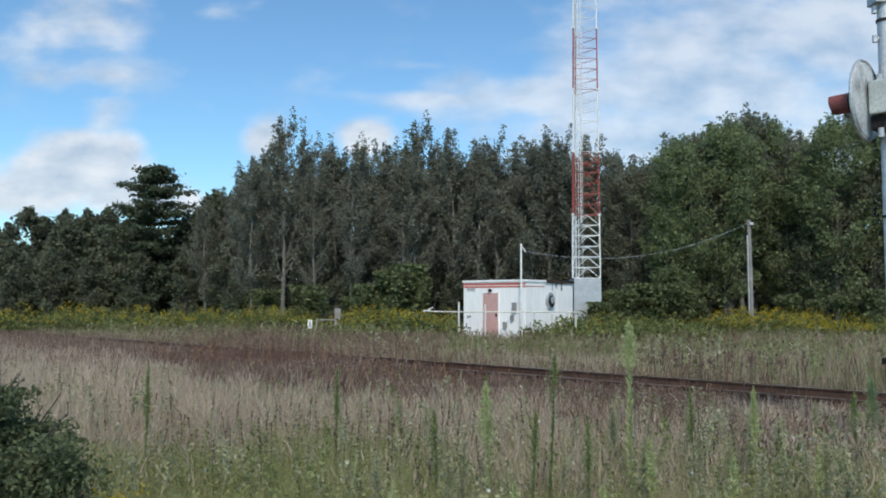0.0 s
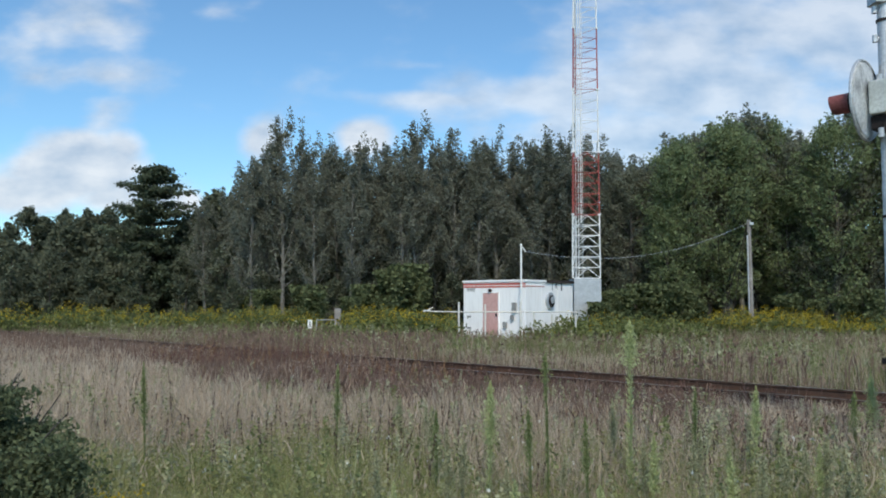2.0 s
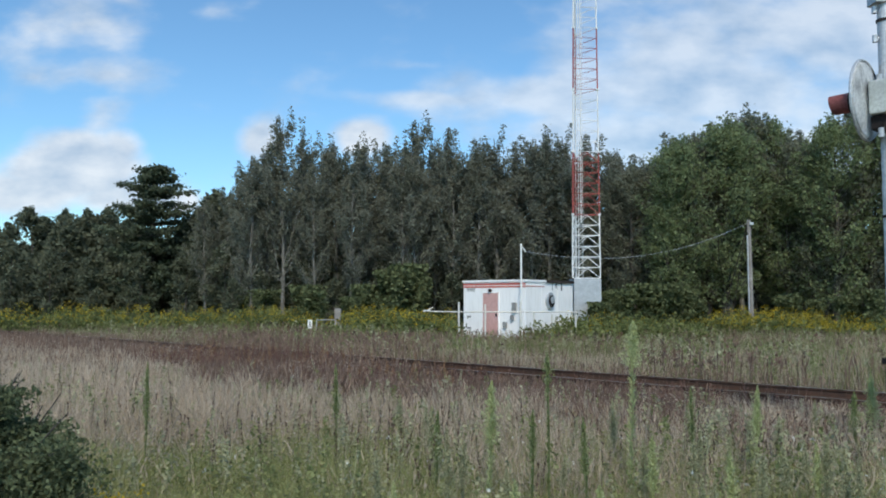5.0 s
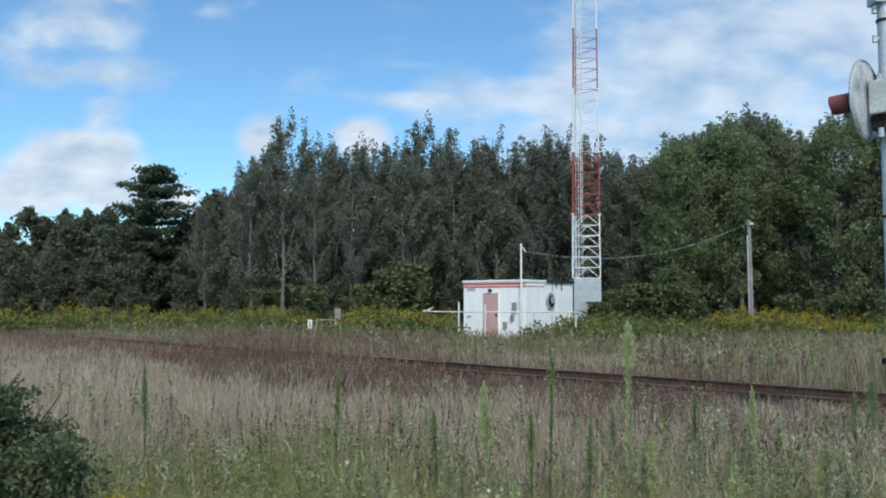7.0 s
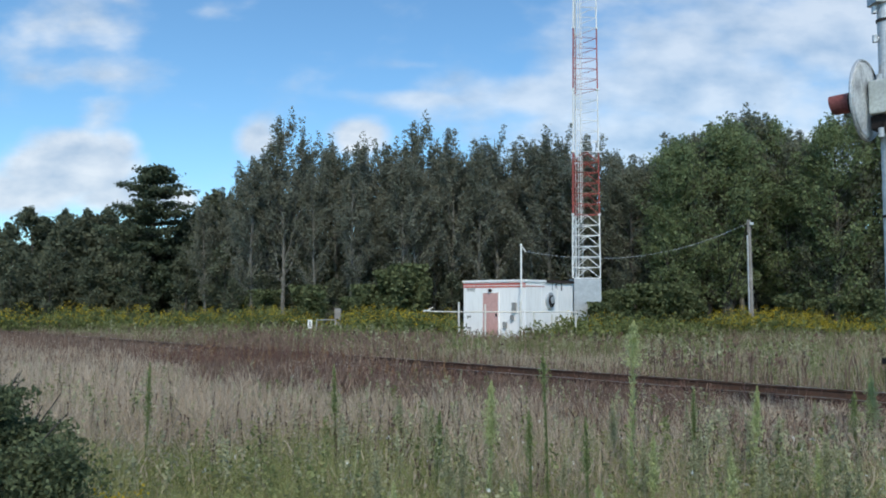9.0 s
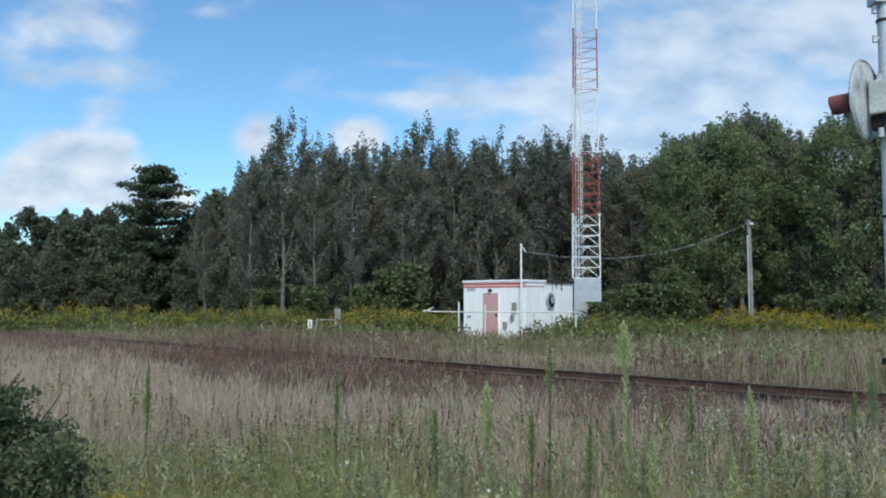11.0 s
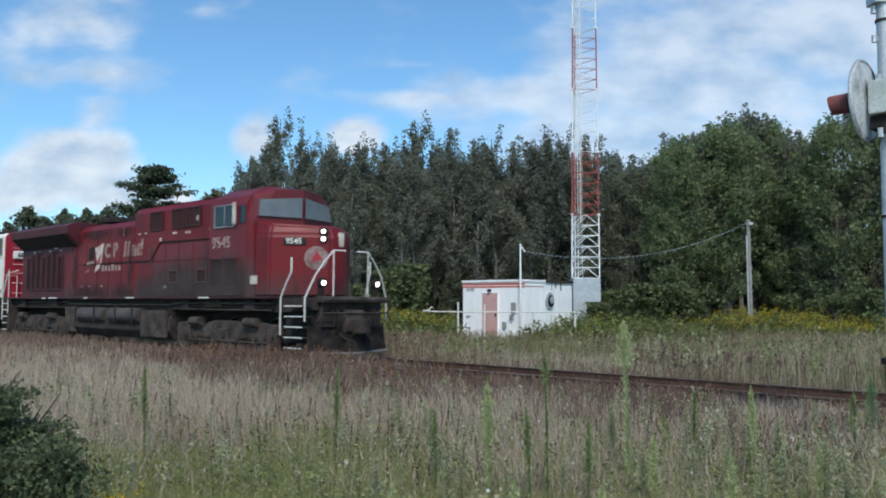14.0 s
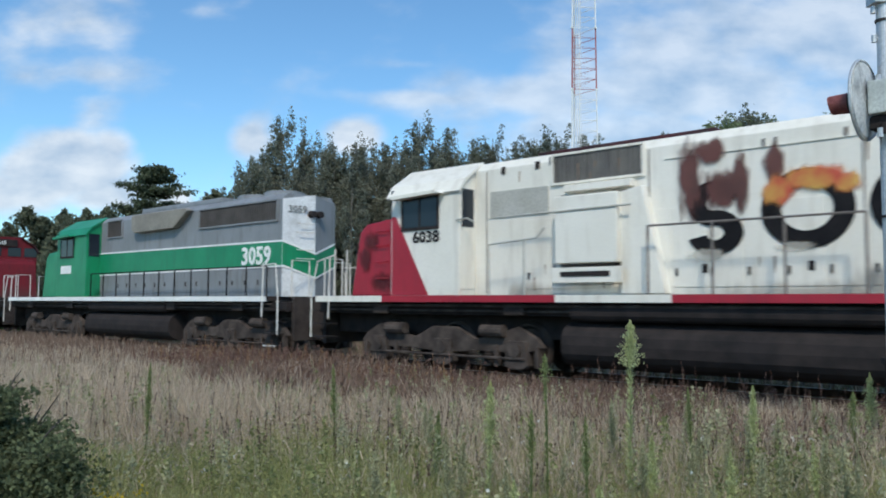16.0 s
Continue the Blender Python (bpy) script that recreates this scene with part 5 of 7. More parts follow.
def wheel_mesh():
    bm = B()
    n = 28
    for side in (-1, 1):
        rows = []
        for r, y in ((0.50, 0.70), (0.53, 0.71), (0.56, 0.705), (0.56, 0.675), (0.53, 0.66), (0.44, 0.68), (0.40, 0.72), (0.18, 0.73), (0.14, 0.80), (0.001, 0.80)):
            y = {0.70: 0.83, 0.71: 0.83, 0.705: 0.70, 0.675: 0.69, 0.66: 0.69, 0.68: 0.70, 0.72: 0.74, 0.73: 0.76, 0.80: 0.86}[y]
            rows.append([bm.verts.new((r * math.cos(2 * math.pi * k / n), side * y, r * math.sin(2 * math.pi * k / n))) for k in range(n)])
        for a, b in zip(rows, rows[1:]):
            for k in range(n):
                bm.faces.new((a[k], a[(k + 1) % n], b[(k + 1) % n], b[k]))
        for k in range(6):
            a = k * math.pi / 3
            tube(bm, [(0.28 * math.cos(a), side * 0.74, 0.28 * math.sin(a)), (0.28 * math.cos(a), side * 0.79, 0.28 * math.sin(a))], 0.05, 6)
    tube(bm, [(0, -0.75, 0), (0, 0.75, 0)], 0.09, 10)
    bmesh.ops.recalc_face_normals(bm, faces=bm.faces)
    me = bpy.data.meshes.new("wheelset")
    bm.to_mesh(me)
    bm.free()
    me.materials.append(M_TRUCK)
    return me


WHEEL = wheel_mesh()


def frame_mesh(style):
    """A cast side frame, its journal boxes and springs, centred on the middle axle, on the side at y = -1."""
    bm = B()
    if style == "ge":
        out = [(-2.75, 0.62), (-2.6, 0.86), (-1.5, 0.95), (-1.1, 0.80), (-0.6, 0.95), (0.6, 0.95), (1.1, 0.80), (1.5, 0.95), (2.6, 0.86), (2.75, 0.62), (2.35, 0.52), (1.75, 0.42), (1.1, 0.50), (0.55, 0.36), (-0.55, 0.36), (-1.1, 0.50), (-1.75, 0.42), (-2.35, 0.52)]
    else:
        out = [(-2.7, 0.60), (-2.5, 0.80), (-2.05, 1.02), (-1.6, 0.84), (-0.9, 0.70), (-0.35, 0.98), (0.35, 0.98), (0.9, 0.70), (1.6, 0.84), (2.05, 1.02), (2.5, 0.80), (2.7, 0.60), (2.1, 0.44), (1.2, 0.52), (0.4, 0.44), (-0.4, 0.44), (-1.2, 0.52), (-2.1, 0.44)]
    prism(bm, out, -1.20, -1.06, "y", 0.02)
    for x in (-2.05, 0, 2.05):
        prism(bm, [(x - 0.3, 0.22), (x - 0.24, 0.72), (x + 0.24, 0.72), (x + 0.3, 0.22), (x + 0.16, 0.14), (x - 0.16, 0.14)], -1.28, -1.04, "y", 0.025)
        tube(bm, [(x, -1.33, 0.53), (x, -1.26, 0.53)], 0.15, 14)
    for x in (-1.25, -0.85, 0.85, 1.25):
        for k in range(6):
            tube(bm, [(x, -1.16, 0.5 - k * 0.055), (x, -1.16, 0.475 - k * 0.055)], 0.105, 10)
    for x in (-1.45, 1.45):
        tube(bm, [(x - 0.3, -1.26, 0.92), (x + 0.3, -1.26, 0.92)], 0.13, 12)
    tube(bm, [(-2.3, -1.3, 0.36), (2.3, -1.3, 0.36)], 0.028, 6)
    for x in (-2.55, -1.5, 1.5, 2.55):
        box(bm, x - 0.05, x + 0.05, -1.24, -1.1, 0.18, 0.62, 0.01)
    bmesh.ops.recalc_face_normals(bm, faces=bm.faces)
    me = bpy.data.meshes.new("side_frame")
    bm.to_mesh(me)
    bm.free()
    me.materials.append(M_TRUCK)
    return me


FRAMES = {"ge": frame_mesh("ge"), "emd": frame_mesh("emd")}


def truck(loco, x, style):
    t = new("truck")
    t.parent = loco
    t.matrix_local = pose(x, 0, 0)
    part("side_frame", FRAMES[style], M_TRUCK, t)
    part("side_frame", FRAMES[style], M_TRUCK, t, m=pose(0, 0, 0, 0, 0, 180))
    bm = B()
    box(bm, -2.4, 2.4, -0.55, 0.55, 0.5, 1.0, 0.05)
    part("bolster", bm, M_SOOT, t)
    for dx in (-2.05, 0, 2.05):
        w = part("wheelset", WHEEL, M_TRUCK, t, m=pose(dx, 0, 0.53))
        wheelsets.append((w, dx))


def rail_run(loco, pts, r=0.017, mat=None, name="handrail", label=""):
    bm = B()
    tube(bm, pts, r, 6)
    return part(name, bm, mat or M_PALE, loco, label)


def panel(loco, name, x0, x1, z0, z1, y, mat, depth=0.02, bevel=0.006, label="", parent=None):
    bm = B()
    box(bm, x0, x1, y - depth, y, z0, z1, bevel)
    return part(name, bm, mat, parent or loco, label)


def slat_grille(loco, name, x0, x1, z0, z1, y, frame_mat, slat_mat, n, label="", upright=True):
    """A framed intake: a recessed back, slats, a rim."""
    bm = B()
    box(bm, x0, x1, y - 0.012, y, z0, z1)
    g = part(name, bm, slat_mat, loco, label)
    bm = B()
    for k in range(n):
        if upright:
            x = x0 + (x1 - x0) * (k + 0.5) / n
            box(bm, x - 0.012, x + 0.012, y - 0.035, y - 0.01, z0, z1)
        else:
            z = z0 + (z1 - z0) * (k + 0.5) / n
            box(bm, x0, x1, y - 0.035, y - 0.01, z - 0.012, z + 0.012)
    s = part("slats", bm, slat_mat, g)
    tagged(s, kind="stuff")
    bm = B()
    for a, b, c, d in ((x0 - 0.05, x1 + 0.05, z1, z1 + 0.05), (x0 - 0.05, x1 + 0.05, z0 - 0.05, z0), (x0 - 0.05, x0, z0, z1), (x1, x1 + 0.05, z0, z1)):
        box(bm, a, b, y - 0.05, y, c, d, 0.006)
    part("rim", bm, frame_mat, g)
    return g


def letters(loco, word, x, y, z, size, mat, name="road_number", rz=0.0, squeeze=1.0):
    me = text_mesh(word, size)
    me.materials.append(mat)
    o = part(name, me, mat, loco, m=pose(x, y, z, 90, 0, rz) @ Matrix.Diagonal((squeeze, 1, 1, 1)))
    return o


def roof_fan(loco, x, z, r, mat):
    bm = B()
    tube(bm, [(x, 0, z), (x, 0, z + 0.16)], r, 24)
    tube(bm, [(x, 0, z + 0.16), (x, 0, z + 0.19)], r * 0.9, 24)
    return part("roof_fan", bm, mat, loco)


def steps(loco, x0, x1, y, mat, edge, n=4, z0=0.28, z1=1.5):
    """A step well in the corner of the frame, with bright step edges."""
    for k in range(n):
        z = z0 + (z1 - z0) * k / n
        bm = B()
        box(bm, x0, x1, y, y + 0.35, z, z + 0.03)
        s = part("step", bm, mat, loco)
        bm = B()
        box(bm, x0, x1, y - 0.012, y, z, z + 0.035)
        part("step_edge", bm, edge if k == 0 or n == 5 else mat, s)


def coupler(loco, x, way):
    bm = B()
    box(bm, min(x, x - way * 0.8), max(x, x - way * 0.8), -0.12, 0.12, 0.75, 1.0, 0.03)
    prism(bm, [(x - way * 0.3, -0.2), (x, -0.18), (x + way * 0.05, 0.0), (x, 0.18), (x - way * 0.3, 0.2)], 0.68, 1.06, "z", 0.03)
    part("coupler", bm, M_UNDER, loco)
    for y in (-0.5, 0.45):
        bm = B()
        tube(bm, [(x - way * 0.7, y, 1.0), (x - way * 0.45, y * 0.9, 0.6), (x - way * 0.1, y * 0.7, 0.45)], 0.035, 6)
        part("air_hose", bm, M_SOOT, loco)


M_LOUVRE = surf("grimed dark red louvre", (0.06, 0.024, 0.024), (0.042, 0.026, 0.025), 2, 40, 0.8, bump=0.1, spec=0.2)


def film(loco, name, x0, x1, z0, z1, y, mat, label):
    """A coat of paint or dirt on the side."""
    bm = B()
    bm.faces.new([bm.verts.new(p) for p in ((x0, y, z0), (x1, y, z0), (x1, y, z1), (x0, y, z1))])
    return part(name, bm, mat, loco, label)


def spray(name, c1, c2, blobs, most=0.92, edge=0.5, runs=0.35):
    """Sprayed paint: dense in the middle of each blob (x, z, half width, half height), ragged and thin at its edge."""
    m = bpy.data.materials.new(name)
    m.use_nodes = True
    N, L = m.node_tree.nodes, m.node_tree.links
    bs = N["Principled BSDF"]
    tc, mp, n1, n2 = N.new("ShaderNodeTexCoord"), N.new("ShaderNodeMapping"), N.new("ShaderNodeTexNoise"), N.new("ShaderNodeTexNoise")
    mp.inputs["Scale"].default_value = (1.0, 1.0, runs)
    L.new(tc.outputs["Object"], mp.inputs["Vector"])
    L.new(mp.outputs[0], n1.inputs["Vector"])
    L.new(tc.outputs["Object"], n2.inputs["Vector"])
    n1.inputs["Scale"].default_value, n1.inputs["Detail"].default_value = 7, 5
    n2.inputs["Scale"].default_value = 2.6
    total = None
    for x, z, w, h in blobs:
        sub, mu, ln, r = N.new("ShaderNodeVectorMath"), N.new("ShaderNodeVectorMath"), N.new("ShaderNodeVectorMath"), N.new("ShaderNodeMath")
        sub.operation, mu.operation, ln.operation, r.operation = "SUBTRACT", "MULTIPLY", "LENGTH", "SUBTRACT"
        sub.inputs[1].default_value, mu.inputs[1].default_value, r.inputs[0].default_value = (x, 0, z), (1 / w, 0, 1 / h), 1.0
        L.new(tc.outputs["Object"], sub.inputs[0])
        L.new(sub.outputs[0], mu.inputs[0])
        L.new(mu.outputs[0], ln.inputs[0])
        L.new(ln.outputs["Value"], r.inputs[1])
        if total is None:
            total = r.outputs[0]
        else:
            mx = N.new("ShaderNodeMath")
            mx.operation = "MAXIMUM"
            L.new(total, mx.inputs[0])
            L.new(r.outputs[0], mx.inputs[1])
            total = mx.outputs[0]
    ad = N.new("ShaderNodeMath")
    ad.operation = "MULTIPLY_ADD"
    ad.inputs[1].default_value = 1.1
    L.new(n1.outputs["Fac"], ad.inputs[0])
    L.new(total, ad.inputs[2])
    al = N.new("ShaderNodeMapRange")
    al.interpolation_type = "SMOOTHSTEP"
    al.inputs["From Min"].default_value, al.inputs["From Max"].default_value, al.inputs["To Max"].default_value = 0.5, 0.5 + edge, most
    L.new(ad.outputs[0], al.inputs["Value"])
    L.new(al.outputs[0], bs.inputs["Alpha"])
    mix, r2 = N.new("ShaderNodeMix"), N.new("ShaderNodeMapRange")
    mix.data_type = "RGBA"
    mix.inputs["A"].default_value, mix.inputs["B"].default_value = (*c1, 1), (*c2, 1)
    r2.inputs["From Min"].default_value, r2.inputs["From Max"].default_value = 0.35, 0.65
    L.new(n2.outputs["Fac"], r2.inputs["Value"])
    L.new(r2.outputs[0], mix.inputs["Factor"])
    L.new(mix.outputs["Result"], bs.inputs["Base Color"])
    bs.inputs["Roughness"].default_value = 0.7
    return m


M_DULL = surf("worn emblem paint", (0.17, 0.09, 0.085), (0.30, 0.23, 0.21), 7, 40, 0.7, bump=0.1, stain=(0.10, 0.02, 0.02), amount=0.9)
M_REDDARK = surf("soot-darkened red enamel", (0.085, 0.008, 0.013), (0.055, 0.008, 0.012), 0.9, 25, 0.6, bump=0.08, stain=(0.016, 0.01, 0.011), amount=0.7, stretch=(2.2, 2.2, 0.25))

# the lead unit, red, wide nose
C1 = -9.8


def build_lead():
    o = thing("lead_locomotive", TRACK, "weathered red wide-nosed diesel locomotive with dirty lower body", "locomotive", "coupled locomotives")

    def X(s):
        return s - C1
    bm = B()
    prism(bm, [(X(-20.2), 1.30), (X(-20.2), 1.62), (X(0.75), 1.62), (X(0.75), 1.30), (X(-0.7), 1.22), (X(-5.8), 1.22), (X(-6.2), 1.34), (X(-14.2), 1.34), (X(-14.6), 1.22), (X(-19.4), 1.22)], -1.2, 1.2, "y", 0.02)
    part("underframe", bm, M_UNDER, o, "dusty dark steel frame")
    bm = B()
    box(bm, X(-20.1), X(-0.75), -1.53, 1.53, 1.60, 1.66, 0.008)
    part("walkway", bm, M_REDTOP, o)
    for a, b in ((-16.0, -15.65), (-15.35, -14.6), (-12.2, -11.9), (-9.0, -8.4), (-4.4, -3.8)):
        panel(o, "deck_edge_mark", X(a), X(b), 1.605, 1.655, -1.531, M_PALE, 0.006, 0, "scuffed white edge stripe")
    # long hood
    prof = [(-1.0, 1.62), (-1.0, 4.18), (-0.78, 4.38), (0.78, 4.38), (1.0, 4.18), (1.0, 1.62)]
    bm = B()
    prism(bm, prof, X(-15.2), X(-9.5), "x", 0.015)
    part("long_hood", bm, M_RED, o)
    bm = B()
    prism(bm, prof, X(-19.5), X(-15.2), "x", 0.015)
    part("radiator_hood", bm, M_REDDARK, o, "soot-darkened rear of the hood")
    prof = [(-1.0, 1.62), (-1.0, 4.55), (-0.8, 4.76), (0.8, 4.76), (1.0, 4.55), (1.0, 1.62)]
    bm = B()
    prism(bm, prof, X(-9.52), X(-3.85), "x", 0.015)
    part("equipment_hood", bm, M_RED, o)
    bm = B()
    prism(bm, [(-0.82, 4.765), (-0.6, 4.82), (0.6, 4.82), (0.82, 4.765)], X(-9.5), X(-4.0), "x")
    part("roof_cap", bm, M_REDTOP, o)
    # radiator wings, dark beneath
    bm = B()
    prism(bm, [(-1.0, 3.66), (-1.48, 4.12), (-1.52, 4.40), (-1.2, 4.56), (1.2, 4.56), (1.52, 4.40), (1.48, 4.12), (1.0, 3.66)], X(-19.6), X(-13.9), "x", 0.02)
    rad = part("radiator_wing", bm, M_REDDARK, o, "sooted overhanging radiator cabin")
    bm = B()
    prism(bm, [(-1.01, 3.64), (-1.50, 4.11), (-1.48, 4.13), (-1.0, 3.68)], X(-19.4), X(-14.3), "x")
    part("radiator_screen", bm, M_SOOT, rad)
    # dark louvred doors at the back, one by one
    for k in range(7):
        a = -18.9 + k * 0.52
        slat_grille(o, "louvre_door", X(a), X(a + 0.34), 2.0, 3.3 + 0.1 * (k % 3), -1.0, M_REDDARK, M_SOOT, 5)
        panel(o, "hinge_mark", X(a + 0.05), X(a + 0.25), 3.52, 3.57, -1.0, M_CREAM, 0.012, 0.002) if k in (1, 2, 4, 6) else None
    # hood doors with gaps between them
    for k in range(6):
        a = -15.05 + k * 0.93
        panel(o, "hood_door", X(a), X(a + 0.88), 1.72, 2.86, -1.0, M_RED, 0.018)
        panel(o, "hood_door", X(a), X(a + 0.88), 2.92, 4.12, -1.0, M_RED, 0.018)
    bm = B()
    tube(bm, [(X(-13.5), -1.03, 2.89), (X(-8.3), -1.03, 2.89), (X(-7.68), -1.03, 3.50), (X(-3.9), -1.03, 3.45)], 0.022, 6)
    part("conduit", bm, M_SOOT, o, "dark cable pipe along the hood")
    for k in range(5):
        a = -8.2 + k * 0.87
        panel(o, "side_panel", X(a), X(a + 0.83), 1.70, 2.80, -1.0, M_REDG, 0.02)
        panel(o, "side_panel", X(a), X(a + 0.83), 2.86, 3.40, -1.0, M_REDG, 0.016)
    for a, b in ((-8.35, -7.6), (-6.9, -6.2), (-6.0, -5.25)):
        slat_grille(o, "air_intake", X(a), X(b), 3.95, 4.5, -1.0, M_REDTOP, M_LOUVRE, 7)
    for a, b, z0, z1 in ((-7.0, -6.5, 2.15, 2.5), (-5.3, -4.8, 2.15, 2.5)):
        slat_grille(o, "small_louvre", X(a), X(b), z0, z1, -1.02, M_REDG, M_LOUVRE, 5, upright=False)
    for s, z, w, h in ((-5.45, 4.08, 0.12, 0.16), (-9.2, 3.82, 0.14, 0.05), (-8.75, 3.82, 0.12, 0.05), (-6.9, 3.72, 0.28, 0.07), (-6.1, 3.70, 0.32, 0.07), (-4.7, 3.72, 0.26, 0.06), (-7.75, 3.52, 0.14, 0.12), (-11.95, 2.05, 0.12, 0.05), (-13.6, 2.05, 0.12, 0.05), (-13.0, 2.05, 0.12, 0.05), (-7.4, 1.95, 0.2, 0.08), (-10.35, 3.85, 0.06, 0.28), (-16.9, 3.65, 0.12, 0.22), (-16.2, 3.62, 0.3, 0.06)):
        panel(o, "stencil_plate", X(s), X(s + w), z, z + h, -1.022, M_CREAM, 0.008, 0, "small pale stencil plate")
    # house colours: a striped block and rows of cream bars in the place of lettering
    for k, (pts, mt) in enumerate((([(-13.0, 3.52), (-12.55, 3.55), (-12.62, 3.08), (-13.05, 3.05)], M_SOOT), ([(-12.5, 3.5), (-11.8, 3.66), (-11.98, 2.95), (-12.15, 2.72), (-12.5, 2.58), (-12.32, 3.0)], M_CREAM),
                                   ([(-12.3, 3.0), (-11.98, 3.3), (-12.06, 2.95), (-12.28, 2.85)], M_SOORED), ([(-13.12, 2.98), (-12.55, 3.02), (-12.62, 2.88), (-13.16, 2.86)], M_FADED), ([(-13.2, 2.66), (-12.95, 2.72), (-13.0, 2.62), (-13.25, 2.58)], M_FADED))):
        bm = B()
        prism(bm, [(X(x), z) for x, z in pts], -1.032 - 0.004 * k, -1.0, "y")
        part("emblem_bar", bm, mt, o, "flaking emblem stripe")
    bm = B()
    ring(bm, X(-11.45), 3.36, 0.27, 0.15, -1.032, -1.0, 45, 315, 20)
    part("wordmark_shape", bm, M_FADED, o)
    bm = B()
    box(bm, X(-11.05), X(-10.93), -1.032, -1.0, 3.08, 3.64)
    part("wordmark_shape", bm, M_FADED, o)
    bm = B()
    ring(bm, X(-10.88), 3.48, 0.17, 0.07, -1.034, -1.0, -90, 90, 14)
    part("wordmark_shape", bm, M_FADED, o)
    for x0, w, z1 in ((-10.25, 0.12, 3.64), (-10.0, 0.14, 3.64), (-9.95, 0.12, 3.38), (-9.72, 0.13, 3.50), (-9.50, 0.13, 3.46), (-9.28, 0.11, 3.52), (-9.08, 0.13, 3.68)):
        bm = B()
        lean = (z1 - 3.1) * 0.16
        prism(bm, [(X(x0), 3.1), (X(x0 + w), 3.1), (X(x0 + w) + lean, z1), (X(x0) + lean, z1)], -1.03, -1.0, "y")
        part("wordmark_shape", bm, M_FADED, o)
    for k in range(6):
        panel(o, "wordmark_shape", X(-11.95 + k * 0.26), X(-11.95 + k * 0.26 + 0.17), 2.62, 2.80 + 0.05 * (k in (0, 3)), -1.0, M_FADED, 0.026, 0.0)
    film(o, "grime_film", X(-15.1), X(-9.5), 1.7, 4.15, -1.052, spray("dark soot film", (0.03, 0.016, 0.017), (0.05, 0.02, 0.022), [(X(x), z, w, h) for x, z, w, h in ((-14.6, 3.9, 1.2, 0.8), (-12.4, 4.05, 1.6, 0.35), (-10.2, 4.0, 0.9, 0.35), (-13.0, 1.8, 2.2, 0.5), (-10.3, 1.8, 1.2, 0.5), (-9.7, 2.8, 0.25, 1.3), (-14.2, 2.6, 0.3, 1.2))], 0.6, 0.9, 0.2), "dark soot and oil film on the hood side")
    film(o, "grime_film", X(-9.45), X(-3.9), 1.7, 3.42, -1.052, spray("brown dust film", (0.07, 0.05, 0.045), (0.045, 0.03, 0.028), [(X(x), z, w, h) for x, z, w, h in ((-6.2, 2.1, 2.6, 1.0), (-4.6, 2.3, 1.2, 1.1), (-8.6, 1.9, 1.0, 0.8), (-8.2, 3.0, 0.2, 0.6))], 0.6, 0.9, 0.3), "brown dust film on the lower side")
    film(o, "grime_film", X(-3.82), X(-1.98), 1.7, 3.0, -1.575, spray("brown cab dust film", (0.075, 0.055, 0.05), (0.05, 0.033, 0.03), [(X(x), z, w, h) for x, z, w, h in ((-2.9, 1.9, 1.6, 1.15),)], 0.7, 0.9, 0.3), "brown dust film on the lower cab side")
    # roof gear
    roof_fan(o, X(-13.0), 4.56, 0.55, M_SOOT)
    bm = B()
    box(bm, X(-11.2), X(-10.1), -0.45, 0.45, 4.38, 4.62, 0.04)
    part("exhaust_vent", bm, M_SOOT, o)
    # cab
    bm = B()
    cabp = [(-1.52, 1.66), (-1.52, 4.30), (-1.40, 4.56), (-0.85, 4.86), (0.85, 4.86), (1.40, 4.56), (1.52, 4.30), (1.52, 1.66)]
    prism(bm, cabp, X(-3.85), X(-1.95), "x", 0.02)
    cab = part("cab", bm, M_REDG, o)
    # brow that carries the windscreens: slopes forward from the roof
    bm = B()
    half = [(-1.48, 1.66, -1.55), (-1.43, 3.80, -1.76), (-1.37, 4.44, -1.80), (-0.80, 4.74, -1.56), (0.0, 4.78, -1.34)]
    back = [(-1.50, 1.66), (-1.50, 4.0), (-1.38, 4.56), (-0.85, 4.86), (0.0, 4.87)]
    for sg in (1, -1):
        va = [bm.verts.new((X(-1.97), sg * y, z)) for y, z in back] + [bm.verts.new((X(-1.97), 0, 1.66))]
        vc = [bm.verts.new((X(x), sg * y, z)) for y, z, x in half] + [bm.verts.new((X(-1.34), 0, 1.66))]
        bm.faces.new(vc)
        for i in range(5):
            bm.faces.new((va[i], va[i + 1], vc[i + 1], vc[i]))
    bmesh.ops.remove_doubles(bm, verts=bm.verts, dist=0.001)
    part("cab_front", bm, M_REDG, o)
    # nose: near corners cut back
    bm = B()
    low = [(X(-1.6), -1.48), (X(-0.92), -1.48), (X(0.25), -0.25), (X(0.25), 0.25), (X(-0.92), 1.48), (X(-1.6), 1.48)]
    top = [(X(-1.6), -1.42, 3.84), (X(-0.95), -1.36, 3.66), (X(0.10), -0.22, 3.60), (X(0.10), 0.22, 3.60), (X(-0.95), 1.36, 3.66), (X(-1.6), 1.42, 3.84)]
    a = [bm.verts.new((x, y, 1.64)) for x, y in low]
    c = [bm.verts.new((x, y, 3.36)) for x, y in low]
    d = [bm.verts.new(p) for p in top]
    bm.faces.new(a)
    bm.faces.new(d)
    for u, v in ((a, c), (c, d)):
        for i in range(6):
            j = (i + 1) % 6
            bm.faces.new((u[i], u[j], v[j], v[i]))
    bmesh.ops.bevel(bm, geom=bm.edges[:], offset=0.07, segments=3, affect="EDGES")
    nose = part("nose", bm, M_RED, o)

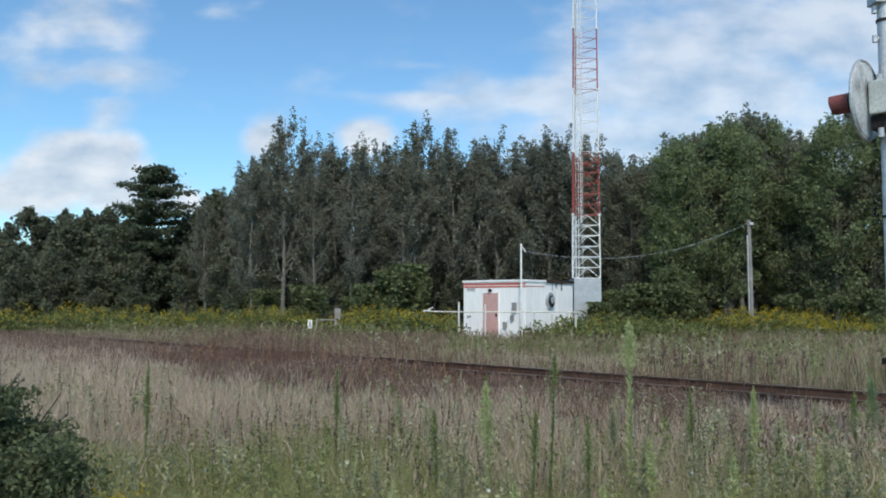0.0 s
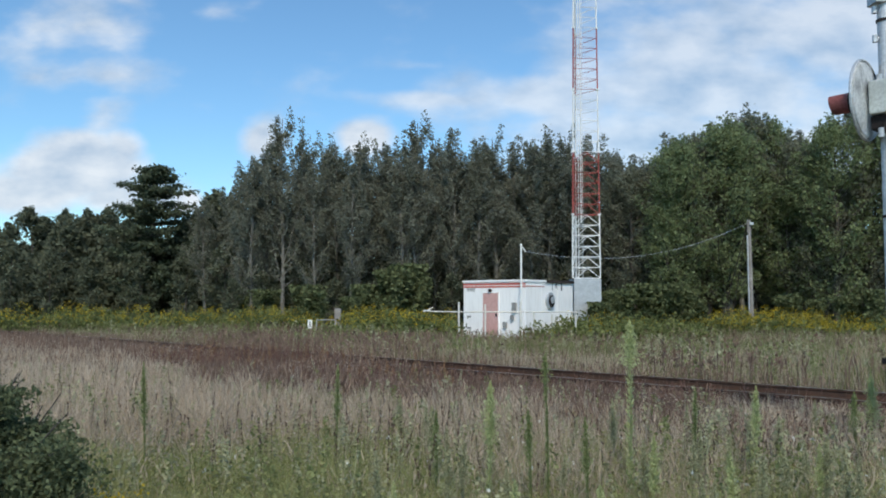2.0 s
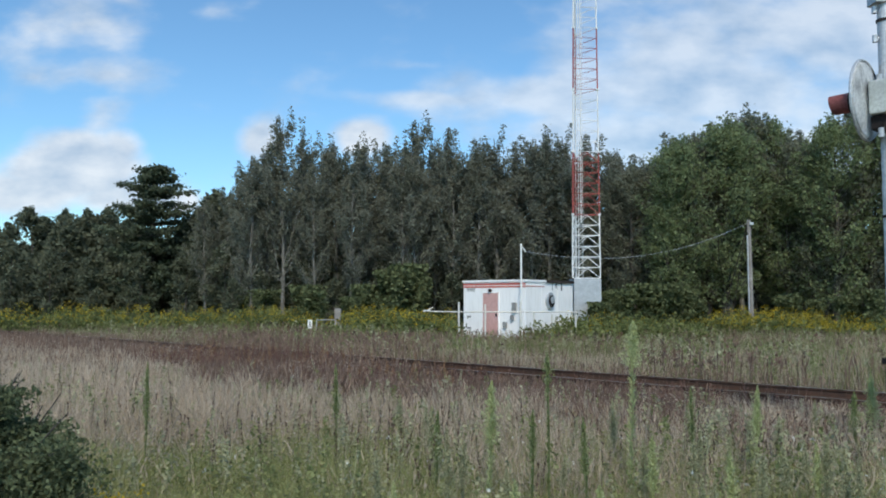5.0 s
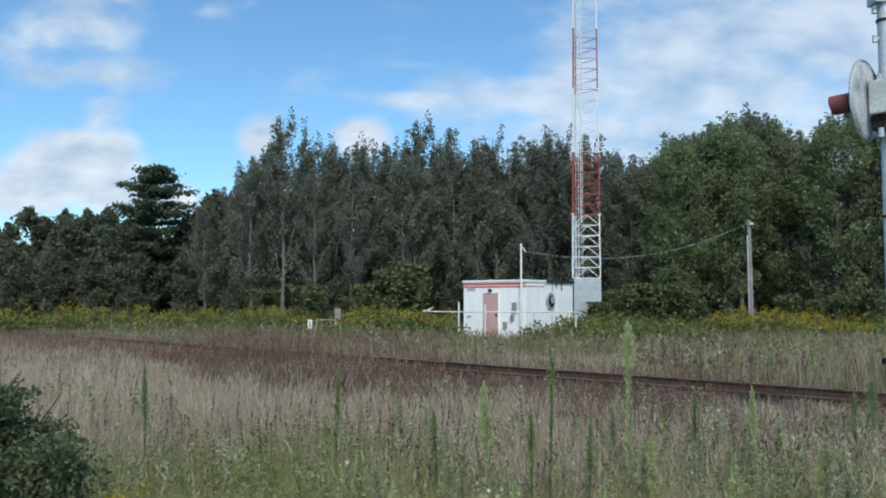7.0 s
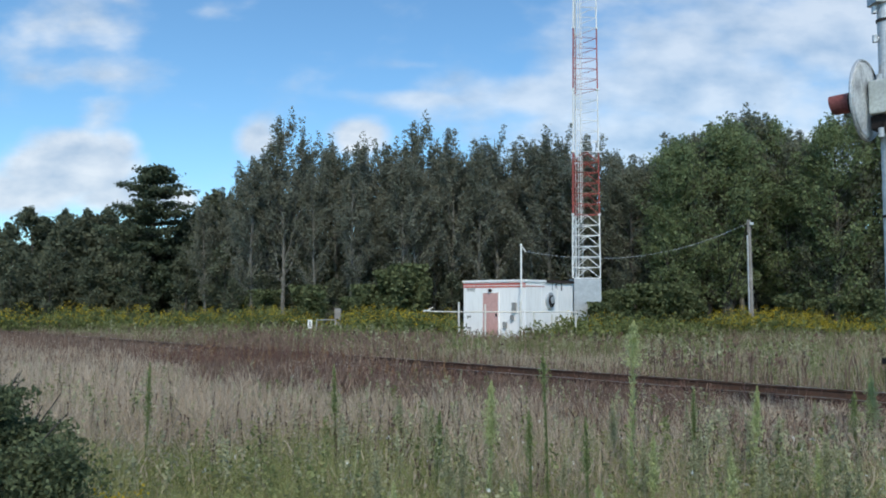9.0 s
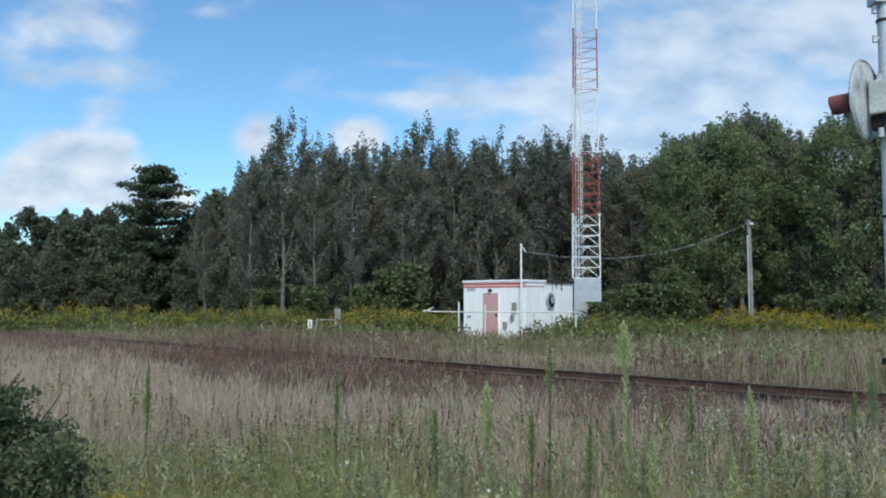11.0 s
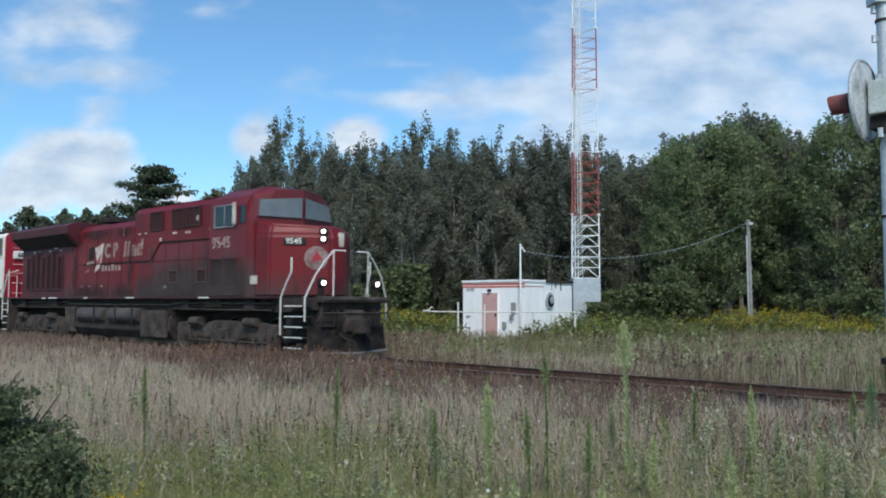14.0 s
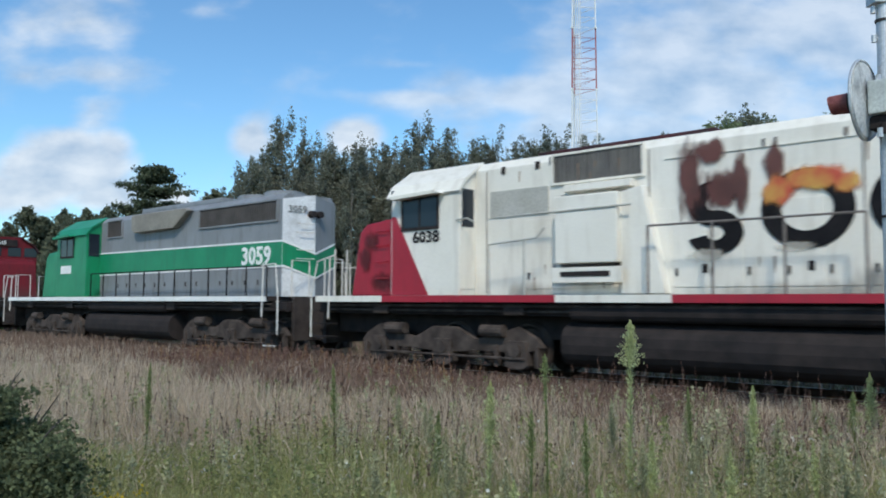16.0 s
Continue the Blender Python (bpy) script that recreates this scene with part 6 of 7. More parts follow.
    def slab(name, pts, mat, parent, label="", th=0.02):
        bm = B()
        vs = [bm.verts.new(p) for p in pts]
        f = bm.faces.new(vs)
        f.normal_update()
        nrm = f.normal.copy()
        r = bmesh.ops.extrude_face_region(bm, geom=[f])
        for v in r["geom"]:
            if isinstance(v, bmesh.types.BMVert):
                v.co += nrm * th
        return part(name, bm, mat, parent, label)
    # windscreens: wide pane and corner pane on each side
    for sg in (-1, 1):
        slab("windscreen", [(X(-1.29), sg * 0.07, 3.95), (X(-1.66), sg * 1.33, 3.95), (X(-1.68), sg * 1.27, 4.42), (X(-1.30), sg * 0.07, 4.54)][::-sg], M_WINDSCREEN, cab, "grey windscreen with sky reflection painted in", 0.03)
    for sg in (-1, 1):
        y = sg * 1.52
        s0 = panel(o, "side_window", X(-3.55), X(-2.55), 3.70, 4.30, y if sg < 0 else y + 0.02, M_GLASS, 0.02, 0.01, "dark sliding cab window", cab)
        bm = B()
        for p, q, r, t in ((-3.59, -2.51, 4.30, 4.335), (-3.59, -2.51, 3.665, 3.70), (-3.59, -3.55, 3.70, 4.30), (-2.55, -2.51, 3.70, 4.30), (-3.06, -3.03, 3.70, 4.30)):
            box(bm, X(p), X(q), y - 0.04, y + 0.04, r, t, 0.008)
        part("window_frame", bm, M_GREYPAINT if sg < 0 else M_RED, s0, "dull grey window frame")
        panel(o, "mirror", X(-2.5), X(-2.36), 3.72, 4.36, y - 0.08 if sg < 0 else y + 0.13, M_CREAM, 0.05, 0.01, "pale wind deflector", cab)
        panel(o, "quarter_window", X(-2.3), X(-2.0), 3.75, 4.26, y if sg < 0 else y + 0.02, M_GLASS, 0.015, 0.01, "", cab)
        for a0, b0 in ((-3.75, -3.1), (-2.95, -2.35)):
            slat_grille(o, "cab_louvre", X(a0), X(b0), 1.95, 2.75, y if sg < 0 else y + 0.05, M_REDG, M_LOUVRE, 8, upright=False)
    panel(o, "side_patch", X(-1.75), X(-1.42), 2.0, 2.24, -1.50, M_CREAM, 0.01, 0.0, "square cream patch on the cab side")
    letters(o, "9545", X(-3.70), -1.535, 3.08, 0.46, M_FADED, squeeze=1.08)
    # number boards on the cut nose corners
    dx, dy = 1.17, 1.23
    ang = math.degrees(math.atan2(dy, dx))
    for sg in (-1,):
        bd = pose(X(-0.64), -1.20, 3.08, 0, 0, ang)
        bm = B()
        box(bm, 0.0, 0.62, -0.03, 0.02, 0.0, 0.20, 0.015)
        b = part("number_board", bm, M_SOOT, nose, "dark number board", bd)
        me = text_mesh("9545", 0.22, 0.004)
        me.materials.append(M_PALE)
        part("board_digits", me, M_PALE, b, m=pose(0.06, -0.034, 0.03, 90))
    # headlights, emblem and ditch lights
    for z in (3.46, 3.25):
        bm = B()
        tube(bm, [(X(0.02), -0.33, z), (X(0.13), -0.43, z)], 0.12, 18)
        h = part("headlight", bm, M_SOOT, nose)
        bm = B()
        tube(bm, [(X(0.13), -0.43, z), (X(0.14), -0.44, z)], 0.055, 18)
        part("lens", bm, M_LAMP, h, "lit headlamp")
    bm = B()
    box(bm, X(0.20), X(0.27), 0.02, 0.2, 3.05, 3.45, 0.02)
    part("nose_door_window", bm, M_CREAM, nose, "pale framed opening on the nose")
    bm = B()
    n = 26
    prism(bm, [(0.33 * math.cos(2 * math.pi * k / n), 0.33 * math.sin(2 * math.pi * k / n)) for k in range(n)], -0.012, 0.012, "y")
    e = part("nose_emblem", bm, M_DULL, nose, "worn round emblem", pose(X(-0.02), -0.55, 2.72, 0, 0, ang))
    bm = B()
    prism(bm, [(-0.16, -0.12), (0.18, -0.04), (0.0, 0.2)], -0.024, 0.0, "y")
    part("emblem_patch", bm, M_SOORED, e)
    for y in (-0.9, 1.05):
        bm = B()
        tube(bm, [(X(0.60), y, 2.02), (X(0.74), y, 2.02)], 0.13, 16)
        h = part("ditch_light", bm, M_SOOT, o)
        bm = B()
        tube(bm, [(X(0.74), y, 2.02), (X(0.752), y, 2.02)], 0.065, 16)
        part("lens", bm, M_LAMP, h, "lit ditch lamp")
        bm = B()
        box(bm, X(0.55), X(0.7), y - 0.06, y + 0.06, 1.64, 1.92, 0.01)
        part("bracket", bm, M_SOOT, h)
    # pilot, steps, plough
    bm = B()
    prism(bm, [(X(0.70), 0.85), (X(0.86), 0.85), (X(0.86), 1.62), (X(0.70), 1.62)], -1.05, 1.05, "y", 0.015)
    part("pilot", bm, M_UNDER, o, "dusty pilot sheet")
    bm = B()
    a = [bm.verts.new((X(x), y, z)) for y, x, z in ((-1.42, 0.72, 0.16), (0.0, 1.12, 0.14), (1.42, 0.72, 0.16), (1.36, 0.66, 0.9), (0.0, 0.92, 0.95), (-1.36, 0.66, 0.9))]
    bm.faces.new((a[0], a[1], a[4], a[5]))
    bm.faces.new((a[1], a[2], a[3], a[4]))
    bmesh.ops.solidify(bm, geom=bm.faces[:], thickness=0.05)
    blade = part("plough_blade", bm, M_TRUCK, o, "broad dusty brown plough blade")
    bm = B()
    tube(bm, [(X(0.73), -1.42, 0.17), (X(1.14), 0.0, 0.15), (X(0.73), 1.42, 0.17)], 0.022, 6)
    part("blade_edge", bm, M_GREYPAINT, blade, "scraped grey lower edge")
    bm = B()
    box(bm, X(-0.7), X(0.78), -1.05, 1.05, 0.4, 1.62, 0.03)
    part("step_well", bm, M_SOOT, o)
    steps(o, X(-0.15), X(0.62), -1.5, M_UNDER, M_PALE, 5, 0.28, 1.66)
    bm = B()
    box(bm, X(-20.25), X(-19.45), -1.05, 1.05, 0.45, 1.6, 0.03)
    part("rear_step_well", bm, M_SOOT, o)
    bm = B()
    box(bm, X(-19.62), X(-19.45), -1.5, 1.5, 0.3, 1.6, 0.02)
    part("rear_end_plate", bm, M_UNDER, o)
    steps(o, X(-20.2), X(-19.65), -1.5, M_UNDER, M_PALE, 5, 0.28, 1.66)
    for sg in (-1, 1):
        rail_run(o, [(X(-0.30), sg * 1.52, 0.62), (X(-0.30), sg * 1.52, 1.62), (X(-0.12), sg * 1.46, 2.05), (X(0.02), sg * 1.42, 2.32), (X(0.02), sg * 1.42, 2.70)], 0.024)
        rail_run(o, [(X(0.66), sg * 1.46, 1.0), (X(0.66), sg * 1.46, 1.62), (X(0.74), sg * 1.2, 2.2), (X(0.78), sg * 0.9, 2.6), (X(0.80), sg * 0.62, 2.9), (X(0.80), sg * 0.2, 2.9)], 0.024)
        rail_run(o, [(X(0.80), sg * 0.62, 1.64), (X(0.80), sg * 0.62, 2.9)], 0.02, name="stanchion")
        rail_run(o, [(X(-20.25), sg * 1.5, 0.7), (X(-20.25), sg * 1.5, 1.7), (X(-20.0), sg * 1.42, 2.7), (X(-19.95), sg * 1.0, 2.85)], 0.024)
        rail_run(o, [(X(-19.6), sg * 1.5, 1.0), (X(-19.6), sg * 1.5, 2.85)], 0.024, name="stanchion")
    # uncoupling lever and hoses on the pilot
    rail_run(o, [(X(0.98), -1.3, 1.0), (X(1.02), -1.2, 1.22), (X(1.02), 1.2, 1.22), (X(0.98), 1.3, 1.0)], 0.02, M_TRUCK, "uncoupling_lever")
    for y in (-0.75, -0.6, 0.6, 0.75, 0.9):
        rail_run(o, [(X(0.88), y, 1.35), (X(1.02), y, 1.2), (X(1.0), y * 0.97, 0.85), (X(0.94), y * 0.95, 0.8)], 0.028, M_SOOT, "hose")
    bm = B()
    prism(bm, [(X(0.70), 1.50), (X(1.06), 1.50), (X(1.10), 1.58), (X(1.06), 1.66), (X(0.70), 1.66)], -1.15, 1.15, "y", 0.015)
    part("anticlimber", bm, M_TRUCK, o, "ribbed brown anticlimber shelf")
    bm = B()
    box(bm, X(0.84), X(1.0), -0.32, 0.32, 0.7, 1.3, 0.04)
    part("coupler_pocket", bm, M_TRUCK, o)
    for y in (-0.95, 0.95):
        panel(o, "pilot_plate", X(0.3), X(0.72), 0.5, 0.9, -1.06 if y < 0 else 1.1, M_UNDER, 0.04, 0.01)
    # horn, aerials on the roof
    for x0, x1, y in ((-2.95, -2.3, -0.7), (-1.95, -1.3, 0.3)):
        bm = B()
        tube(bm, [(X(x0), y, 4.98), (X(x1), y, 5.02)], 0.035, 8)
        for x in (x0, x1):
            tube(bm, [(X(x), y, 4.80), (X(x), y, 5.05)], 0.03, 6)
        part("horn", bm, M_SOOT, o)
    for y, z, r in ((-1.36, 1.46, 0.035), (-1.3, 1.36, 0.025), (-1.38, 1.28, 0.02)):
        rail_run(o, [(X(-19.2), y, z), (X(-14.0), y, z), (X(-13.6), y, z - 0.06), (X(-6.4), y, z - 0.06), (X(-6.0), y, z), (X(-0.9), y, z)], r, M_TRUCK, "brake_pipe")
    for s, w, h in ((-18.6, 0.5, 0.28), (-15.6, 0.7, 0.22), (-5.6, 0.4, 0.3), (-4.2, 0.8, 0.2), (-2.2, 0.5, 0.3)):
        panel(o, "equipment_box", X(s), X(s + w), 1.55 - h, 1.56, -1.22, M_UNDER, 0.16, 0.02)
    # tanks
    bm = B()
    prism(bm, [(-1.38, 0.95), (-1.42, 0.55), (-1.2, 0.28), (1.2, 0.28), (1.42, 0.55), (1.38, 0.95), (1.2, 1.24), (-1.2, 1.24)], X(-13.4), X(-6.3), "x", 0.04)
    part("fuel_tank", bm, M_UNDER, o, "dusty fuel tank")
    for a, b in ((-12.75, -10.6), (-10.3, -8.1)):
        bm = B()
        tube(bm, [(X(a), -1.36, 1.04), (X(a + 0.06), -1.36, 1.04)], 0.20, 16)
        tube(bm, [(X(a + 0.05), -1.36, 1.04), (X(b - 0.05), -1.36, 1.04)], 0.25, 20)
        tube(bm, [(X(b - 0.06), -1.36, 1.04), (X(b), -1.36, 1.04)], 0.20, 16)
        part("air_reservoir", bm, M_TANK, o, "grey cylindrical air reservoir")
    panel(o, "tank_box", X(-8.0), X(-6.4), 0.35, 1.2, -1.36, M_TRUCK, 0.12, 0.03)
    for a in (-14.1, -13.6):
        bm = B()
        box(bm, X(a), X(a + 0.4), -1.4, -1.0, 0.35, 1.3, 0.04)
        part("valve_box", bm, M_TRUCK, o)
    for a in (-12.7, -11.2, -9.6, -8.4):
        panel(o, "tank_strap", X(a), X(a + 0.06), 0.76, 1.36, -1.60, M_SOOT, 0.03, 0.0)
    bm = B()
    box(bm, X(-19.8), X(0.5), -0.7, 0.7, 0.75, 1.32, 0.03)
    part("centre_sill", bm, M_SOOT, o)
    truck(o, X(-17.05), "ge")
    truck(o, X(-3.45), "ge")
    coupler(o, X(1.40), 1)
    coupler(o, X(-20.9), -1)
    return o


lead = build_lead()


def emd(name, label, S, L, hood_end, cab_rear, cab_front, nose_end, mats, cab_side_z=3.95, front_sill=0.9, rails=True, tank=(7.2, 13.4), rail_mat=None, rail_z=2.68, runs=None, pitch=1.12):
    """A narrow-hood unit. x = 0 at the coupler of the hood end, cab towards -x. mats: hood, roof, cab, nose, sill."""
    hood_m, roof_m, cab_m, nose_m, sill_m = mats
    o = thing(name, TRACK, label, "locomotive", "coupled locomotives")
    bm = B()
    prism(bm, [(-0.7, 1.24), (-0.7, 1.52), (-L + 0.7, 1.52), (-L + 0.7, 1.24), (-6.2, 1.2), (-L + 6, 1.2)][:4], -1.2, 1.2, "y", 0.02)
    part("underframe", bm, M_SOOT, o, "sooty black frame")
    n = 8
    a0, a1 = -1.35, -L + front_sill
    for k in range(n):
        x1 = a0 + (a1 - a0) * k / n
        x0 = a0 + (a1 - a0) * (k + 1) / n
        for sg in (-1, 1):
            bm = B()
            box(bm, x0, x1, sg * 1.46 - 0.05, sg * 1.46 + 0.05, 1.52, 1.665)
            part("sill", bm, sill_m[k % len(sill_m)], o)
    bm = B()
    box(bm, a1, a0, -1.42, 1.42, 1.54, 1.66)
    part("walkway", bm, M_UNDER, o)
    bm = B()
    hw = 0.95
    prism(bm, [(-hw, 1.66), (-hw, 4.42), (-hw + 0.16, 4.60), (hw - 0.16, 4.60), (hw, 4.42), (hw, 1.66)], cab_rear, hood_end, "x", 0.02)
    part("long_hood", bm, hood_m, o)
    # cab with its sloping roof sides
    bm = B()
    prism(bm, [(-1.5, 1.66), (-1.5, cab_side_z), (-1.36, cab_side_z + 0.25), (-0.72, 4.62), (0.72, 4.62), (1.36, cab_side_z + 0.25), (1.5, cab_side_z), (1.5, 1.66)], cab_front, cab_rear, "x", 0.02)
    cab = part("cab", bm, cab_m, o)
    bm = B()
    for sg in (-1, 1):
        prism(bm, [(sg * 1.52, cab_side_z - 0.03), (sg * 1.56, cab_side_z + 0.01), (sg * 1.38, cab_side_z + 0.29), (sg * 0.72, 4.66), (sg * 0.70, 4.61), (sg * 1.33, cab_side_z + 0.25)], cab_front - 0.12, cab_rear + 0.05, "x")
    part("cab_roof_side", bm, roof_m, cab)
    # short nose
    bm = B()
    prism(bm, [(cab_front + 0.05, 1.66), (cab_front + 0.05, 3.62), (nose_end + 0.55, 3.46), (nose_end + 0.3, 3.25), (nose_end, 1.66)], -0.95, 0.95, "y", 0.05)
    nose = part("nose", bm, nose_m, o)
    for sg in (-1, 1):
        y = sg * 1.5
        yy = y if sg < 0 else y + 0.02
        w = panel(o, "cab_window", cab_front + 0.40, cab_front + 1.45, 3.20, 3.90, yy, M_GLASS, 0.02, 0.01, "dark cab side window", cab)
        bm = B()
        for p, q, r, t in ((0.34, 1.51, 3.9, 3.96), (0.34, 1.51, 3.14, 3.2), (0.34, 0.40, 3.2, 3.9), (1.45, 1.51, 3.2, 3.9), (0.9, 0.95, 3.2, 3.9)):
            box(bm, cab_front + p, cab_front + q, y - 0.03, y + 0.03, r, t, 0.006)
        part("window_frame", bm, M_SOOT, w)
        bm = B()
        box(bm, cab_rear - 0.005, cab_rear + 0.02, min(sg * 1.02, sg * 1.42), max(sg * 1.02, sg * 1.42), 3.16, 4.0, 0.008)
        part("door_window", bm, M_GLASS, cab, "rounded dark cab door window")
        bm = B()
        box(bm, cab_rear - 0.005, cab_rear + 0.012, min(sg * 0.97, sg * 1.46), max(sg * 0.97, sg * 1.46), 1.8, 4.06, 0.004)
        part("cab_door", bm, cab_m, cab)
        bm = B()
        prism(bm, [(cab_front + 0.25, cab_side_z - 0.08), (cab_front + 1.7, cab_side_z - 0.02), (cab_front + 1.6, cab_side_z + 0.05), (cab_front + 0.2, cab_side_z + 0.0)], y - 0.28 if sg < 0 else y, y if sg < 0 else y + 0.28, "y")
        part("sun_shade", bm, roof_m, cab)
    for y in (-1.2, -0.45, 0.45, 1.2):
        bm = B()
        box(bm, cab_front - 0.02, cab_front + 0.02, y - 0.3, y + 0.3, 3.68, 4.12, 0.01)
        part("windscreen", bm, M_GLASS, cab)
    # hood doors
    x = cab_rear + 1.4
    while x < hood_end - 0.8:
        panel(o, "hood_door", x, x + 0.62, 1.80, 3.25, -hw, hood_m, 0.014)
        panel(o, "door_latch", x + 0.05, x + 0.09, 2.0, 2.14, -hw - 0.014, M_SOOT, 0.02, 0.0)
        x += 0.66
    # ends, steps and rails
    for x, way in ((0.0, 1), (-L, -1)):
        coupler(o, x, way)
        bm = B()
        box(bm, min(x - way * 0.62, x - way * 0.74), max(x - way * 0.62, x - way * 0.74), -1.02, 1.02, 0.45, 1.66, 0.02)
        part("pilot", bm, M_UNDER, o)
        xa = x - way * 0.8
        steps(o, min(xa, xa - way * 0.55), max(xa, xa - way * 0.55), -1.5, M_SOOT, M_PALE if x == 0.0 else M_UNDER, 4, 0.3, 1.6)
        for sg in (-1, 1):
            rail_run(o, [(xa + way * 0.08, sg * 1.5, 0.62), (xa + way * 0.08, sg * 1.5, 1.7), (xa - way * 0.1, sg * 1.46, 2.55), (xa - way * 0.75, sg * 1.46, rail_z)], 0.022)
            rail_run(o, [(xa - way * 0.62, sg * 1.52, 1.1), (xa - way * 0.62, sg * 1.48, 2.6)], 0.022, name="stanchion")
            rail_run(o, [(xa + way * 0.1, sg * 1.05, 1.66), (xa + way * 0.1, sg * 1.05, 2.65), (xa + way * 0.1, sg * 0.45, 2.65), (xa + way * 0.1, sg * 0.45, 1.66)], 0.022)
    rm = rail_mat or M_GREYPAINT
    for sg in (-1, 1):
        for b0, b1, zz in runs or ((hood_end - 0.0, hood_end - 6.8, rail_z), (hood_end - 7.1, cab_rear + 2.6, rail_z + 0.22)):
            rail_run(o, [(b0, sg * 1.45, zz), (b1, sg * 1.45, zz)], 0.02, rm if sg > 0 else rm)
            k = max(2, int((b0 - b1) / pitch))
            for i in range(k + 1):
                xx = b0 + (b1 - b0) * i / k
                rail_run(o, [(xx, sg * 1.45, 1.64), (xx, sg * 1.45, zz)], 0.024, rm, "stanchion")
    for y, z, r in ((-1.34, 1.44, 0.03), (-1.28, 1.33, 0.025)):
        rail_run(o, [(-1.2, y, z), (-L + 1.2, y, z)], r, M_TRUCK, "brake_pipe")
    for k in range(5):
        xx = -2.6 - (L - 6) * k / 4
        panel(o, "equipment_box", xx - 0.5, xx, 1.25, 1.5, -1.22, M_UNDER, 0.14, 0.02)
    # tank and trucks
    bm = B()
    prism(bm, [(1.4 * math.copysign(abs(math.cos(a)) ** 0.6, math.cos(a)), 0.7 + 0.5 * math.copysign(abs(math.sin(a)) ** 0.7, math.sin(a))) for a in np.linspace(0, 2 * math.pi, 28, endpoint=False)], -tank[1], -tank[0], "x")
    part("fuel_tank", bm, M_SOOT, o, "large black fuel tank")
    bm = B()
    tube(bm, [(-tank[1] + 0.2, -1.22, 1.32), (-tank[0] - 0.3, -1.22, 1.32)], 0.17, 14)
    part("air_reservoir", bm, M_SOOT, o)
    bm = B()
    box(bm, -L + 0.9, -0.9, -0.7, 0.7, 0.75, 1.3, 0.03)
    part("centre_sill", bm, M_SOOT, o)
    truck(o, -tank[0] + 3.25, "emd")
    truck(o, -tank[1] - 3.25, "emd")
    return o, cab, nose


M_RAILDIM = surf("rusty grey railing", (0.13, 0.11, 0.10), (0.2, 0.175, 0.16), 5, 40, 0.7)

# second unit, white and red, hood end ahead
S2 = -20.9


def build_second():
    L = 21.8
    o, cab, nose = emd("white_locomotive", "dirty white and red narrow-hood diesel with big ring lettering", S2, L, -0.87, -16.05, -18.15, -20.15, (M_WHITE, M_WHITE, M_WHITE, M_SOORED, (M_SOORED, M_WHITE, M_SOORED)), 3.93, tank=(7.0, 13.5), rail_mat=M_RAILDIM, runs=((-0.87, -7.65, 2.68), (-8.0, -11.6, 2.9)))

    def X(s):
        return s - S2
    # red end of the long hood
    bm = B()
    prism(bm, [(-0.955, 1.66), (-0.955, 4.42), (-0.80, 4.61), (0.80, 4.61), (0.955, 4.42), (0.955, 1.66)], -0.87, -0.80, "x", 0.015)
    end = part("hood_end", bm, M_SOORED, o, "red hood end")
    for z in (1.9, 2.35, 2.8, 3.2, 3.95, 4.3):
        rail_run(o, [(-0.8, -0.62, z), (-0.72, -0.62, z - 0.03), (-0.72, -0.2, z - 0.03), (-0.8, -0.2, z)], 0.013, M_PALE, "grab_iron")
    bm = B()
    box(bm, -0.80, -0.70, -0.64, 0.42, 3.43, 3.79, 0.045)
    b = part("number_board", bm, M_TOWERWHITE, end, "pale rounded number board")
    me = text_mesh("6038", 0.25, 0.004)
    me.materials.append(M_BLACKPAINT)
    part("board_digits", me, M_BLACKPAINT, b, m=pose(-0.692, -0.46, 3.51, 90, 0, 90) @ Matrix.Diagonal((1.15, 1.15, 1, 1)))
    for y in (0.52, 0.7):
        bm = B()
        tube(bm, [(-0.8, y, 3.86), (-0.68, y, 3.86)], 0.085, 14)
        part("rear_headlight", bm, M_SOOT, end)
    # red wedge of the cab side down to the sill
    bm = B()
    prism(bm, [(X(-39.02), 3.50), (X(-39.02), 1.67), (X(-37.85), 1.67), (X(-38.9), 3.50)], -1.506, -1.49, "y")
    part("red_wedge", bm, M_SOORED, cab, "red paint wedge")
    # intake screens, boxes, panels
    slat_grille(o, "radiator_grille", X(-26.75), X(-24.42), 3.58, 4.36, -0.95, M_WHITE, M_GRILLE, 26, "grey framed radiator grille")
    slat_grille(o, "radiator_grille", X(-24.22), X(-21.95), 3.56, 4.36, -0.95, M_WHITE, M_GRILLE, 26, "grey framed radiator grille")
    slat_grille(o, "intake_grille", X(-34.85), X(-32.85), 3.95, 4.50, -0.95, M_WHITE, M_GRILLE, 20, "dirty ribbed intake grille")
    panel(o, "filter_panel", X(-36.5), X(-34.98), 3.35, 3.92, -0.95, M_GREYCREAM, 0.03, 0.006, "pale grey filter panel")
    # a larger dark panel behind the box draws the shade along its edges
    panel(o, "box_shade_outline", X(-34.66), X(-33.14), 2.18, 3.68, -0.95, M_RAILDIM, 0.05, 0.0, "painted shade line round the box")
    bm = B()
    box(bm, X(-34.6), X(-33.2), -1.32, -0.95, 2.28, 3.62, 0.03)
    bx = part("blower_box", bm, M_WHITE, o, "white box standing out from the hood")
    panel(o, "box_slot", X(-34.45), X(-33.35), 2.02, 2.12, -1.335, M_SOOT, 0.01, 0.0, "dark slot under the box", bx)
    panel(o, "box_lid", X(-34.5), X(-33.0), 3.72, 3.86, -0.95, M_WHITE, 0.2, 0.02, "", bx)
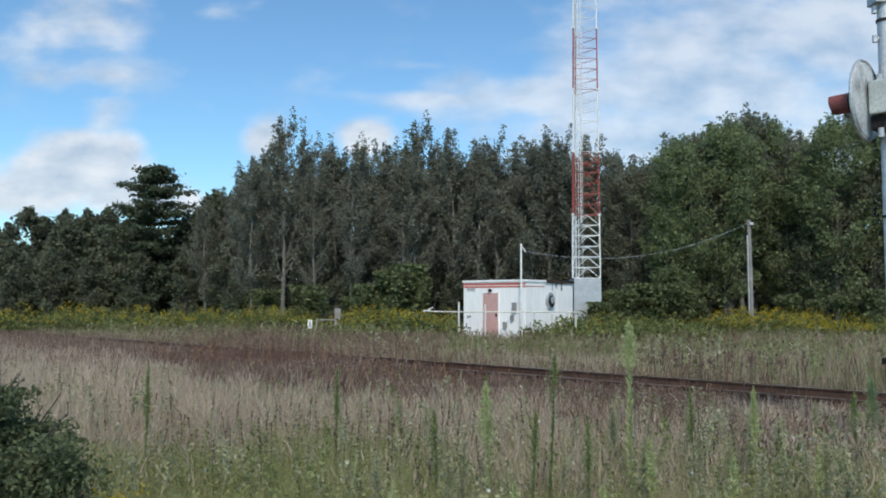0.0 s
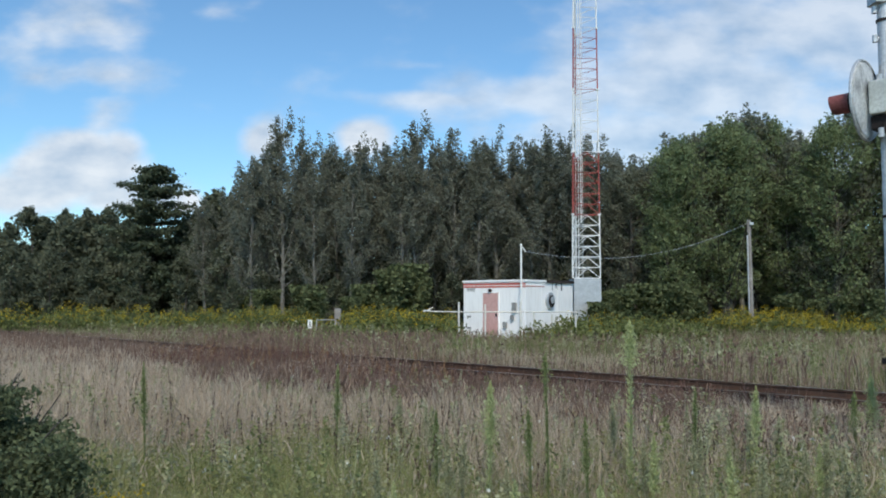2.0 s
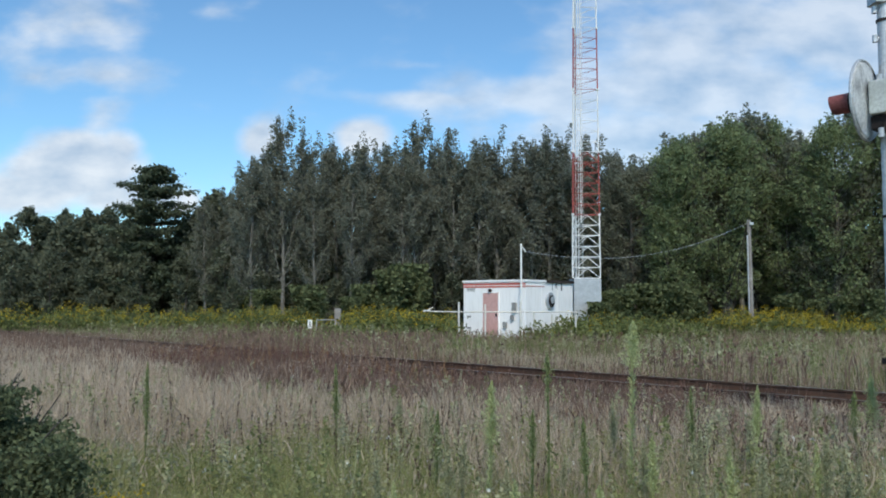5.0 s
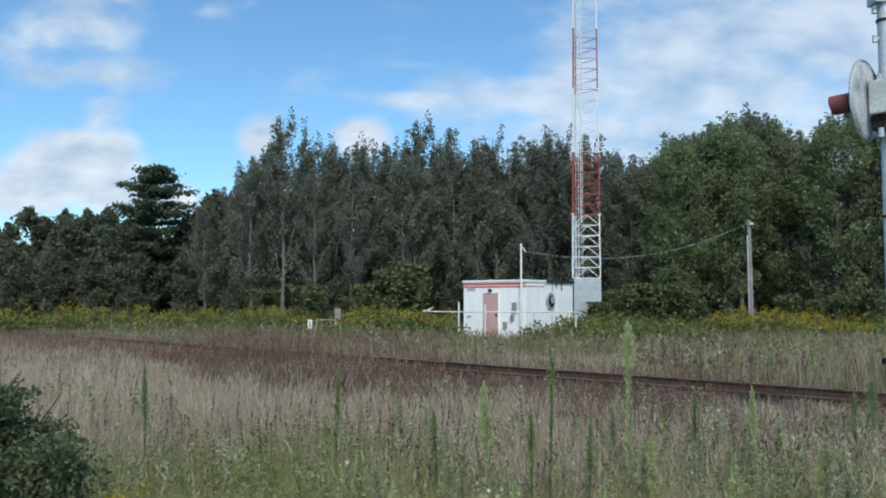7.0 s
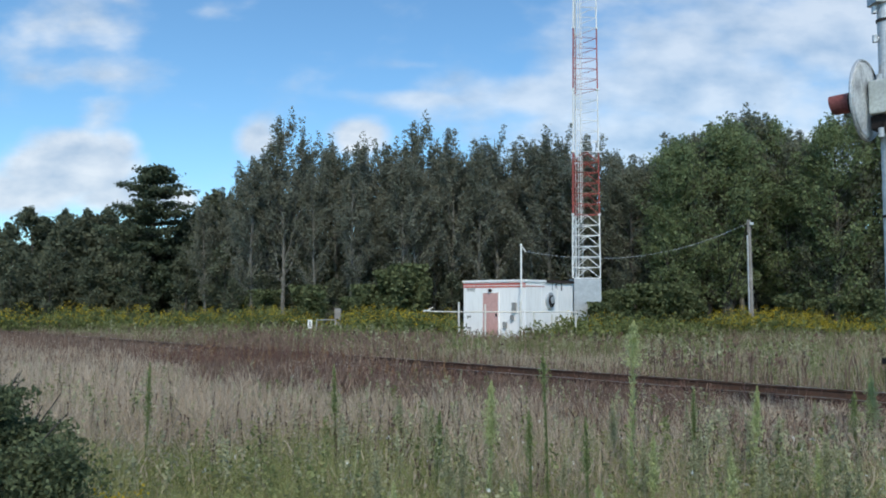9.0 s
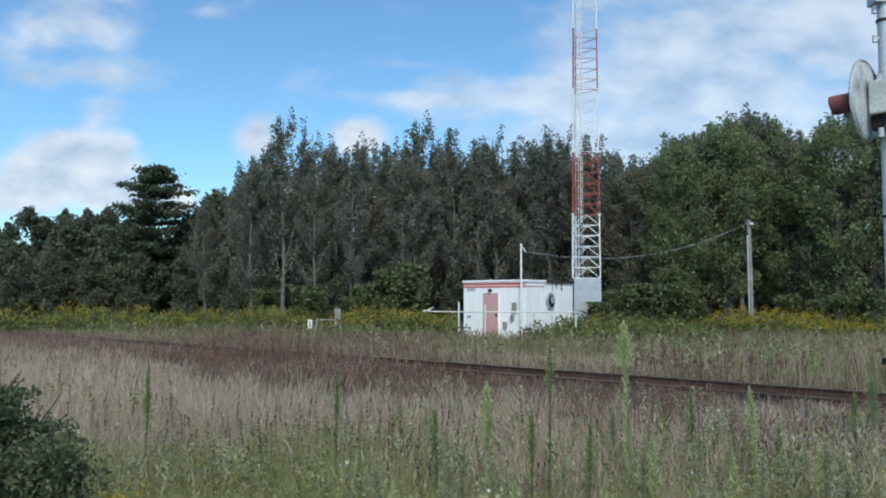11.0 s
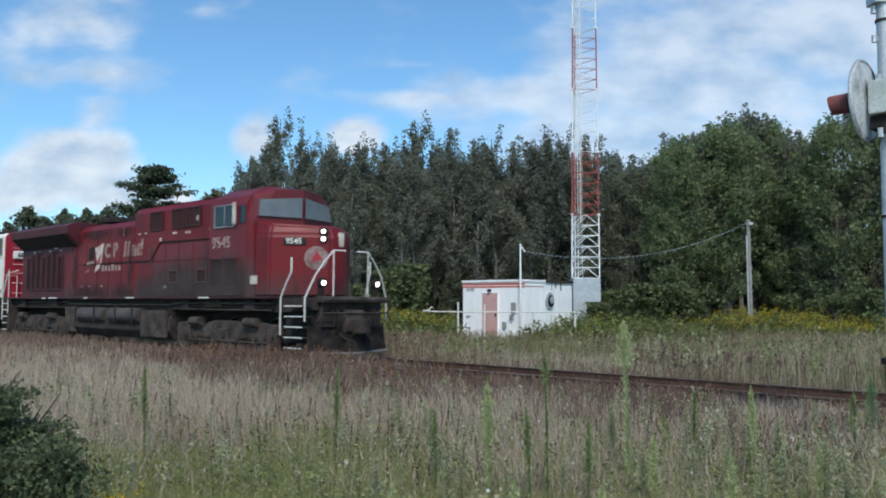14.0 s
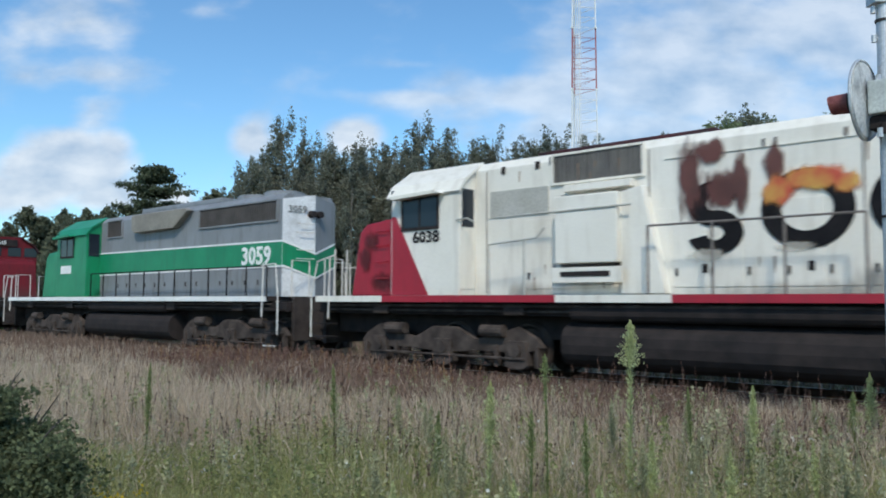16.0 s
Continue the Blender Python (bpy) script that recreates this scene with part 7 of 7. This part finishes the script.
    panel(o, "box_base", X(-34.65), X(-33.1), 1.9, 2.2, -1.28, M_WHITE, 0.05, 0.01, "", bx)
    bm = B()
    prism(bm, [(X(-33.2), 1.68), (X(-33.2), 3.62), (X(-32.75), 3.7), (X(-32.3), 1.68)], -1.18, -0.95, "y", 0.02)
    part("duct_casing", bm, M_WHITE, o)
    for s, z in ((-36.2, 4.28), (-35.3, 4.30), (-34.95, 4.34), (-31.7, 2.05), (-29.9, 2.05), (-25.0, 2.05), (-24.3, 2.05)):
        panel(o, "inspection_port", X(s), X(s + 0.1), z, z + 0.16, -0.962, M_SOOT, 0.012, 0.0)
    panel(o, "lower_plate", X(-22.95), X(-22.2), 1.85, 2.05, -0.962, M_GREYCREAM, 0.012, 0.0)
    panel(o, "lower_plate", X(-22.15), X(-21.9), 1.85, 2.05, -0.962, M_GREYCREAM, 0.012, 0.0)
    bm = B()
    prism(bm, [(X(-32.4), 4.16), (X(-26.9), 4.16), (X(-26.9), 4.185), (X(-32.4), 4.185)], -0.972, -0.95, "y")
    part("hood_seam", bm, M_WHITE, o)
    bm = B()
    box(bm, X(-27.2), X(-25.3), -0.6, 0.6, 4.6, 4.86, 0.05)
    part("roof_box", bm, M_WHITE, o)
    bm = B()
    box(bm, X(-35.4), X(-31.5), -0.75, 0.75, 4.6, 4.68, 0.02)
    part("roof_hatch", bm, M_REDTOP, o, "dark red roof hatch")
    roof_fan(o, X(-23.9), 4.60, 0.62, M_SOOT)
    roof_fan(o, X(-22.55), 4.60, 0.62, M_SOOT)
    # big black emblem of a curved bar and two rings, with paint over it
    for cx, a, nm in ((-29.9, 0, "emblem_ring"), (-28.22, 0, "emblem_ring")):
        bm = B()
        ring(bm, X(cx), 3.07, 0.66, 0.37, -0.985, -0.95, squeeze=1.12)
        part(nm, bm, M_BLACKPAINT, o, "large black painted ring")
    bm = B()
    ring(bm, X(-31.45), 2.75, 0.40, 0.13, -0.985, -0.95, -165, 90, 26, squeeze=1.25)
    part("emblem_curve", bm, M_BLACKPAINT, o, "large black painted curve")
    bm = B()
    ring(bm, X(-31.45), 3.27, 0.40, 0.13, -0.986, -0.95, 15, 270, 26, squeeze=1.25)
    part("emblem_curve", bm, M_BLACKPAINT, o, "large black painted curve")
    def over(name, x0, x1, z0, z1, y, mt, label):
        film(o, name, X(x0), X(x1), z0, z1, y, mt, label)
    over("paint_blotch", -32.5, -30.0, 2.85, 4.55, -0.988, spray("brown spray paint", (0.13, 0.045, 0.038), (0.09, 0.035, 0.03), [(X(x), z, w, h) for x, z, w, h in ((-31.9, 3.75, 0.26, 0.8), (-31.5, 4.2, 0.3, 0.26), (-31.3, 3.5, 0.4, 0.42), (-30.98, 3.62, 0.2, 0.55), (-30.4, 3.85, 0.2, 0.4))]), "brown sprayed blotch over the emblem")
    over("paint_blotch", -30.9, -28.9, 2.9, 4.1, -0.991, spray("orange spray paint", (0.62, 0.36, 0.08), (0.55, 0.09, 0.05), [(X(x), z, w, h) for x, z, w, h in ((-29.75, 3.58, 0.6, 0.24), (-30.35, 3.4, 0.3, 0.3), (-29.3, 3.45, 0.25, 0.2))], 0.9), "orange sprayed patch on the ring")
    over("paint_wear", -32.3, -27.4, 2.2, 2.84, -0.988, spray("flaked white patches", (0.66, 0.63, 0.55), (0.6, 0.57, 0.5), [(X(x), z, w, h) for x, z, w, h in ((-31.6, 2.36, 0.4, 0.14), (-30.1, 2.45, 0.35, 0.1), (-28.3, 2.45, 0.3, 0.1))], 0.5), "white flakes through the black lettering")
    over("grime_film", -36.0, -21.8, 1.68, 2.19, -0.988, spray("brown road grime", (0.22, 0.17, 0.125), (0.15, 0.115, 0.085), [(X(x), z, w, h) for x, z, w, h in ((-35.5, 1.7, 1.0, 0.3), (-29.5, 1.66, 3.0, 0.28), (-24.5, 1.66, 3.0, 0.25), (-28.9, 1.8, 0.4, 0.4), (-26.0, 1.9, 0.7, 0.3))], 0.35, 0.8, 0.12), "thin brown streaked road grime")
    for s0 in (-36.62, -32.72, -29.05, -27.0, -24.32):
        panel(o, "panel_seam", X(s0), X(s0 + 0.022), 1.7, 4.38, -0.966, M_RAILDIM, 0.004, 0.0)
    for s0, z0 in ((-31.9, 4.28), (-30.6, 4.3), (-29.3, 4.32), (-28.0, 4.32), (-25.6, 3.45), (-24.4, 3.45), (-23.2, 3.45)):
        for dx in (0.0, 0.2):
            panel(o, "door_latch", X(s0 + dx), X(s0 + dx + 0.05), z0 - 0.14, z0, -0.966, M_RAILDIM, 0.02, 0.0)
    for z0 in (2.1, 2.5, 2.9, 3.25):
        rail_run(o, [(X(-40.1), -0.96, z0), (X(-40.1), -1.02, z0), (X(-39.7), -1.02, z0), (X(-39.7), -0.96, z0)], 0.014, M_SOORED, "grab_iron")
    film(o, "grime_film", X(-41.0), X(-39.06), 1.7, 3.4, -0.968, spray("dark nose smudges", (0.10, 0.012, 0.016), (0.06, 0.012, 0.014), [(X(x), z, w, h) for x, z, w, h in ((-40.3, 3.0, 0.35, 0.3), (-40.5, 2.6, 0.3, 0.4), (-39.9, 2.0, 0.5, 0.3))], 0.7, 0.7, 0.5), "dark smudges on the red nose")
    # rust runs and scuffs on the white side
    for k in range(46):
        s0 = random.uniform(-36.0, -22.2)
        z0 = random.choice((2.05, 2.3, 3.3, 3.5, 4.1, 4.3))
        h = random.uniform(0.06, 0.34)
        w = random.uniform(0.015, 0.05)
        bm = B()
        prism(bm, [(X(s0), z0), (X(s0 + w), z0), (X(s0 + w * 0.6), z0 - h), (X(s0 + w * 0.35), z0 - h)], -0.972, -0.95, "y")
        part("rust_run", bm, M_RUSTRUN, o)
    letters(o, "6038", X(-38.35), -1.51, 2.86, 0.36, M_BLACKPAINT, squeeze=1.15)
    for pts in ([(-36.1, 1.66), (-36.1, 2.72), (-34.9, 2.80), (-34.7, 3.0)], [(-35.2, 1.66), (-35.2, 2.78)], [(-37.0, 3.3), (-36.7, 3.32), (-36.5, 3.22)]):
        rail_run(o, [(X(s), -1.52, z) for s, z in pts], 0.02, M_GREYCREAM)
    rail_run(o, [(X(-36.0), -1.33, 3.30), (X(-32.9), -1.33, 3.34)], 0.02, M_GREYCREAM)
    for y, x in ((-1.3, X(-41.3)), (-0.9, X(-41.3))):
        rail_run(o, [(x, y, 1.66), (x, y, 2.85)], 0.022, M_PALE, "stanchion")
    return o


M_RUSTRUN = surf("rust run", (0.30, 0.22, 0.16), (0.2, 0.13, 0.09), 4, 30, 0.8)
M_GREYCREAM = surf("grey-cream paint", (0.46, 0.45, 0.41), (0.38, 0.37, 0.33), 1.2, 30, 0.6)
second = build_second()

# third unit, green and grey
S3 = -42.7


def build_third():
    L = 21.0
    o, cab, nose = emd("green_locomotive", "grey and emerald green narrow-hood diesel with white stripes", S3, L, -1.3, -12.45, -15.0, -17.7, (M_GREY, M_GREEN, M_GREEN, M_GREEN, (M_TOWERWHITE,)), 3.95, front_sill=1.2, tank=(6.6, 12.6), rail_mat=M_BLACKPAINT, rail_z=2.52, runs=((-1.3, -12.1, 2.5),), pitch=0.98)

    def X(s):
        return s - S3
    y = -0.966
    bm = B()
    prism(bm, [(X(-55.2), 2.46), (X(-44.0), 2.49), (X(-44.0), 3.20), (X(-55.2), 3.26)], y - 0.006, -0.95, "y")
    part("green_band", bm, M_GREEN, o, "broad green side band")
    for z0, z1 in ((2.44, 2.49), (3.25, 3.20)):
        bm = B()
        prism(bm, [(X(-55.2), z0), (X(-44.0), z1), (X(-44.0), z1 + 0.05), (X(-55.2), z0 + 0.05)], y - 0.012, -0.95, "y")
        part("white_stripe", bm, M_TOWERWHITE, o, "thin white stripe")
    letters(o, "3059", X(-45.95), y - 0.014, 2.60, 0.72, M_TOWERWHITE, squeeze=1.02)
    slat_grille(o, "radiator_grille", X(-48.3), X(-44.25), 3.84, 4.38, -0.95, M_GREY, M_DARKGRILLE, 34, "dark radiator grille")
    slat_grille(o, "intake_grille", X(-54.6), X(-53.5), 3.85, 4.42, -0.95, M_GREY, M_DARKGRILLE, 12, "dark intake grille")
    bm = B()
    prism(bm, [(X(-52.4), 4.0), (X(-52.2), 3.88), (X(-49.6), 3.9), (X(-48.7), 4.42), (X(-48.9), 4.5), (X(-52.4), 4.5)], -1.18, -0.95, "y", 0.03)
    part("resistor_box", bm, M_GREYTAN, o, "tan side box on the hood")
    bm = B()
    box(bm, X(-52.6), X(-47.5), -0.7, 0.7, 4.6, 4.78, 0.05)
    part("roof_blister", bm, M_GREY, o)
    roof_fan(o, X(-46.6), 4.60, 0.6, M_GREY)
    roof_fan(o, X(-45.2), 4.60, 0.6, M_GREY)
    # wedge-shaped hood end, one face coloured paler as if lit, with a green chevron
    out = 0.30
    end = None
    for sg, mt, lab in ((-1, M_ENDLIT, "hood end half with skylight painted in"), (1, M_GREY, "grey half of the hood end")):
        bm = B()
        lo, hi = [(-1.3, sg * 0.955), (-1.3 + out, 0.0), (-1.3, 0.0)], [(-1.3, sg * 0.955), (-1.3 + out * 0.85, 0.0), (-1.3, 0.0)]
        a = [bm.verts.new((x, y, 1.66)) for x, y in lo]
        c = [bm.verts.new((x, y, 4.42 if y else 4.58)) for x, y in hi]
        bm.faces.new(a)
        bm.faces.new(c)
        for q in range(3):
            bm.faces.new((a[q], a[(q + 1) % 3], c[(q + 1) % 3], c[q]))
        e = part("hood_end", bm, mt, o, lab)
        end = end or e
        m = pose(-1.3 + out, 0, 0, 0, 0, -sg * math.degrees(math.atan2(out, 0.955)) * -1)
        for nm, mt2, z0, z1, lift in (("chevron", M_GREEN, 2.22, 2.86, 0.008), ("chevron_edge", M_TOWERWHITE, 2.86, 2.92, 0.012), ("chevron_edge", M_TOWERWHITE, 2.16, 2.22, 0.012)):
            bm = B()
            prism(bm, [(sg * 0.99, z0 + 0.34), (sg * 0.99, z1 + 0.34), (0.0, z1), (0.0, z0)], 0.0, lift, "x")
            part(nm, bm, mt2, e, "green chevron on the hood end" if nm == "chevron" else "", m)
    me = text_mesh("3059", 0.28, 0.004)
    me.materials.append(M_GREYPAINT)
    part("board_digits", me, M_GREYPAINT, end, m=pose(-1.3 + out * 0.2, -0.80, 4.05, 90, 0, 90 - math.degrees(math.atan2(out, 0.955))))
    for yy in (-0.13, 0.13):
        bm = B()
        tube(bm, [(-1.13, yy, 4.02), (-0.92, yy, 4.02)], 0.1, 14)
        part("rear_headlight", bm, M_SOOT, end)
    for z in (2.75, 3.0, 3.5, 3.75):
        rail_run(o, [(-1.17, -0.55, z), (-1.06, -0.55, z - 0.02), (-0.92, -0.1, z - 0.02), (-1.03, -0.1, z)], 0.012, M_PALE, "grab_iron")
    panel(o, "cab_emblem", X(-57.3), X(-56.4), 2.55, 2.85, -1.5, M_TOWERWHITE, 0.01, 0.0, "small white emblem patch", cab)
    return o


M_DARKGRILLE = surf("dark intake screen", (0.055, 0.05, 0.048), (0.09, 0.082, 0.078), 2, 80, 0.8, 0.1, 0.3)
M_GREYTAN = surf("tan-grey box paint", (0.27, 0.25, 0.21), (0.2, 0.185, 0.16), 2, 30, 0.7)
# pale base holds the skylight on the near face; the stains are dirt
M_ENDLIT = surf("grey enamel with light painted in", (0.74, 0.75, 0.76), (0.64, 0.65, 0.66), 1, 30, 0.5, stain=(0.3, 0.3, 0.29), amount=0.4)
third = build_third()

# fourth unit, red, turned about: cab ahead
S4 = -63.7


def build_fourth():
    L = 21.0
    o, cab, nose = emd("red_locomotive", "faded red narrow-hood diesel, cab end coupled to the green unit", S4, L, -1.3, -14.6, -17.2, -18.9, (M_RED, M_REDTOP, M_RED, M_RED, (M_TOWERWHITE,)), 3.95, front_sill=1.2, tank=(6.6, 12.6))
    bm = B()
    box(bm, -17.3, -17.2, -0.55, 0.55, 4.16, 4.5, 0.02)
    b = part("number_board", bm, M_SOOT, cab, "dark number board")
    me = text_mesh("5615", 0.24, 0.004)
    me.materials.append(M_TOWERWHITE)
    part("board_digits", me, M_TOWERWHITE, b, m=pose(-17.305, 0.45, 4.25, 90, 0, -90))
    for k, w in enumerate((0.3, 0.2, 0.32, 0.2)):
        panel(o, "wordmark_shape", -17.4 - 0.4 * k - w, -17.4 - 0.4 * k, 2.45, 2.8, 0.99, M_CREAM, 0.03, 0.0)
    return o


fourth = build_fourth()


# ---- motion ----
def way(t):
    """How far the lead unit has come along the track."""
    d = t - 14.5
    if d < -2:
        return -7.18 - 2 * 21.408 + 0.275 * 4 + (d + 2) * (21.408 - 0.55 * 2)
    return -7.18 + 21.408 * d + 0.275 * d * d + nudge_at(t)


def nudge_at(t):
    """Small unevenness of the film's own clock."""
    xs, vs = zip(*NUDGE)
    return float(np.interp(t, xs, vs))


NUDGE = ((12.5, 0.1), (13.0, 0.15), (13.5, 0.27), (14.0, 0.4), (14.5, 0.08), (15.0, 0.0), (15.5, 0.0), (16.0, 0.0))


def motions():
    far = 2400
    walk(clouds, [(0, pose(0, far, 1.5)), (8, pose(-17, far, 3)), (16, pose(-34, far, 5))])
    times = [0, 2, 4, 6, 8, 10, 11, 12, 12.5, 13, 13.5, 14, 14.5, 15, 15.5, 16]
    for unit, at, turn in ((lead, C1, 0), (second, S2, 0), (third, S3, 0), (fourth, S4 - 21.0, 180)):
        walk(unit, [(t, TRACK @ pose(way(t) + at, 0, 0, 0, 0, turn)) for t in times])
    # wheels roll on the rail; the turned unit's wheels roll the other way in its own space
    rows = []
    for f in range(0, 481):
        t = f / 30
        rows.append((t, math.degrees(way(t) / 0.53) % 360))
    for w, dx in wheelsets:
        back = -1 if w.parent.parent == fourth else 1
        walk(w, [(t, pose(dx, 0, 0.53, 0, back * a, 0)) for t, a in rows])
    # plants nod in the wind
    for k, w in enumerate(swaying[:14]):
        p = w.matrix_world.translation.copy()
        walk(w, [(0.5 * i, pose(p.x, p.y, p.z, 1.0 * math.sin(i * 1.1 + k), 1.6 * math.sin(i * 0.83 + k * 1.7) + 0.8 * math.sin(i * 1.9 + k), 0)) for i in range(33)])
    for k, w in enumerate(poplars[:26]):
        b = w.matrix_basis.copy()
        loc, rot, sc = b.decompose()
        base = Matrix.LocRotScale(loc, None, None)
        walk(w, [(0.5 * i, base @ pose(0, 0, 0, 0, 0.35 * math.sin(i * 0.77 + k * 0.9) + 0.25 * math.sin(i * 1.7 + k), 0) @ rot.to_matrix().to_4x4()) for i in range(33)])


motions()
